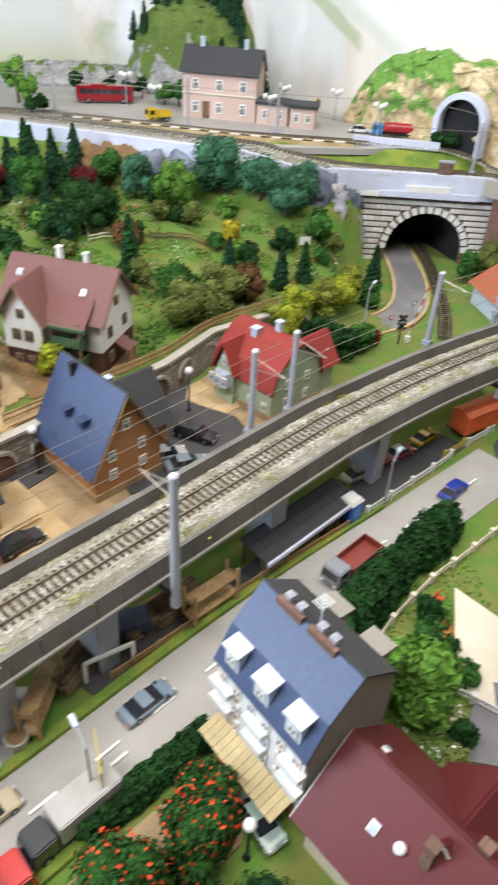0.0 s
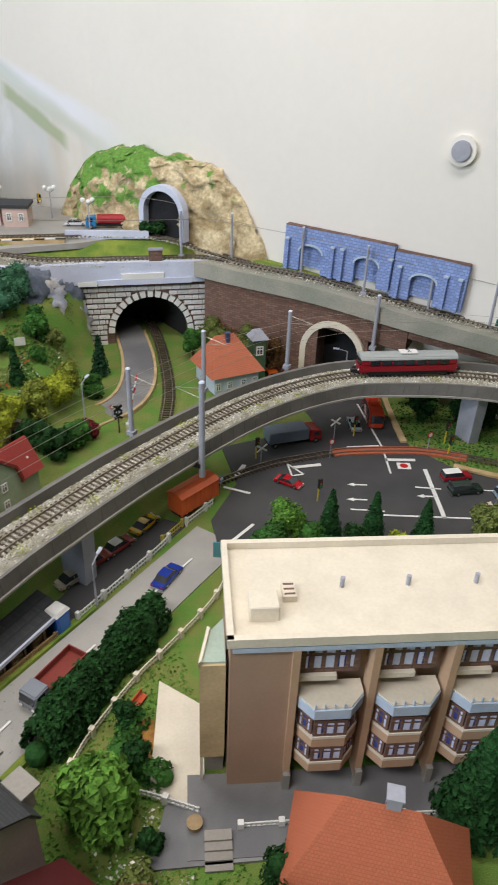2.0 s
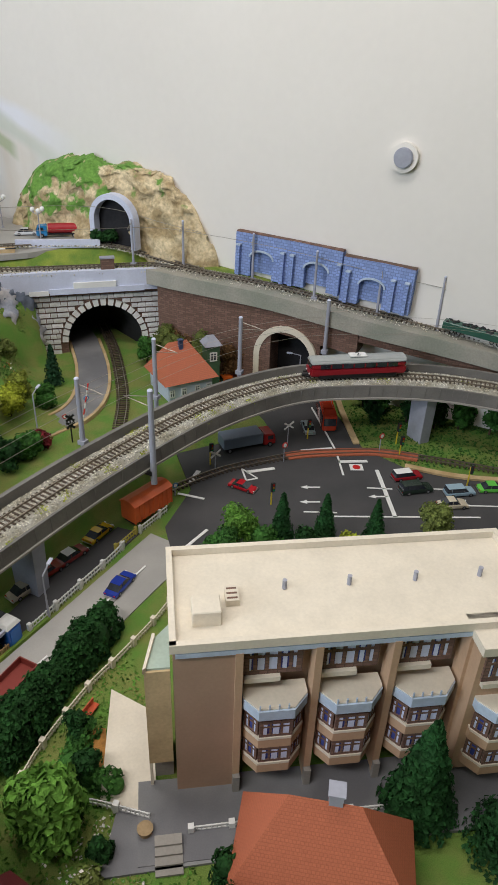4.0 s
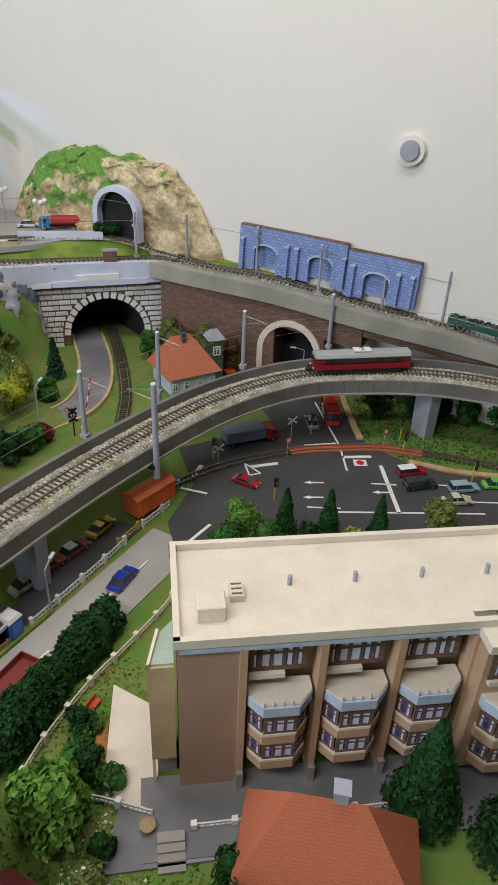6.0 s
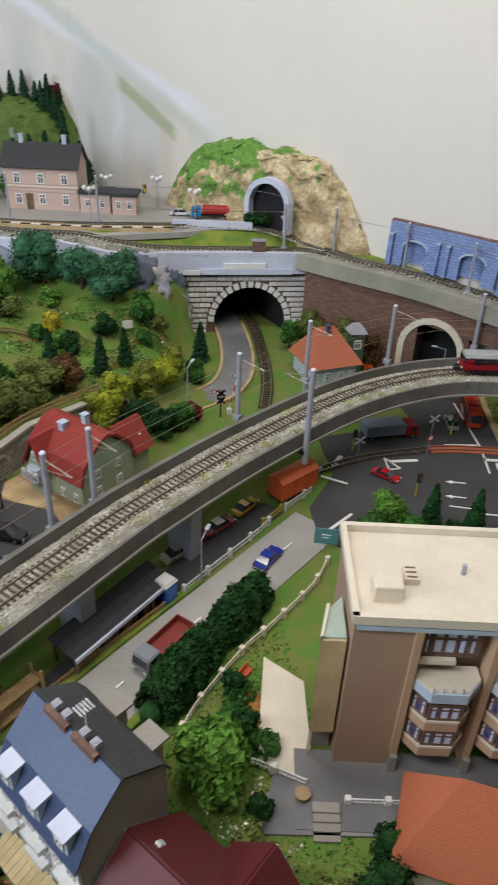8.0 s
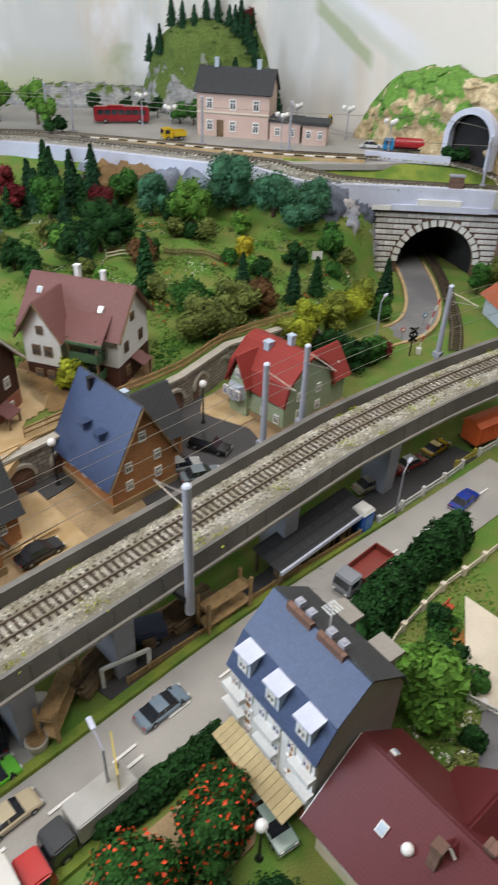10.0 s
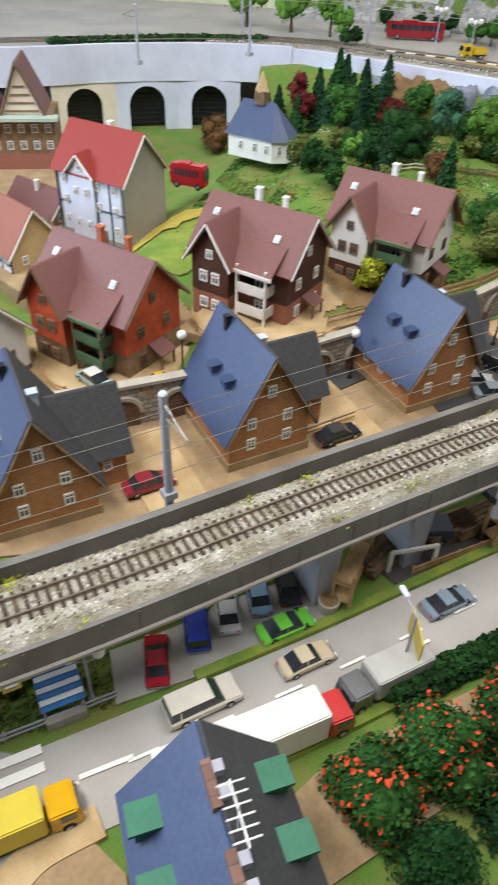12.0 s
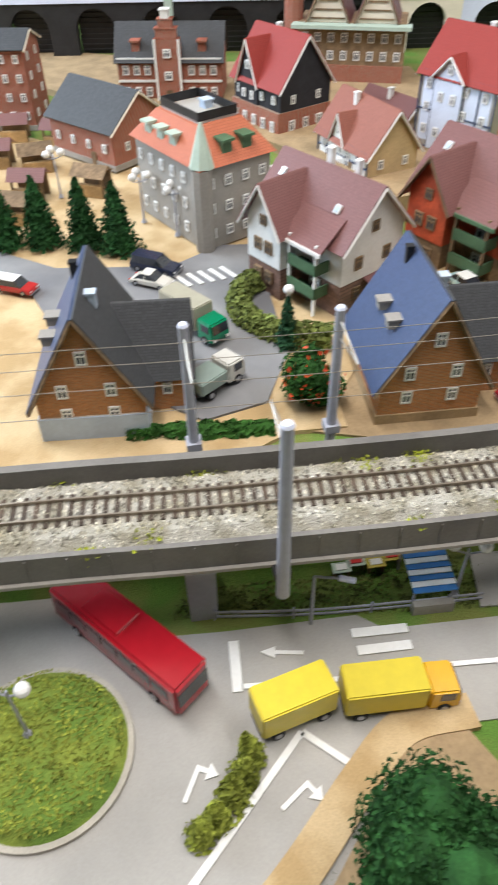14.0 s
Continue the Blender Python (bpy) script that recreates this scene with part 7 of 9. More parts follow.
def truck(x, y, rz, cab, cabn, load, loadn, L=0.09, z=0.0026, h=0.030, label="", kind="box", cablen=0.024, name="truck", w=0.027):
    """Lorry with cab, frame and a load: box, flat bed or tanker."""
    t = thing(name, pose(x, y, z, 0, 0, rz), label, "truck", "model trucks")
    c, l = paint("truck_paint_" + cabn, cab), paint("truck_load_" + loadn, load, 0.5)
    part("chassis", boxes(((0, 0, 0.007), (L, w * 0.6, 0.003))), M["black"], t)
    if cablen:
        cx = L / 2 - cablen / 2
        cb = part("cab", bevel(prism([(-cablen / 2, 0.004), (cablen / 2, 0.004), (cablen / 2, 0.013), (cablen / 2 - 0.003, 0.026), (-cablen / 2, 0.027)], "y", -w / 2 * 0.95, w / 2 * 0.95), 0.0015, 2), c, t, at=pose(cx, 0, 0))
        part("windscreen", boxes(((0, 0, 0), (0.0012, w * 0.78, 0.009))), M["glass"], cb, at=pose(cablen / 2 - 0.0012, 0, 0.0192, 0, -13, 0))
        for k in (-1, 1):
            part("side_window", boxes(((0.001, k * w * 0.472, 0.0195), (cablen * 0.45, 0.0012, 0.008))), M["glass"], cb)
            part("headlight", boxes(((cablen / 2, k * w * 0.33, 0.0075), (0.0012, 0.004, 0.003))), M["lamp"], cb)
    bl = L - cablen - 0.002
    bx = -L / 2 + bl / 2
    if kind == "bed":
        part("load_bed", boxes(((bx, 0, 0.010), (bl, w, 0.002)), ((bx, w / 2, 0.015), (bl, 0.0015, 0.010)), ((bx, -w / 2, 0.015), (bl, 0.0015, 0.010)), ((-L / 2, 0, 0.015), (0.0015, w, 0.010)), ((-L / 2 + bl, 0, 0.015), (0.0015, w, 0.010))), l, t)
    elif kind == "tank":
        part("tank", bevel(tube(bmesh.new(), (bx - bl / 2, 0, 0.019), (bx + bl / 2, 0, 0.019), 0.011, n=16), 0.001), l, t)
    else:
        part("box", bevel(boxes(((bx, 0, 0.009 + h / 2), (bl, w, h))), 0.0012, 2), l, t)
    wheels(t, (-L / 2 + 0.012, L / 2 - 0.012) if L < 0.11 else (-L / 2 + 0.012, -L / 2 + 0.026, L / 2 - 0.012), w / 2, 0.005)
    return t


def bus(x, y, rz, col, cname, z, L=0.125, label="", W=0.028, H=0.034):
    t = thing("bus", pose(x, y, z, 0, 0, rz), label, "bus")
    p = paint("bus_paint_" + cname, col, 0.2)
    part("body", bevel(boxes(((0, 0, 0.004 + H / 2), (L, W, H))), 0.0025, 2), p, t)
    for k in (-1, 1):
        for i in range(7):
            part("window", boxes(((-L / 2 + 0.008 + (L - 0.016) * (i + 0.5) / 7, k * W / 2, 0.026), ((L - 0.016) / 7 - 0.002, 0.001, 0.011))), M["glass"], t)
        part("windscreen", boxes(((k * L / 2, 0, 0.024), (0.001, W * 0.86, 0.016))), M["glass"], t)
    part("roof_unit", bevel(boxes(((-L * 0.1, 0, 0.004 + H + 0.001), (L * 0.28, W * 0.7, 0.003))), 0.001), p, t)
    wheels(t, (-L * 0.30, L * 0.32), W / 2 + 0.0004, 0.0056)
    return t


RZ = 42
car(-0.119, 0.503, RZ, (0.20, 0.27, 0.34), "grey_blue", style="sport", L=0.056, label="grey-blue coupe driving on the pale street")
car(0.274, 0.815, 44, (0.015, 0.04, 0.30), "deep_blue", style="sedan", label="deep blue model car at the street's end")
car(0.268, 0.940, 40, (0.62, 0.40, 0.01), "yellow", style="sport", label="yellow sports car parked behind the white railing")
car(0.150, 0.850, 30, (0.52, 0.47, 0.36), "cream", style="beetle", label="cream rounded car parked under the viaduct")
car(0.182, 0.876, 30, (0.26, 0.03, 0.02), "maroon", style="beetle", label="maroon rounded car parked under the viaduct")
car(0.220, 0.900, 32, (0.28, 0.05, 0.05), "red_white", style="sedan", label="red car with green and white roof parked under the viaduct", roof=M["white"])
car(-0.369, 0.365, 113, (0.36, 0.015, 0.03), "red", style="sedan", label="red car parked in the lot under the viaduct")
car(-0.347, 0.410, 114, (0.02, 0.05, 0.42), "blue", style="estate", L=0.058, label="bright blue car parked in the lot")
car(-0.324, 0.434, 114, (0.62, 0.63, 0.66), "white", style="sedan", label="white car parked in the lot under the viaduct")
car(-0.301, 0.462, 116, (0.25, 0.42, 0.62), "light_blue", style="sedan", label="light blue car parked in the lot")
car(-0.276, 0.480, 116, (0.02, 0.022, 0.028), "black", style="sedan", label="black car parked in the lot under the viaduct")
car(-0.266, 0.432, RZ, (0.17, 0.62, 0.06), "lime_green", style="sport", L=0.056, label="lime green sports car at the kerb")
car(-0.240, 0.402, RZ, (0.58, 0.50, 0.35), "beige", style="beetle", label="beige rounded car driving on the street")
car(-0.318, 0.338, RZ, (0.62, 0.59, 0.52), "off_white", style="estate", L=0.066, label="off-white van driving on the street")
car(-0.019, 0.392, -60, (0.30, 0.42, 0.38), "pale_green", style="sedan", label="pale green car parked behind the town house")
car(0.525, 0.985, -50, (0.45, 0.012, 0.02), "bright_red", style="sport", L=0.05, label="bright red sports car at the level crossing")
car(0.813, 0.918, -8, (0.32, 0.012, 0.02), "wine_red", style="estate", label="wine red car with white roof at the crossing", roof=M["white"])
car(0.805, 0.878, -8, (0.02, 0.035, 0.025), "dark_green", style="estate", L=0.058, label="very dark green estate car at the crossing")
car(0.872, 0.845, -12, (0.30, 0.42, 0.50), "sky_blue", style="estate", label="pale blue off-road car at the crossing")
car(0.838, 0.818, -14, (0.58, 0.52, 0.40), "ivory", style="beetle", label="ivory rounded car at the crossing")
car(0.935, 0.835, -18, (0.14, 0.55, 0.08), "green", style="sedan", label="green car at the crossing")
car(0.723, 1.135, 75, (0.30, 0.38, 0.40), "steel_blue", style="sedan", label="steel blue car waiting under the viaduct")
car(-0.075, 0.850, -25, (0.012, 0.012, 0.014), "glossy_black", z=0.068, style="estate", label="glossy black car by the green house", L=0.056)
car(-0.112, 0.806, 20, (0.35, 0.36, 0.36), "silver", z=0.068, style="sedan", label="silver car in the lane behind the viaduct")
car(-0.086, 0.788, 20, (0.16, 0.20, 0.23), "slate_blue", z=0.068, style="sedan", label="slate blue car in the lane behind the viaduct")
car(-0.888, 0.522, 10, (0.02, 0.025, 0.05), "navy", z=0.070, style="estate", L=0.062, label="dark navy car in the town street")
car(-0.870, 0.492, 10, (0.62, 0.60, 0.54), "pale_cream", z=0.070, style="beetle", label="pale cream car in the town street")
car(-0.806, 0.672, 60, (0.50, 0.02, 0.03), "scarlet", z=0.070, style="estate", label="scarlet van in front of the grey house")
car(-1.00, 0.395, 15, (0.45, 0.03, 0.03), "red_and_white", z=0.070, style="estate", label="red car with white roof in the town street", roof=M["white"])
car(-0.536, 0.628, -30, (0.42, 0.58, 0.58), "turquoise", z=0.099, style="sedan", label="pale turquoise car on the chalet terrace", roof=M["white"])
car(-0.464, 0.650, 40, (0.70, 0.46, 0.01), "lemon", z=0.099, style="beetle", L=0.042, label="small yellow car on the chalet terrace")
car(-0.430, 0.515, 42, (0.24, 0.02, 0.03), "dark_red", z=0.068, style="sedan", label="dark red car in the sandy yard")
car(-0.258, 0.650, 42, (0.015, 0.015, 0.017), "shiny_black", z=0.068, style="sedan", label="black car in the sandy yard")
car(0.286, 1.758, -10, (0.66, 0.67, 0.68), "plain_white", z=UP + 0.001, style="sedan", label="white car at the station yard")
truck(-0.166, 1.79, -160, (0.60, 0.42, 0.02), "signal_yellow", (0.60, 0.42, 0.02), "signal_yellow", 0.055, UP + 0.001, 0.012, "small yellow pickup in the station yard", "bed")
truck(0.228, 2.02, -80, (0.60, 0.42, 0.02), "signal_yellow", (0.60, 0.42, 0.02), "signal_yellow", 0.055, UP + 0.001, 0.022, "yellow van behind the station")
truck(0.352, 1.722, 170, (0.03, 0.22, 0.48), "bright_blue", (0.40, 0.012, 0.02), "tank_red", 0.095, UP + 0.001, 0.02, "blue lorry with red tank near the tunnel", "tank")
truck(0.108, 0.676, 222, (0.24, 0.26, 0.30), "cab_grey", (0.22, 0.035, 0.025), "rust_red", 0.085, kind="bed", label="grey lorry with rust-red tipper bed on the street")
truck(-0.262, 0.308, 39, (0.50, 0.02, 0.02), "red_cab", (0.72, 0.71, 0.68), "white_box", 0.165, h=0.036, label="red lorry with long white box trailer on the street", w=0.030)
truck(-0.172, 0.395, 222, (0.06, 0.065, 0.07), "dark_cab", (0.45, 0.45, 0.44), "grey_tarp", 0.085, h=0.026, label="dark lorry with grey tarpaulin on the street")
truck(-0.412, 0.207, 40, (0.68, 0.38, 0.0), "orange_yellow", (0.62, 0.50, 0.02), "yellow_tarp", 0.085, h=0.026, label="yellow lorry with yellow tarpaulin at the junction")
truck(-0.470, 0.156, 56, (0.68, 0.38, 0.0), "orange_yellow", (0.68, 0.55, 0.02), "yellow_box", 0.060, h=0.028, cablen=0, name="trailer", label="yellow box trailer behind the lorry")
truck(-0.768, 0.442, -12, (0.0, 0.20, 0.09), "emerald", (0.36, 0.34, 0.26), "khaki_tarp", 0.085, 0.070, h=0.028, label="emerald lorry with khaki tarpaulin in the town street")
truck(-0.690, 0.372, 80, (0.60, 0.60, 0.56), "pale", (0.25, 0.32, 0.29), "grey_green", 0.06, 0.070, h=0.014, label="pale truck with grey-green body in the town street")
truck(0.584, 1.115, 0, (0.40, 0.02, 0.02), "dull_red", (0.16, 0.20, 0.26), "blue_grey_tarp", 0.105, h=0.022, label="red lorry with blue-grey tarpaulin under the viaduct", w=0.036)
truck(-0.150, 0.585, 200, (0.03, 0.06, 0.16), "dark_blue", (0.05, 0.07, 0.13), "dark_load", 0.06, h=0.014, label="dark blue pickup in the timber yard")
truck(0.66, 1.36, 180, (0.62, 0.12, 0.02), "orange", (0.60, 0.08, 0.02), "orange_body", 0.08, 0.006, 0.018, "orange crane truck beside the signal hut", "bed")
bus(-0.303, 1.975, 6, (0.27, 0.010, 0.018), "coach_red", UP + 0.001, 0.135, "red single-deck bus in the station yard")
bus(-0.604, 0.130, -6, (0.40, 0.01, 0.02), "city_red", 0.0026, 0.140, "red city bus turning at the traffic island", W=0.034, H=0.036)
bus(0.775, 1.16, 70, (0.50, 0.05, 0.02), "orange_red", 0.0026, 0.115, "orange-red bus under the viaduct")
b = bus(-0.592, 1.135, -8, (0.42, 0.01, 0.02), "double_red", 0.150, 0.062, "red double-deck bus on the hillside", W=0.022, H=0.034)


def wagon():
    t = thing("goods_wagon", pose(0.352, 0.965, 0.006, 0, 0, 30), "orange-red covered goods wagon on the street track", "wagon")
    o = paint("wagon_orange", (0.72, 0.13, 0.03), 0.55)
    part("body", bevel(boxes(((0, 0, 0.024), (0.082, 0.032, 0.032))), 0.001), o, t)
    part("roof", prism([(-0.018, 0), (-0.009, 0.005), (0, 0.0065), (0.009, 0.005), (0.018, 0)], "x", -0.042, 0.042), o, t, at=pose(0, 0, 0.040))
    for i in range(9):
        part("rib", boxes(((-0.04 + i * 0.010, -0.0165, 0.024), (0.0016, 0.0014, 0.032))), o, t)
    part("frame", boxes(((0, 0, 0.006), (0.078, 0.02, 0.004))), M["black"], t)
    wheels(t, (-0.025, 0.025), 0.011, 0.0045, 0.002)


wagon()


# ---- lamps, signs and street furniture ----
def street_lamp(x, y, z, h, globes=1, label="black street lamp with white globe", m="black"):
    t = thing("street_lamp", pose(x, y, z), label, "street lamp", "street lamps")
    part("post", tube(bmesh.new(), (0, 0, 0), (0, 0, h), 0.0015, 0.001), M[m], t)
    part("foot", tube(bmesh.new(), (0, 0, 0), (0, 0, 0.005), 0.004, 0.002), M[m], t)
    for i in range(globes):
        a = 2 * math.pi * i / max(1, globes) + 0.5
        dx, dy = (0.012 * math.cos(a), 0.012 * math.sin(a)) if globes > 1 else (0, 0)
        if globes > 1:
            part("arm", tube(bmesh.new(), (0, 0, h * 0.9), (dx, dy, h * 0.97), 0.0008, n=5), M[m], t)
        part("globe", ball(bmesh.new(), (dx, dy, h + 0.004), 0.0055, 2), M["lamp"], t)


def arm_lamp(x, y, z, h, rz, label="grey curved street lamp"):
    t = thing("street_lamp", pose(x, y, z, 0, 0, rz), label, "street lamp", "curved street lamps")
    part("post", tube(bmesh.new(), (0, 0, 0), (0, 0, h), 0.0016, 0.0011), M["mast"], t)
    part("arm", tube(bmesh.new(), (0, 0, h), (0.020, 0, h + 0.004), 0.001, n=6), M["mast"], t)
    part("head", bevel(boxes(((0.024, 0, h + 0.004), (0.013, 0.005, 0.003))), 0.0008), M["palewall"], t)


for x, y, z in ((-0.085, 0.914, 0.066), (-0.262, 0.775, 0.066), (-0.197, 0.872, 0.066), (-0.672, 0.478, 0.066), (0.11, 0.99, 0.06), (-0.44, 0.655, 0.10)):
    street_lamp(x, y, z, 0.060)
for x, y in ((-0.172, 1.79), (0.077, 1.735), (0.309, 1.69), (0.12, 1.86), (0.24, 1.84), (-0.25, 1.95)):
    street_lamp(x, y, UP, 0.065, 3, "grey station lamp with a cluster of white globes", "mast")
for x, y, z in ((-0.616, 0.037, 0.012), (-0.410, 0.318, 0.0), (-0.925, 0.612, 0.068), (-0.99, 0.62, 0.068), (-0.84, 0.72, 0.068), (-1.15, 0.62, 0.068)):
    street_lamp(x, y, z, 0.062, 3 if z > 0.02 else 2, "silver street lamp with white globes", "mast")
street_lamp(-0.031, 0.366, 0, 0.050)
arm_lamp(0.173, 0.788, 0, 0.075, 60)
arm_lamp(-0.157, 0.413, 0, 0.085, 120)
arm_lamp(-0.497, 0.228, 0, 0.065, 20)
arm_lamp(0.78, 1.30, 0.0, 0.085, 150)
arm_lamp(0.215, 1.19, 0.058, 0.075, 60)


def sign(x, y, z, h, rz, shape, m, label, w=0.012, pole="mast"):
    t = thing("traffic_sign", pose(x, y, z, 0, 0, rz), label, "traffic sign", "traffic signs")
    part("post", tube(bmesh.new(), (0, 0, 0), (0, 0, h), 0.0009, n=6), M[pole], t)
    if shape == "round":
        part("plate", tube(bmesh.new(), (0, -0.0012, h), (0, -0.0022, h), w / 2, n=20), M[m], t)
        part("ring", tube(bmesh.new(), (0, -0.0022, h), (0, -0.0027, h), w / 3.2, n=20), M["white"], t)
    elif shape == "cross":
        for a in (-35, 35):
            part("cross_bar", boxes(((0, 0, 0), (w * 1.5, 0.001, 0.003))), M[m], t, at=pose(0, -0.0015, h, 0, a, 0))
    else:
        part("plate", boxes(((0, -0.0015, h), (w, 0.0012, w * 0.8))), M[m], t)
    return t


M["signred"] = paint("sign_red", (0.55, 0.02, 0.02), 0.4)
M["signblue"] = paint("sign_blue", (0.05, 0.20, 0.45), 0.4)
M["signteal"] = paint("sign_teal", (0.10, 0.30, 0.36), 0.4)
M["signyellow"] = paint("sign_yellow", (0.65, 0.50, 0.03), 0.4)
sign(0.627, 1.040, 0, 0.038, 10, "round", "signred", "red round sign with white centre at the level crossing")
sign(0.813, 1.012, 0, 0.038, 10, "round", "signred", "red round sign with white centre at the level crossing")
sign(0.500, 1.056, 0, 0.036, 5, "cross", "white", "white warning cross beside the level crossing", 0.016)
sign(0.655, 1.085, 0, 0.050, 5, "cross", "white", "white warning cross beside the level crossing", 0.016)
sign(0.36, 0.820, 0, 0.030, -20, "plate", "signteal", "large teal direction board beside the street", 0.034)
sign(0.125, 1.372, 0.128, 0.020, 5, "plate", "white", "small white board in the garden meadow", 0.020, "oldwood")
sign(-0.150, 0.425, 0, 0.045, -75, "plate", "signyellow", "yellow billboard beside the hedge", 0.040)
sign(0.31, 1.235, 0.05, 0.040, 10, "round", "signblue", "blue round sign beside the valley road", 0.010)
sign(0.265, 1.205, 0.05, 0.025, 10, "round", "signred", "red round sign beside the valley road", 0.009)
sign(0.41, 1.005, 0, 0.022, 10, "round", "signblue", "blue round sign beside the street track", 0.010)


def bars(t, z0, y):
    """Illegible writing as plain bars."""
    for i, w in enumerate((0.014, 0.010)):
        part("writing_bar", boxes(((0, y, z0 - i * 0.005), (w, 0.0006, 0.0018))), M["white"], t)


bars(bpy.data.objects["traffic_sign.004"], 0.033, -0.0024)


def traffic_light(x, y, rz, h=0.042):
    t = thing("traffic_light", pose(x, y, 0, 0, 0, rz), "yellow post with black traffic light", "traffic light", "traffic lights")
    part("post", tube(bmesh.new(), (0, 0, 0), (0, 0, h), 0.0013, n=6), M["signyellow"], t)
    hd = part("head", bevel(boxes(((0, -0.003, h - 0.003), (0.007, 0.005, 0.018))), 0.0006), M["black"], t)
    for i, c in enumerate(((0.4, 0.02, 0.01), (0.35, 0.20, 0.02), (0.02, 0.25, 0.10))):
        part("lens", tube(bmesh.new(), (0, -0.0055, h + 0.002 - i * 0.005), (0, -0.0062, h + 0.002 - i * 0.005), 0.0018, n=10), paint("lens_%d" % i, c), hd)


for a in ((0.497, 1.075, 20), (0.705, 1.10, 0), (0.552, 0.925, 10), (0.840, 0.985, 0), (0.862, 1.03, 0), (0.90, 0.86, 40), (0.90, 0.74, 0)):
    traffic_light(*a)


def crossing_signal(x, y, z):
    t = thing("crossing_signal", pose(x, y, z), "black railway crossing signal with crossed boards", "signal")
    part("post", tube(bmesh.new(), (0, 0, 0), (0, 0, 0.055), 0.0014, n=6), M["black"], t)
    for zz in (0.05, 0.036):
        for a in (-40, 40):
            part("cross_bar", boxes(((0, 0, 0), (0.018, 0.002, 0.004))), M["black"], t, at=pose(0, -0.002, zz, 0, a, 0))
    b = thing("barrier_boom", pose(x + 0.018, y + 0.01, z), "raised red and white level crossing barrier", "barrier")
    part("stand", boxes(((0, 0, 0.006), (0.008, 0.008, 0.012))), M["white"], b)
    for i in range(8):
        part("boom_section", tube(bmesh.new(), (0.0025 * i, 0, 0.012 + i * 0.0115), (0.0025 * (i + 1), 0, 0.012 + (i + 1) * 0.0115), 0.0013, n=6), M["signred"] if i % 2 else M["white"], b)


crossing_signal(0.268, 1.150, 0.05)


def toilet_cabin(x, y):
    t = thing("portable_toilet", pose(x, y, 0, 0, 0, 40), "blue portable toilet cabin with white roof", "portable toilet")
    part("body", bevel(boxes(((0, 0, 0.016), (0.022, 0.022, 0.032))), 0.001), paint("cabin_blue", (0.01, 0.11, 0.50), 0.4), t)
    part("roof", bevel(box(bmesh.new(), (0, 0, 0.0345), (0.025, 0.025, 0.006), 0, 0.7), 0.001), M["white"], t)
    part("door", boxes(((0, -0.0115, 0.015), (0.015, 0.001, 0.026))), paint("cabin_door", (0.02, 0.16, 0.56), 0.4), t)


toilet_cabin(0.122, 0.766)


def platform_roof():
    """Long dark shelter beside the viaduct with pallets under it."""
    t = thing("yard_shelter", pose(0.055, 0.728, 0, 0, 0, 42), "long low shelter with dark roof and pale edge", "shelter")
    slab_roof(t, (-0.085, -0.022, 0.030), (0.085, -0.022, 0.030), (0.085, 0.024, 0.038), (-0.085, 0.024, 0.038), 0.002, M["darkroof"], "roof")
    part("roof_edge", boxes(((0, -0.023, 0.031), (0.17, 0.003, 0.005))), M["palewall"], t)
    for i in range(6):
        for k in (-0.018, 0.02):
            part("post", boxes(((-0.08 + i * 0.032, k, 0.015), (0.003, 0.003, 0.03))), M["oldwood"], t)
    for i in range(4):
        p = thing("pallet_stack", pose(0.055, 0.728, 0, 0, 0, 42) @ pose(-0.06 + i * 0.034, -0.008, 0.0), "stack of brown wooden pallets under the shelter", "pallets", "pallet stacks")
        for j in range(5 + i % 2):
            part("pallet", boxes(((0, 0, 0.0024 + j * 0.0036), (0.022, 0.018, 0.0022))), M["oldwood"], p)


platform_roof()


def scaffold(x, y, rz):
    t = thing("scaffold", pose(x, y, 0, 0, 0, rz), "light wooden scaffold frame with plank shelves", "scaffold")
    for u in (-0.030, 0.030):
        for v in (-0.009, 0.009):
            part("post", boxes(((u, v, 0.026), (0.003, 0.003, 0.052))), M["wood"], t)
        part("cross_beam", boxes(((u, 0, 0.040), (0.002, 0.02, 0.002))), M["wood"], t)
    for zz in (0.014, 0.038):
        part("plank", boxes(((0, 0, zz), (0.064, 0.016, 0.002))), M["wood"], t)


scaffold(-0.057, 0.618, 40)
scaffold(-0.215, 0.500, 80)


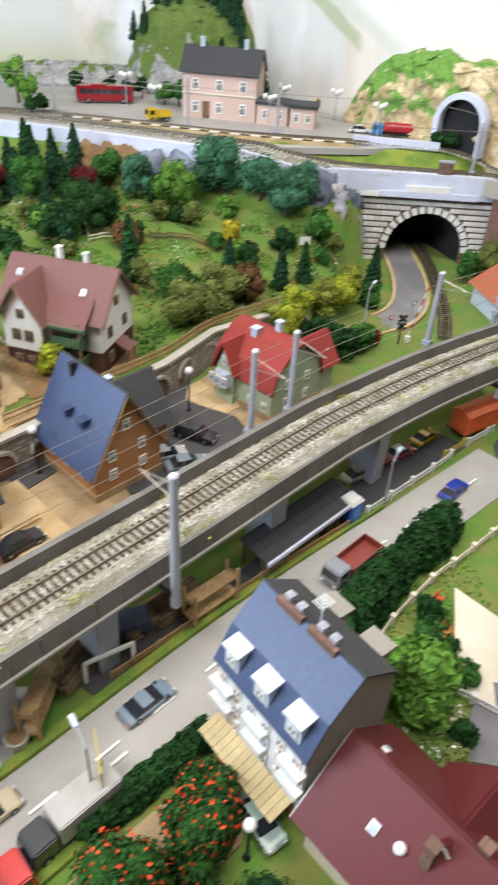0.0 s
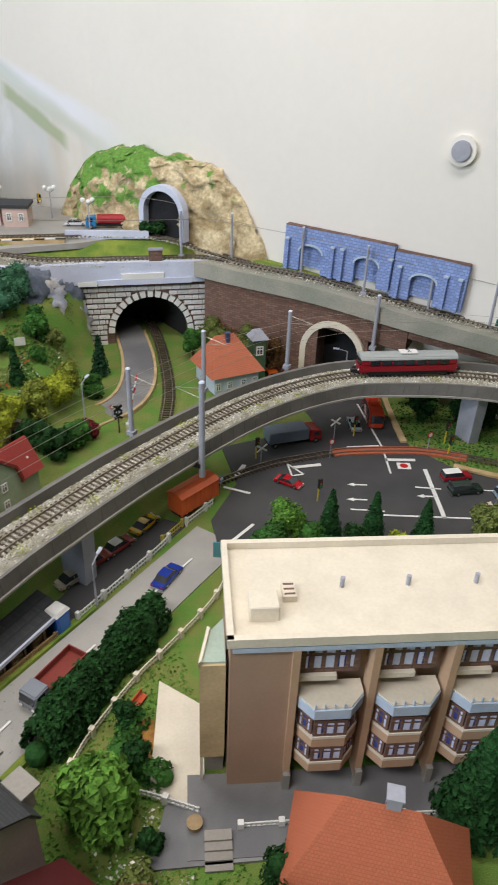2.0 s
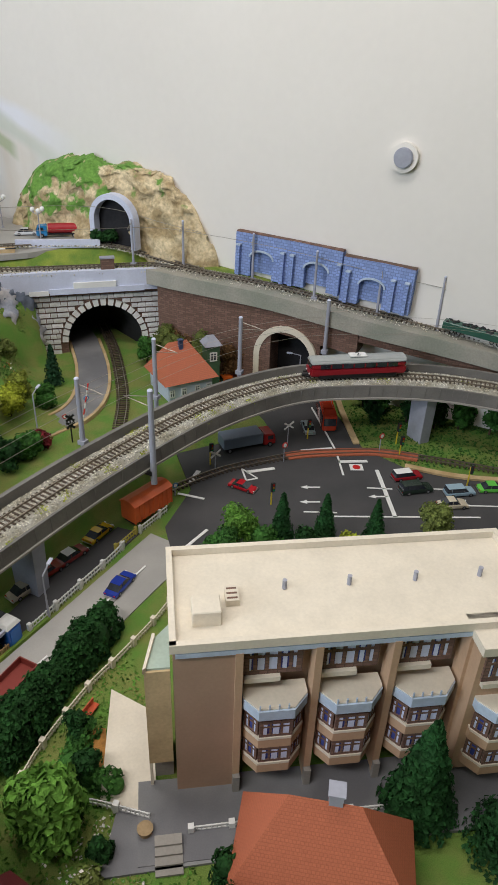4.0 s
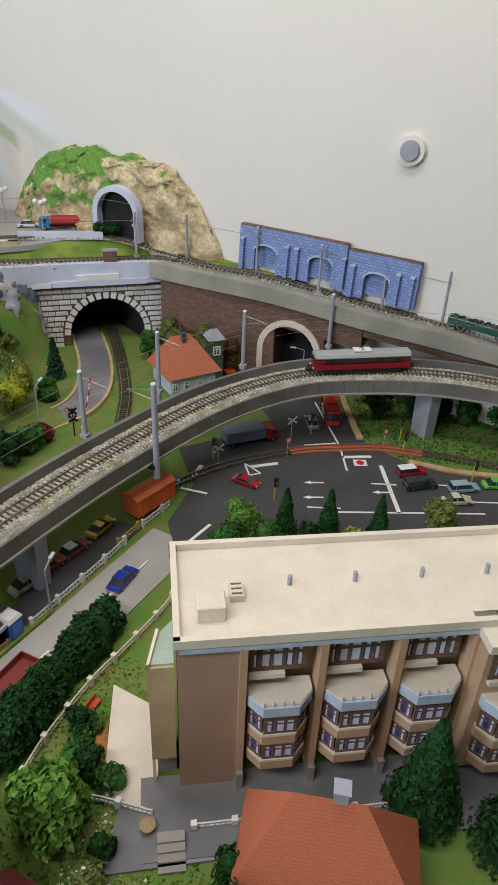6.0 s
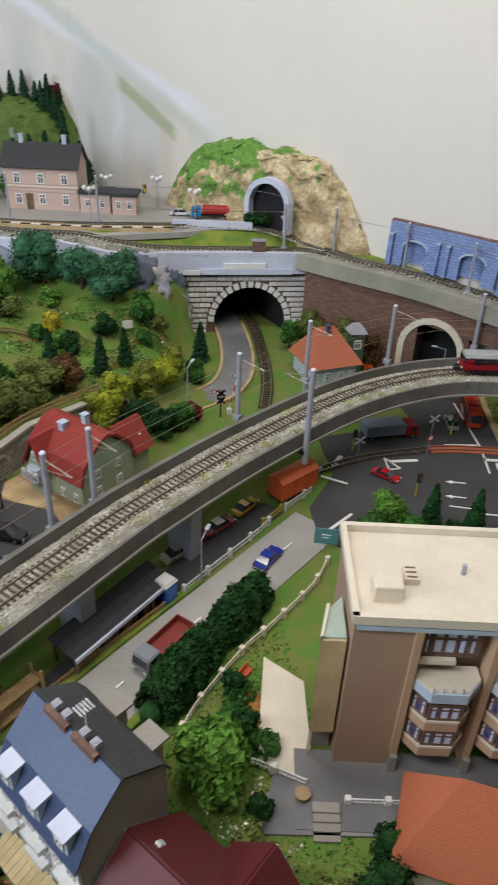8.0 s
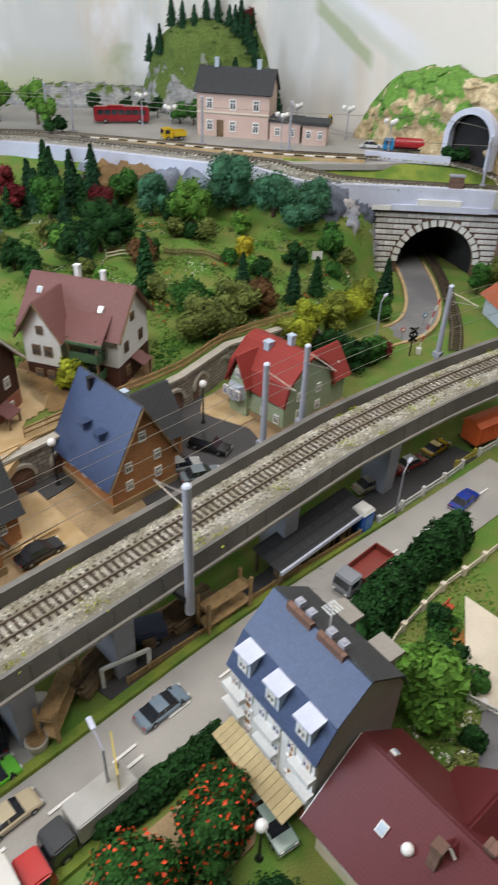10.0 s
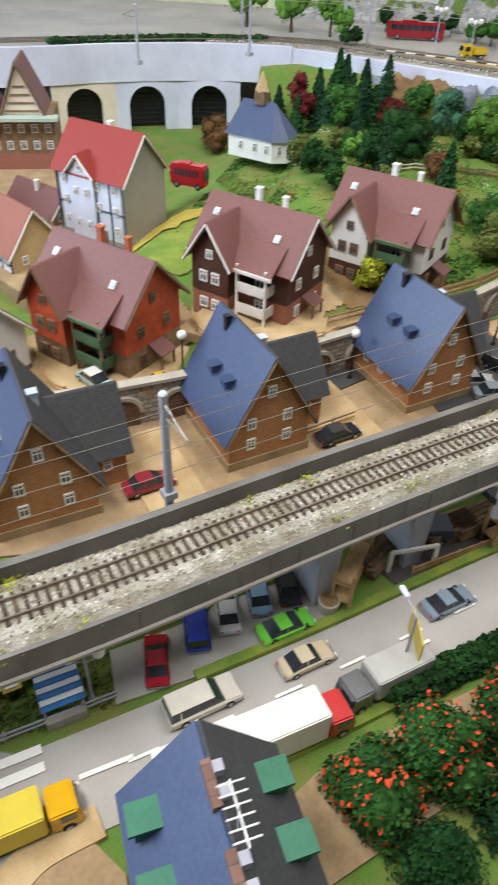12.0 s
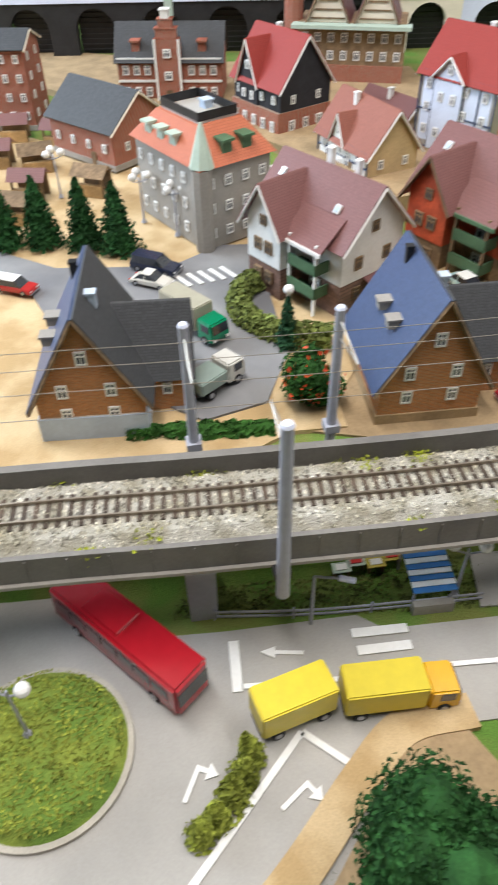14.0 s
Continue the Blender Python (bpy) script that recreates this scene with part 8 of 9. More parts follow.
def timber_yard():
    for i, (x, y, rz) in enumerate(((-0.125, 0.600, 38), (-0.095, 0.622, 44), (-0.175, 0.565, 60), (-0.19, 0.545, 62))):
        t = thing("timber_stack", pose(x, y, 0.002, 0, 0, rz), "stack of brown sawn boards under the viaduct", "timber", "timber stacks")
        for j in range(4):
            for k in range(5):
                part("board", boxes(((random.uniform(-0.003, 0.003), -0.012 + k * 0.006, 0.003 + j * 0.0042), (0.062, 0.005, 0.0034))), M["oldwood"], t)
    g = thing("yard_gate", pose(-0.157, 0.541, 0, 0, 0, 28), "white angular gate frame at the timber yard", "gate")
    part("beam", boxes(((0, 0, 0.030), (0.052, 0.003, 0.004))), M["white"], g)
    for k in (-1, 1):
        part("post", boxes(((k * 0.025, 0, 0.015), (0.004, 0.003, 0.03))), M["white"], g)
    b = thing("barrel_planter", pose(-0.231, 0.466, 0.002), "round clay-coloured planter at the parking lot", "planter")
    bm = bmesh.new()
    tube(bm, (0, 0, 0), (0, 0, 0.014), 0.009, 0.011, 16)
    part("tub", bm, M["kerb"], b)
    part("soil", tube(bmesh.new(), (0, 0, 0.0142), (0, 0, 0.0146), 0.009, n=16), M["earth"], b)
    p = thing("pot", pose(0.220, 0.466, 0), "clay pot with yellow flowers at the steps", "flower pot")
    part("tub", tube(bmesh.new(), (0, 0, 0), (0, 0, 0.011), 0.006, 0.008, 14), M["stucco"], p)
    bn = thing("bench", pose(0.196, 0.622, 0, 0, 0, 44), "brown wooden garden bench", "bench")
    part("seat", boxes(((0, 0, 0.005), (0.024, 0.008, 0.0014))), M["planks_red"], bn)
    part("backrest", boxes(((0, 0.004, 0.010), (0.024, 0.0014, 0.006))), M["planks_red"], bn)
    for k in (-1, 1):
        part("leg", boxes(((k * 0.009, 0, 0.0022), (0.0016, 0.007, 0.0044))), M["black"], bn)
    st = thing("garden_steps", pose(0.238, 0.448, 0, 0, 0, -14), "grey stone garden steps", "steps")
    for i in range(4):
        part("step", boxes(((0, -0.008 * i, 0.009 - i * 0.0024), (0.026, 0.010, 0.0024))), M["render_grey"], st)


timber_yard()


def awning_stall():
    t = thing("market_stall", pose(-0.436, 0.312, 0, 0, 0, 40), "stall under a blue and white striped awning", "stall")
    for i in range(9):
        m = paint("awning_blue", (0.03, 0.16, 0.42), 0.6) if i % 2 == 0 else M["white"]
        part("awning_stripe", boxes(((0, 0, 0), (0.036, 0.0052, 0.0014))), m, t, at=pose(0, -0.021 + i * 0.0052, 0.026 + 0.0008 * i))
    for u in (-0.016, 0.016):
        for v in (-0.02, 0.02):
            part("post", boxes(((u, v, 0.012), (0.0014, 0.0014, 0.025))), M["mast"], t)
    part("counter", boxes(((0, -0.024, 0.006), (0.034, 0.006, 0.012))), M["render_grey"], t)
    for i, (x, y) in enumerate(((-0.493, 0.298), (-0.470, 0.320), (-0.500, 0.285), (-0.478, 0.306))):
        b = thing("picnic_table", pose(x, y, 0, 0, 0, 42), "small table with pale and red cloth", "table", "picnic tables")
        part("tabletop", boxes(((0, 0, 0.010), (0.016, 0.011, 0.001))), M["straw"] if i % 2 else M["mint"], b)
        part("cloth", boxes(((0, 0, 0.0112), (0.010, 0.006, 0.0008))), M["signred"] if i < 2 else M["white"], b)
        for u in (-0.006, 0.006):
            part("leg", boxes(((u, 0, 0.005), (0.0012, 0.008, 0.010))), M["oldwood"], b)


awning_stall()


def relief_wall():
    """Two moulded blue stone arcade panels leaning on the plaster wall, with arched niches and buttresses."""
    for x0, y0, z0, x1, y1, z1, h, arches, posts in (
            (0.686, 1.451, 0.243, 0.843, 1.272, 0.235, 0.077, (0.26, 0.78), (0.04, 0.47, 0.56, 0.99)),
            (0.845, 1.270, 0.226, 0.940, 1.160, 0.221, 0.078, (0.44,), (0.10, 0.74, 0.93))):
        a, b = Vector((x0, y0, 0)), Vector((x1, y1, 0))
        L = (b - a).length
        drop = math.degrees(math.atan2(z0 - z1, L))
        c = (a + b) / 2
        t = thing("relief_arcade", pose(c.x, c.y, (z0 + z1) / 2, 0, 0, math.degrees(math.atan2(y1 - y0, x1 - x0))) @ pose(0, 0, 0, 0, drop, 0), "bright blue stone arcade panel leaning on the wall", "retaining wall", "arcade panels")
        r, rise = 0.0255, 0.030
        out = [(-L / 2, -0.012)]
        for f in arches:
            m = -L / 2 + L * f
            out += [(m - r, -0.012), *[(m + r * math.cos(q), rise + 0.55 * r * math.sin(q)) for q in np.linspace(math.pi, 0, 13)], (m + r, -0.012)]
        out += [(L / 2, -0.012), (L / 2, h), (L * 0.1, h + 0.002), (-L / 2, h)]
        part("panel", prism(out, "y", -0.008, 0.010), M["bluestone"], t)
        part("niche_back", boxes(((0, 0.007, h / 2 - 0.008), (L - 0.004, 0.006, h - 0.008))), M["bluestone"], t)
        part("coping", boxes(((0, 0.001, h + 0.001), (L, 0.014, 0.003))), M["brownstone"], t, "rough brown top edge")
        for f in arches:
            arc = [(r * math.cos(q), rise + 0.55 * r * math.sin(q)) for q in np.linspace(math.pi, 0, 13)]
            ring = [(p[0] * 1.14, rise + (p[1] - rise) * 1.26) for p in arc]
            part("arch_ring", prism(ring + arc[::-1], "y", -0.011, -0.006), M["bluetrim"], t, at=pose(-L / 2 + L * f, 0, 0))
        for f in posts:
            part("buttress", box(bmesh.new(), (-L / 2 + L * f, -0.012, 0.020), (0.0085, 0.010, 0.062), 0, 0.9), M["bluestone"], t)
            part("buttress_cap", boxes(((-L / 2 + L * f, -0.012, 0.0525), (0.0095, 0.011, 0.003))), M["bluetrim"], t)


relief_wall()


def upper_wagon():
    """Dark green wagon standing on the descending line."""
    d = Vector((1.034 - 0.976, 1.052 - 1.119, 0)).normalized()
    t = thing("flat_wagon", pose(1.030, 1.062, 0.186, 0, 0, math.degrees(math.atan2(d.y, d.x))) @ pose(0, 0, 0, 0, 5, 0), "dark green open wagon loaded with black coal", "wagon")
    g = paint("wagon_green", (0.02, 0.09, 0.06), 0.5)
    part("body", bevel(boxes(((0, 0, 0.014), (0.13, 0.026, 0.014))), 0.001), g, t)
    bm = bmesh.new()
    for i in range(60):
        ball(bm, (random.uniform(-0.06, 0.06), random.uniform(-0.010, 0.010), 0.021), random.uniform(0.002, 0.0045), 1)
    part("coal", bm, M["black"], t)
    wheels(t, (-0.045, -0.032, 0.032, 0.045), 0.010, 0.0045, 0.002)


upper_wagon()
wall_low = smooth([(0.250, 1.648, 0), (0.34, 1.626, 0), (0.425, 1.607, 0)], 12)
tagged(part("low_wall", sweep([p + Vector((0, 0, UP)) for p in wall_low], [(0, 0), (0.008, 0), (0.008, 0.017), (0, 0.017)]), M["palewall"]), "low pale blue wall beside the station road", "retaining wall", kind="structure")


def square_stall(x, y, rz, roof, label):
    """An open wooden stall: four posts, counter and pitched roof."""
    t = thing("wooden_stall", pose(x, y, 0.0665, 0, 0, rz), label, "market stall", "stalls on the square")
    for u in (-0.022, 0.022):
        for v in (-0.014, 0.014):
            part("post", boxes(((u, v, 0.016), (0.003, 0.003, 0.032))), M["oldwood"], t)
    part("counter", boxes(((0, -0.013, 0.009), (0.044, 0.008, 0.018))), M["wood"], t)
    part("back_panel", boxes(((0, 0.0145, 0.015), (0.044, 0.002, 0.030))), M["oldwood"], t)
    part("roof", prism([(-0.020, 0.030), (0, 0.044), (0.020, 0.030), (0, 0.040)], "x", -0.028, 0.028), M[roof], t)


for x, y, rz, roof in ((-1.46, 0.86, 25, "brownroof"), (-1.37, 0.88, 15, "oldwood"), (-1.40, 0.76, 40, "brownroof"), (-1.31, 0.78, 20, "brownroof"), (-1.26, 0.68, 50, "oldwood"), (-1.33, 0.66, 35, "brownroof"), (-1.52, 0.78, 10, "oldwood"), (-1.19, 0.60, 30, "brownroof"), (-1.12, 0.66, 15, "oldwood"), (-1.24, 0.53, 45, "brownroof"), (-1.15, 0.53, 25, "oldwood"), (-1.33, 0.56, 20, "brownroof")):
    square_stall(x, y, rz, roof, "small brown wooden stall on the sandy market square")


# ---- trees and plants ----
def cloud(rng, n, clumps):
    """Points and outward normals on the skins of several lumps (centre, radii)."""
    w = np.array([c[3] ** 2 for c in clumps])
    pick = rng.choice(len(clumps), n, p=w / w.sum())
    C = np.array([c[:3] for c in clumps])[pick]
    R = np.array([c[3] for c in clumps])[pick]
    d = rng.normal(0, 1, (n, 3))
    d /= np.linalg.norm(d, axis=1)[:, None]
    return C + d * (R * rng.uniform(0.70, 1.06, n))[:, None], d


def leafy_tree(x, y, z, h, r, m, label, seed, n=700, leaf=0.0032, flowers=None, name="tree", trunk=0.3, lumps=12, category="tree"):
    rng = np.random.default_rng(seed)
    if n >= 1000:
        n, leaf = n * 2, leaf * 0.76
    t = thing(name, pose(x, y, z, 0, 0, seed * 37 % 360), label, category)
    bm = bmesh.new()
    tube(bm, (0, 0, -0.003), (0.002, 0.001, h * 0.62), max(0.0012, r * 0.10), max(0.0006, r * 0.04), 7)
    for i in range(4):
        a = i * 1.7 + seed
        tube(bm, (0, 0, h * (trunk + 0.08 * i)), (r * 0.55 * math.cos(a), r * 0.55 * math.sin(a), h * (trunk + 0.22 + 0.09 * i)), r * 0.035, r * 0.015, 5)
    part("trunk", bm, M["trunk"], t)
    cl = []
    for i in range(lumps):
        a, u = rng.uniform(0, 6.28), rng.uniform(0, 1)
        zz = h * (trunk + (1 - trunk) * (0.18 + 0.66 * u))
        rr = r * (0.72 - 0.55 * abs(u - 0.35)) * rng.uniform(0.55, 1.0)
        cl.append((rr * math.cos(a), rr * math.sin(a), zz, r * rng.uniform(0.32, 0.52)))
    cl.append((0, 0, h * (trunk + (1 - trunk) * 0.45), r * 0.62))
    p, d = cloud(rng, n, cl)
    p[:, 2] = np.clip(p[:, 2], 0.001, h * 1.05)
    part("crown", flakes("crown", p, d, leaf, M[m], seed), None, t)
    inner = bmesh.new()
    for c in cl:
        ball(inner, c[:3], c[3] * 0.70, 2)
    part("inner_crown", inner, M[m], t)
    if flowers:
        p, d = cloud(rng, n // 11, [(c[0], c[1], c[2], c[3] * 1.04) for c in cl])
        bl = [i for i in range(len(p)) if p[i][2] > h * 0.3]
        part("blossom", flakes("blossom", p[bl] + d[bl] * 0.0015, d[bl], leaf * 1.0, M[flowers], seed + 1), None, t, "small bright blossoms")
    return t


def conifer(x, y, z, h, r, label, seed, m="needle", n=620, tilt=0):
    rng = np.random.default_rng(seed)
    fine = 0.72 if n >= 800 else 1.0
    n = int(n / fine ** 2)
    t = thing("conifer", pose(x, y, z, tilt, 0, seed * 53 % 360), label, "conifer", "conifers")
    part("trunk", tube(bmesh.new(), (0, 0, -0.004), (0, 0, h * 0.9), r * 0.10, r * 0.02, 6), M["trunk"], t)
    u = rng.uniform(0, 1, n) ** 1.35
    tiers = 9
    saw = 1 - 0.30 * ((u * tiers) % 1)
    rad = r * (1 - u) ** 0.85 * saw * rng.uniform(0.55, 1.08, n) + 0.0008
    a = rng.uniform(0, 6.28, n)
    p = np.stack([rad * np.cos(a), rad * np.sin(a), h * (0.06 + 0.94 * u)], 1)
    d = np.stack([np.cos(a), np.sin(a), np.full(n, 0.5)], 1)
    part("crown", flakes("crown", p, d, 0.0030 * fine * max(0.7, min(1.6, h / 0.07)), M[m], seed, 0.4), None, t)
    part("inner_crown", tube(bmesh.new(), (0, 0, h * 0.06), (0, 0, h * 0.96), r * 0.62, 0.0005, 9), M[m], t)
    return t


def hedge(pts, half, h, m, label, seed, n, leaf=0.003, z=None, name="hedge", lumpy=0.25):
    rng = np.random.default_rng(seed)
    line = smooth([(x, y, 0) for x, y in pts], max(10, len(pts) * 8))
    t = thing(name, pose(0, 0, 0), label, "hedge")
    core = bmesh.new()
    P, D = [], []
    for p, d in along(line, half * 0.9):
        zz = land(p.x, p.y) if z is None else z
        k = 1 + lumpy * rng.uniform(-1, 1)
        ball(core, (p.x + rng.uniform(-1, 1) * half * lumpy, p.y + rng.uniform(-1, 1) * half * lumpy, zz + h * 0.45 * k), half * 0.66 * k, 2, h / half * 0.55)
    for i in range(n):
        q = rng.uniform(0, len(line) - 1.001)
        a, b = line[int(q)], line[int(q) + 1]
        p = a.lerp(b, q % 1)
        d = (b - a).normalized()
        ang = rng.uniform(0, math.pi)
        k = 1 + lumpy * (noise.noise((p.x * 60, p.y * 60, seed)) * 1.3) + rng.uniform(-0.12, 0.12)
        off = Vector((-d.y, d.x, 0)) * math.cos(ang)
        zz = land(p.x, p.y) if z is None else z
        P.append((p.x + off.x * half * k, p.y + off.y * half * k, zz + h * k * (0.25 + 0.75 * math.sin(ang)) * rng.uniform(0.35 if abs(math.cos(ang)) > 0.7 else 0.9, 1)))
        D.append((off.x, off.y, math.sin(ang)))
    part("core", core, M[m], t)
    part("leaves", flakes("leaves", P, D, leaf, M[m], seed), None, t)
    return t


def G(x, y):
    return land(x, y)


# gardens behind the viaduct
for i, (x, y, h, r) in enumerate(((-0.183, 1.190, 0.095, 0.022), (0.272, 1.395, 0.085, 0.020), (0.067, 1.228, 0.075, 0.018), (0.111, 1.262, 0.070, 0.016), (-0.02, 1.27, 0.06, 0.016), (-0.285, 1.21, 0.075, 0.020), (-0.255, 1.40, 0.07, 0.02), (-0.36, 1.45, 0.06, 0.02),
                              (-0.459, 1.600, 0.095, 0.026), (-0.407, 1.585, 0.115, 0.028), (-0.368, 1.590, 0.105, 0.026), (-0.43, 1.54, 0.085, 0.022), (-0.50, 1.57, 0.08, 0.024), (-0.575, 1.60, 0.085, 0.026), (-0.47, 1.645, 0.10, 0.028), (-0.43, 1.64, 0.095, 0.026), (-0.555, 1.635, 0.08, 0.024), (-0.325, 1.60, 0.09, 0.026), (-0.34, 1.53, 0.08, 0.022), (-0.385, 1.53, 0.095, 0.024))):
    conifer(x, y, G(x, y), h, r, "slender dark green conifer in the hillside gardens", 100 + i, "needle" if i % 3 else "needle2")
TREES = [
    (-0.083, 1.085, 0.080, 0.046, "leaf_olive", "grey-olive bushy tree behind the garden wall"), (-0.040, 1.150, 0.075, 0.044, "leaf_olive", "grey-olive bushy tree behind the garden wall"),
    (-0.118, 1.150, 0.065, 0.036, "leaf_mid", "mid green garden tree"), (0.005, 1.185, 0.060, 0.036, "leaf_rust", "rusty green garden shrub"),
    (-0.113, 1.455, 0.095, 0.046, "leaf_light", "round fresh green tree below the plateau"), (-0.030, 1.500, 0.105, 0.064, "leaf_blue", "large blue-green tree below the plateau"),
    (0.045, 1.470, 0.085, 0.050, "leaf_blue", "blue-green bushy tree below the plateau"), (0.100, 1.455, 0.075, 0.044, "leaf_blue", "blue-green bushy tree below the plateau"),
    (-0.275, 1.325, 0.090, 0.046, "leaf_dark", "dark green spreading tree in the gardens"), (-0.300, 1.255, 0.075, 0.036, "leaf_dark", "dark green spreading tree in the gardens"), (-0.235, 1.37, 0.07, 0.036, "leaf_dark", "dark green spreading tree in the gardens"),
    (-0.399, 1.500, 0.080, 0.040, "leaf_mid", "green tree near the cliff"), (-0.305, 1.53, 0.060, 0.036, "leaf_red", "dark red shrub near the cliff"),
    (-0.500, 1.590, 0.130, 0.034, "leaf_red", "tall dark red tree behind the chapel"), (-0.66, 1.52, 0.07, 0.044, "leaf_rust", "brown bushy tree by the bridge"), (-0.60, 1.60, 0.06, 0.03, "leaf_blue", "blue-green bush by the bridge"),
    (-0.403, 1.218, 0.06, 0.026, "leaf_dark", "dark shrub beside the chapel"), (-0.366, 1.175, 0.055, 0.026, "leaf_dark", "dark shrub beside the chapel"), (-0.435, 1.26, 0.05, 0.026, "leaf_olive", "olive shrub beside the chapel"),
    (0.159, 1.078, 0.060, 0.034, "leaf_dark", "dark green shrub behind the viaduct"), (0.125, 1.120, 0.055, 0.034, "leaf_dark", "dark green shrub behind the viaduct"), (0.19, 1.115, 0.05, 0.03, "leaf_mid", "green shrub behind the viaduct"),
    (0.215, 1.14, 0.035, 0.018, "leaf_red", "dark red shrub by the valley road"), (0.243, 1.290, 0.045, 0.026, "leaf_mid", "green shrub by the valley road"),
    (0.475, 1.430, 0.075, 0.026, "leaf_mid", "green tree in front of the tunnel"), (-0.20, 1.27, 0.045, 0.03, "leaf_rust", "low rusty brown garden shrub"), (0.155, 1.42, 0.05, 0.03, "leaf_mid", "green shrub on the meadow"),
    (0.535, 1.455, 0.09, 0.045, "leaf_olive", "olive scrub against the stone wall"), (0.60, 1.405, 0.11, 0.045, "leaf_olive", "olive scrub against the stone wall"), (0.655, 1.375, 0.10, 0.040, "leaf_rust", "brown bush against the stone wall"), (0.62, 1.42, 0.09, 0.05, "leaf_rust", "brown bush against the stone wall"),
    (-0.20, 1.530, 0.085, 0.040, "leaf_blue", "blue-green tree under the cliff"), (-0.255, 1.560, 0.080, 0.036, "leaf_mid", "green tree under the cliff"), (-0.15, 1.50, 0.06, 0.034, "leaf_dark", "dark shrub under the cliff"), (0.13, 1.50, 0.07, 0.040, "leaf_blue", "blue-green tree under the cliff"), (0.57, 1.46, 0.08, 0.05, "leaf_rust", "brown bush against the stone wall"),
]
for i, (x, y, h, r, m, lab) in enumerate(TREES):
    leafy_tree(x, y, G(x, y) - 0.003, h, r, m, lab, 200 + i, int(500 + r * 14000), 0.0034, trunk=0.12)
for i, (x, y) in enumerate(((0.051, 1.130), (0.092, 1.160), (0.136, 1.195), (0.175, 1.235), (0.20, 1.265), (0.07, 1.11))):
    leafy_tree(x, y, G(x, y) - 0.003, 0.070 + 0.008 * (i % 3), 0.032, "leaf_lime" if i % 2 else "leaf_moss", "yellow-green bush by the valley road", 300 + i, 1100, 0.0030, trunk=0.1)
leafy_tree(-0.014, 1.350, G(-0.014, 1.35), 0.045, 0.024, "leaf_yellow", "bright yellow bush in the gardens", 310, 500, 0.003, trunk=0.15)
leafy_tree(-0.262, 0.918, 0.115, 0.048, 0.024, "leaf_lime", "yellow-green round bush by the chalet", 311, 600, 0.003, trunk=0.15)
rng_g = random.Random(21)
kinds = (("leaf_mid", "mid green shrub in the hillside gardens"), ("leaf_olive", "olive shrub in the hillside gardens"), ("leaf_dark", "dark green shrub in the hillside gardens"), ("leaf_light", "fresh green shrub in the hillside gardens"), ("leaf_bush", "deep green shrub in the hillside gardens"))
for i in range(30):
    x = rng_g.uniform(-0.17, 0.20) if i % 3 else rng_g.uniform(-0.40, -0.15)
    y = rng_g.uniform(1.14, 1.46)
    if y - float(np.interp(x, RET[:, 0], RET[:, 1])) > 0.07 and x < 0.24 - 0.2 * max(0, 1.3 - y):
        m, lab = kinds[i % 5]
        leafy_tree(x, y, G(x, y) - 0.003, rng_g.uniform(0.026, 0.052), rng_g.uniform(0.016, 0.028), m, lab, 700 + i, 620, 0.0028, name="shrub", trunk=0.06, lumps=9, category="shrub")
# plateau
for i, (x, y, h, r, m) in enumerate(((-0.16, 1.985, 0.05, 0.03, "leaf_mid"), (-0.125, 1.965, 0.055, 0.03, "leaf_mid"), (-0.46, 1.86, 0.075, 0.034, "leaf_light"), (-0.50, 1.93, 0.10, 0.04, "leaf_light"), (-0.42, 1.81, 0.04, 0.018, "leaf_dark"), (-0.44, 1.79, 0.04, 0.018, "leaf_dark"), (-0.60, 1.95, 0.10, 0.05, "leaf_light"), (-0.72, 1.98, 0.11, 0.06, "leaf_light"), (-0.25, 2.03, 0.045, 0.02, "leaf_dark"), (-0.22, 2.05, 0.05, 0.02, "leaf_dark"), (0.425, 1.622, 0.035, 0.018, "leaf_dark"), (0.450, 1.610, 0.035, 0.018, "leaf_dark"), (-0.38, 2.06, 0.05, 0.026, "leaf_dark"), (-0.30, 2.06, 0.045, 0.02, "leaf_dark"))):
    leafy_tree(x, y, UP, h, r, m, "small leafy tree at the station yard", 330 + i, 450, 0.0034, trunk=0.3)
hedge([(-1.05, 1.56), (-0.80, 1.73), (-0.62, 1.79)], 0.012, 0.014, "leaf_dark", "low clipped dark hedge along the bridge track", 360, 1200, 0.003, UP)
for i in range(15):
    rng = random.Random(i)
    x, y = (-0.245 + i * 0.030, 2.17 + rng.uniform(-0.02, 0.03)) if i < 10 else (rng.uniform(-0.03, 0.06), 2.135 + rng.uniform(-0.01, 0.02))
    q = math.hypot((x + 0.08) / 0.20, (y - 2.20) / 0.11)
    conifer(x, y, UP + 0.215 * max(0, 1 - q ** 4.5) - 0.012, rng.uniform(0.045, 0.075), 0.017, "dark conifer on the wooded hill", 400 + i, "needle", 380)
for i, (x, y, h) in enumerate(((-0.06, 2.09, 0.13), (-0.02, 2.08, 0.14), (0.03, 2.06, 0.19), (0.065, 2.05, 0.12), (-0.10, 2.09, 0.12), (0.085, 2.04, 0.08))):
    conifer(x, y, UP, h, 0.030, "tall dark conifer behind the station", 440 + i, "needle", 500)
leafy_tree(0.02, 2.19, UP + 0.195, 0.05, 0.03, "leaf_red", "dark red tree on the hilltop", 450, 400, 0.0034, trunk=0.2)
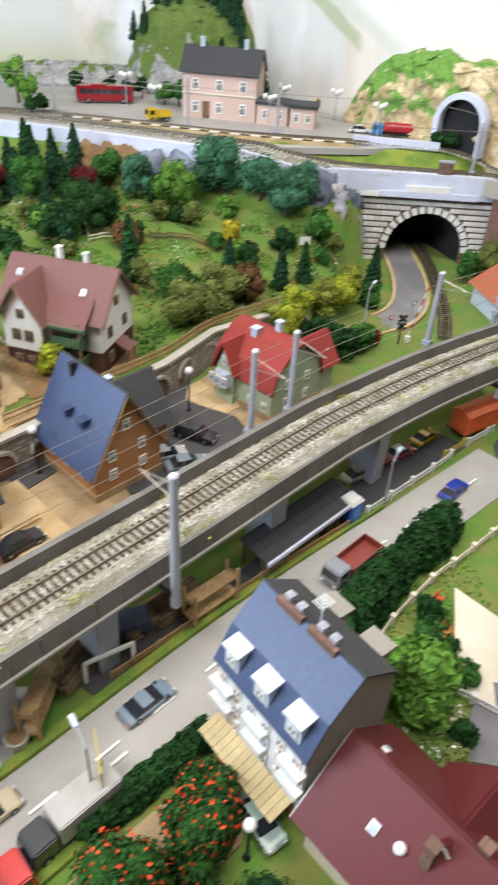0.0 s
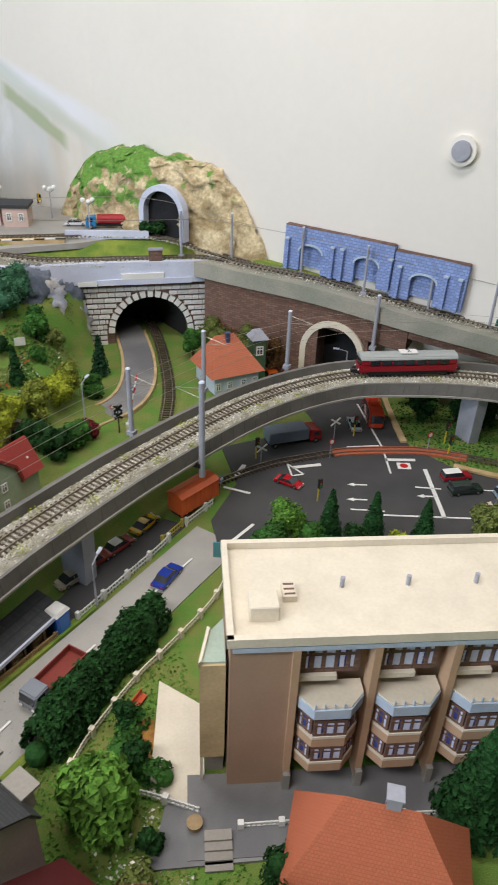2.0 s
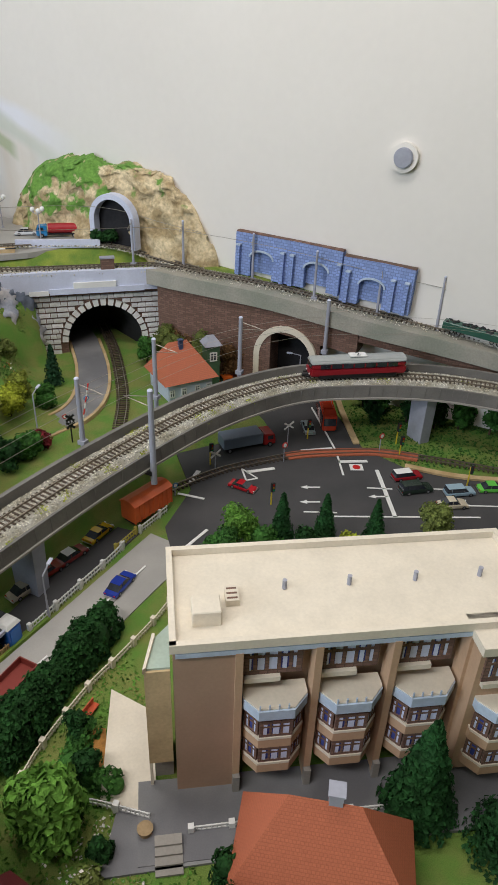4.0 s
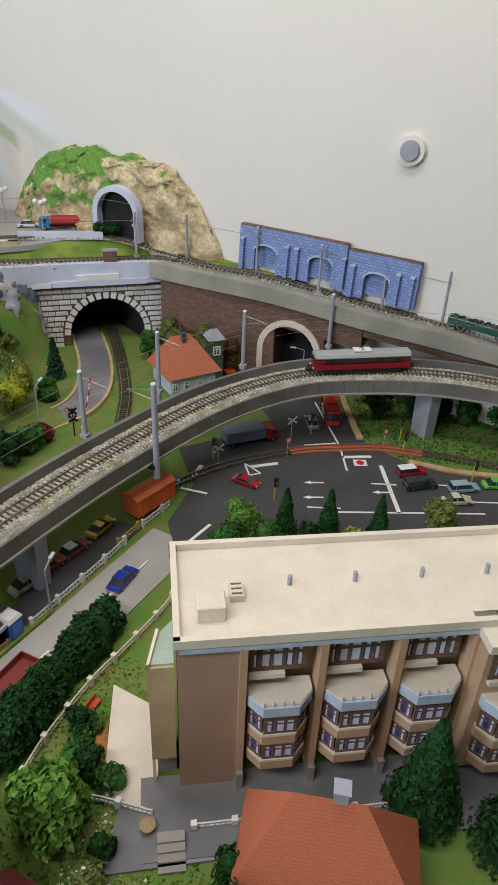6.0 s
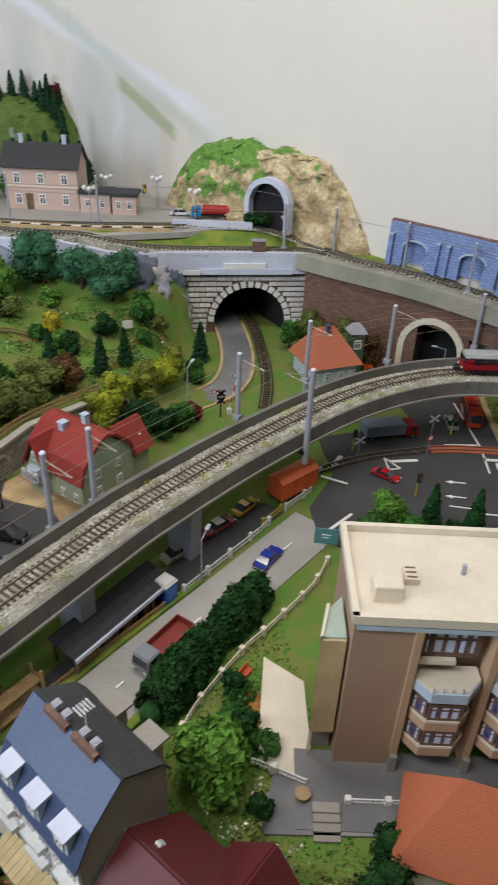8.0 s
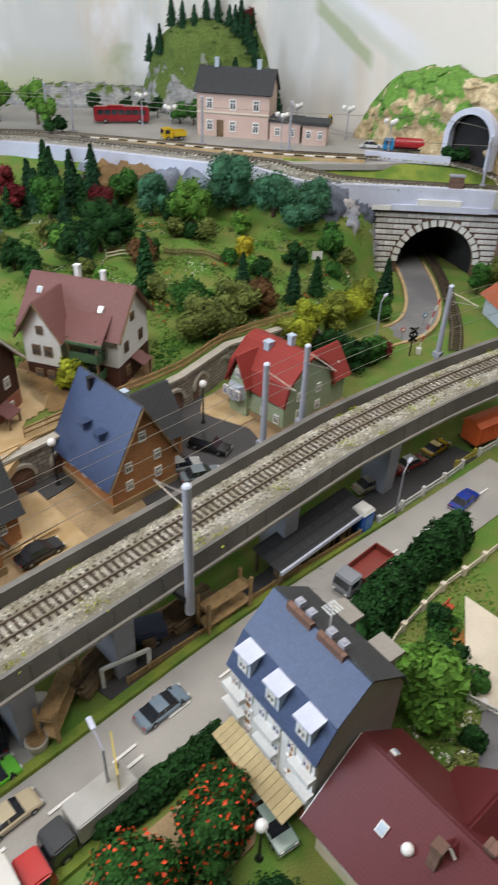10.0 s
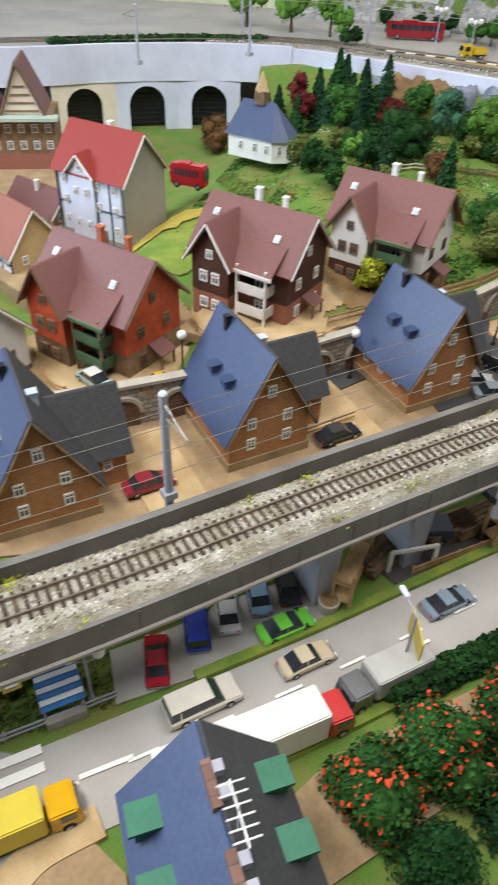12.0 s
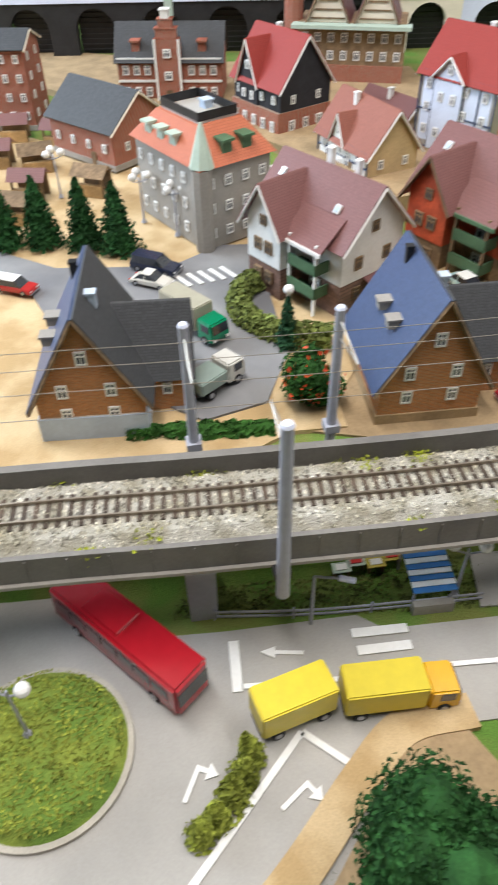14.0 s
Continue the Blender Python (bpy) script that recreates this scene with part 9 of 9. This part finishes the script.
# crossing and block
for i, (x, y, h, r) in enumerate(((0.524, 0.823, 0.098, 0.022), (0.590, 0.809, 0.090, 0.021), (0.669, 0.790, 0.075, 0.018))):
    conifer(x, y, 0, h, r, "narrow dark conifer behind the apartment block", 470 + i, "needle2", 900)
leafy_tree(0.455, 0.830, 0, 0.080, 0.036, "leaf_light", "bright green leafy tree behind the block", 480, 1100, 0.0034, trunk=0.2)
leafy_tree(0.418, 0.795, 0, 0.072, 0.034, "leaf_mid", "green leafy tree behind the block", 481, 1000, 0.0034, trunk=0.2)
leafy_tree(0.485, 0.800, 0, 0.060, 0.032, "leaf_mid", "green leafy tree behind the block", 482, 900, 0.0034, trunk=0.2)
leafy_tree(0.556, 0.795, 0, 0.045, 0.026, "leaf_dark", "dark green shrub behind the block", 483, 700, 0.0032, trunk=0.1)
leafy_tree(0.758, 0.760, 0, 0.068, 0.032, "leaf_olive", "round yellowish tree at the crossing", 484, 1000, 0.0032, trunk=0.2)
leafy_tree(0.62, 0.775, 0, 0.03, 0.022, "leaf_lime", "light green bush behind the block", 485, 400, 0.003, trunk=0.1)
for i, (x, y) in enumerate(((0.863, 1.12), (0.90, 1.15), (0.971, 1.06), (1.015, 1.04), (0.93, 1.10), (1.06, 1.0), (0.88, 1.19), (0.95, 1.17), (1.00, 1.095), (1.045, 1.055), (0.975, 1.125), (1.09, 1.00))):
    leafy_tree(x, y, 0, 0.055, 0.026, "leaf_mid" if i % 2 else "leaf_dark", "small leafy tree under the viaduct", 490 + i, 500, 0.0034, trunk=0.2)
conifer(0.482, 0.392, 0, 0.138, 0.038, "large dense conifer in front of the block", 500, "needle2", 3200)
conifer(0.545, 0.330, 0, 0.090, 0.044, "dense conifer in front of the block", 501, "needle2", 2200)
leafy_tree(0.255, 0.345, 0, 0.065, 0.036, "leaf_dark", "dark clipped shrub beside the orange roof", 502, 1600, 0.003, trunk=0.05)
leafy_tree(0.285, 0.392, 0, 0.050, 0.028, "leaf_dark", "dark clipped shrub beside the orange roof", 503, 1200, 0.003, trunk=0.05)
leafy_tree(0.215, 0.352, 0, 0.05, 0.03, "leaf_olive", "olive clipped shrub near the garden steps", 504, 1000, 0.003, trunk=0.05)
leafy_tree(0.135, 0.497, 0, 0.085, 0.043, "leaf_light", "full round fresh green tree beside the town house", 510, 1300, 0.0074, trunk=0.12, lumps=18)
hedge([(0.085, 0.585), (0.12, 0.622), (0.16, 0.665), (0.215, 0.715), (0.245, 0.747)], 0.023, 0.050, "leaf_dark", "tall dark green hedge of leafy shrubs along the street", 520, 11000, 0.0027, 0, lumpy=0.35)
hedge([(0.205, 0.52), (0.165, 0.56), (0.19, 0.60)], 0.012, 0.02, "leaf_mid", "low green border shrubs in the garden", 521, 900, 0.003, 0, lumpy=0.4)
hedge([(-0.165, 0.385), (-0.115, 0.425), (-0.06, 0.472)], 0.013, 0.024, "leaf_dark", "clipped dark green hedge along the street", 522, 2600, 0.003, 0, lumpy=0.12)
leafy_tree(0.178, 0.600, 0, 0.040, 0.018, "leaf_dark", "dark garden shrub beside the railing", 525, 700, 0.0028, trunk=0.05)
leafy_tree(0.180, 0.548, 0, 0.035, 0.018, "leaf_dark", "dark garden shrub beside the terrace", 526, 700, 0.0028, trunk=0.05)
area("flower_bed", [(0.186, 0.552), (0.200, 0.548), (0.208, 0.595), (0.195, 0.600)], 0.0032, "orangeearth", "bare orange earth bed beside the terrace")
leafy_tree(0.175, 0.460, 0, 0.03, 0.014, "leaf_dark", "small dark garden shrub", 523, 500, 0.0028, trunk=0.05)
leafy_tree(0.155, 0.430, 0, 0.03, 0.02, "leaf_olive", "small pale flowering garden shrub", 524, 500, 0.0028, "blossom_w", trunk=0.05)
for i, (x, y, h, r) in enumerate(((-0.072, 0.378, 0.060, 0.043), (-0.128, 0.335, 0.062, 0.044), (-0.168, 0.292, 0.058, 0.044), (-0.062, 0.398, 0.05, 0.034))):
    leafy_tree(x, y, 0, h, r, "leaf_bush", "round green bush covered in orange-red blossom", 530 + i, 2400, 0.0032, "blossom", name="flowering_bush", trunk=0.05, lumps=16, category="bush")
for i, (x, y, h, r) in enumerate(((-0.118, 0.262, 0.065, 0.036), (-0.062, 0.312, 0.068, 0.038), (-0.02, 0.325, 0.05, 0.03))):
    conifer(x, y, 0, h, r, "broad dark green conifer in the front garden", 540 + i, "needle2", 2000)
leafy_tree(-0.342, 0.112, 0.004, 0.072, 0.066, "leaf_dark", "large dark green tree at the junction", 550, 5200, 0.0030, trunk=0.1, lumps=20)
leafy_tree(-0.295, 0.062, 0.004, 0.072, 0.062, "leaf_dark", "large dark green tree at the junction", 551, 4200, 0.0030, trunk=0.1, lumps=16)
for i, (x, y, h, r) in enumerate(((-0.478, 0.054, 0.024, 0.012), (-0.474, 0.068, 0.027, 0.012), (-0.474, 0.084, 0.030, 0.013), (-0.476, 0.099, 0.032, 0.012), (-0.478, 0.113, 0.038, 0.011))):
    b = conifer(x, y, 0.002, h, r, "ragged yellowish green bush on the road divider", 552 + i, "leaf_moss", 560, tilt=6 * (-1) ** i)
    tagged(b, "ragged yellowish green bush on the road divider", "bush", "bushes on the divider")
# town
for i, (x, y) in enumerate(((-1.1, 0.47), (-1.061, 0.5), (-1.009, 0.525), (-0.963, 0.54))):
    conifer(x, y, 0.066, 0.092, 0.030, "dark green conifer at the market square", 560 + i, "needle2", 800)
leafy_tree(-0.600, 0.400, 0.066, 0.055, 0.034, "leaf_bush", "round green bush with red blossom by the brick house", 570, 1600, 0.0032, "blossom", name="flowering_bush", trunk=0.1, category="bush")
hedge([(-0.75, 0.585), (-0.765, 0.53), (-0.735, 0.488), (-0.68, 0.478), (-0.63, 0.50)], 0.013, 0.022, "leaf_olive", "curved clipped hedge round the sandy yard", 571, 2400, 0.003, 0.068, lumpy=0.15)
conifer(-0.668, 0.470, 0.066, 0.06, 0.014, "narrow conifer beside the hedge", 572, "needle", 500)
hedge([(-0.72, 0.275), (-0.66, 0.315), (-0.61, 0.352)], 0.010, 0.012, "leaf_mid", "low green hedge beside the viaduct", 573, 1200, 0.003, 0.062)

def scatter(name, box_, n, m, size, label, seed, keep=None, up=0.8):
    """Loose tufts and flock strewn over the ground."""
    rng = np.random.default_rng(seed)
    P = []
    while len(P) < n:
        x, y = rng.uniform(box_[0], box_[1]), rng.uniform(box_[2], box_[3])
        if keep is None or keep(x, y):
            P.append((x, y, land(x, y) + size * 0.3))
    N = np.tile((0, 0, up), (n, 1))
    return tagged(new(name, flakes(name, P, N, size, M[m], seed, 1.0)), label, "scatter", kind="stuff")


def in_garden(x, y):
    r = y - float(np.interp(x, RET[:, 0], RET[:, 1]))
    return r > 0.03 and noise.noise((x * 18, y * 18, 3)) > -0.15


scatter("undergrowth", (-0.58, 0.24, 0.9, 1.6), 16000, "leaf_light", 0.0019, "green undergrowth of the gardens", 600, in_garden)
scatter("undergrowth", (-0.58, 0.24, 0.9, 1.6), 12000, "leaf_olive", 0.0019, "olive undergrowth of the gardens", 601, lambda x, y: in_garden(x, y) and noise.noise((x * 12, y * 12, 8)) > 0)
scatter("undergrowth", (-0.58, 0.24, 0.95, 1.6), 7000, "leaf_mid", 0.0024, "dark undergrowth of the gardens", 602, lambda x, y: in_garden(x, y) and noise.noise((x * 10, y * 10, 18)) > 0.1)
scatter("garden_flowers", (-0.5, 0.2, 1.1, 1.5), 900, "blossom_w", 0.0020, "pale flowers in the gardens", 603, lambda x, y: in_garden(x, y) and noise.noise((x * 22, y * 22, 28)) > 0.25)
scatter("garden_flowers", (-0.5, 0.2, 1.1, 1.5), 500, "blossom", 0.0020, "red flowers in the gardens", 604, lambda x, y: in_garden(x, y) and noise.noise((x * 22, y * 22, 38)) > 0.3)
scatter("garden_flowers", (0.12, 0.21, 0.40, 0.50), 260, "blossom_w", 0.0020, "pale flowers in the front garden", 605)
scatter("grass_tufts", (0.02, 0.26, 0.38, 0.70), 4200, "leaf_light", 0.0022, "grass tufts of the front garden", 606)
scatter("grass_tufts", (-0.60, -0.37, 0.16, 0.40), 3500, "leaf_olive", 0.0022, "grass tufts below the viaduct", 607, lambda x, y: y > 0.165 + (x + 0.6) * 0.72 and y < 0.30 + (x + 0.6) * 0.72)
scatter("grass_tufts", (-0.40, -0.30, 0.02, 0.19), 2600, "leaf_olive", 0.0022, "dry grass tufts under the junction trees", 609, lambda x, y: math.hypot(x + 0.335, y - 0.10) < 0.085)
scatter("grass_tufts", (0.80, 1.15, 0.86, 1.2), 4000, "leaf_mid", 0.0026, "grass tufts beside the crossing", 608, lambda x, y: y > 0.96 - (x - 0.83) * 0.5)
rng_i = np.random.default_rng(9)
aa, rr = rng_i.uniform(0, 6.28, 2600), 0.058 * np.sqrt(rng_i.uniform(0, 1, 2600))
pp = np.stack([-0.602 + rr * np.cos(aa), 0.035 + rr * np.sin(aa), np.full(2600, 0.0138)], 1)
tagged(new("grass_tufts", flakes("grass_tufts", pp, np.tile((0, 0, 0.8), (2600, 1)), 0.0014, M["leaf_moss"], 12, 1.0)), "mown yellowish grass of the traffic island", "grass", kind="stuff")
# moss along the ballast
mp = [VLINE[int(i)] for i in np.random.default_rng(3).uniform(10, 140, 60)]
rng_m = np.random.default_rng(4)
P = []
for p in mp:
    s = rng_m.choice((-1, 1)) * rng_m.uniform(0.018, 0.032)
    for k in range(40):
        P.append((p.x - 0.66 * s + rng_m.normal(0, 0.006), p.y + 0.75 * s + rng_m.normal(0, 0.006), DECK + 0.0062 - max(0, abs(s) - 0.024) * 0.6))
tagged(new("moss", flakes("moss", P, np.tile((0, 0, 1.0), (len(P), 1)), 0.0016, M["leaf_lime"], 13, 0.8)), "patches of yellow-green moss on the ballast", "moss", kind="stuff")


def cliff_rocks():
    """Blue-grey plaster rocks under the plateau and beside the tunnel."""
    for i, (x, y, z, s, m) in enumerate(((0.19, 1.535, 0.17, 0.05, "palerock"), (0.215, 1.55, 0.12, 0.055, "palerock"), (0.15, 1.53, 0.20, 0.05, "bluerock"), (-0.16, 1.575, 0.20, 0.05, "bluerock"), (-0.22, 1.60, 0.20, 0.05, "earth"), (-0.28, 1.62, 0.19, 0.06, "earth"), (-0.10, 1.56, 0.20, 0.045, "bluerock"), (-0.33, 1.65, 0.19, 0.05, "bluerock"), (0.08, 1.52, 0.20, 0.04, "bluerock"), (0.22, 1.56, 0.18, 0.04, "bluerock"))):
        bm = bmesh.new()
        bmesh.ops.create_icosphere(bm, subdivisions=4, radius=s)
        for v in bm.verts:
            n = v.co.normalized()
            v.co += n * s * (0.34 * noise.noise(v.co * 26 + Vector((i, 0, 0))) + 0.34 * abs(noise.noise(v.co * 60)) + 0.16 * noise.noise(v.co * 150))
            v.co.z *= 1.1
        for face in bm.faces:
            face.smooth = True
        tagged(part("rock", bm, M[m], at=pose(x, y + (0.03 if x < 0.1 else 0.012), z - 0.01)), "rough blue-grey or ochre plaster rock in the cliff", "rock", "cliff rocks")


cliff_rocks()
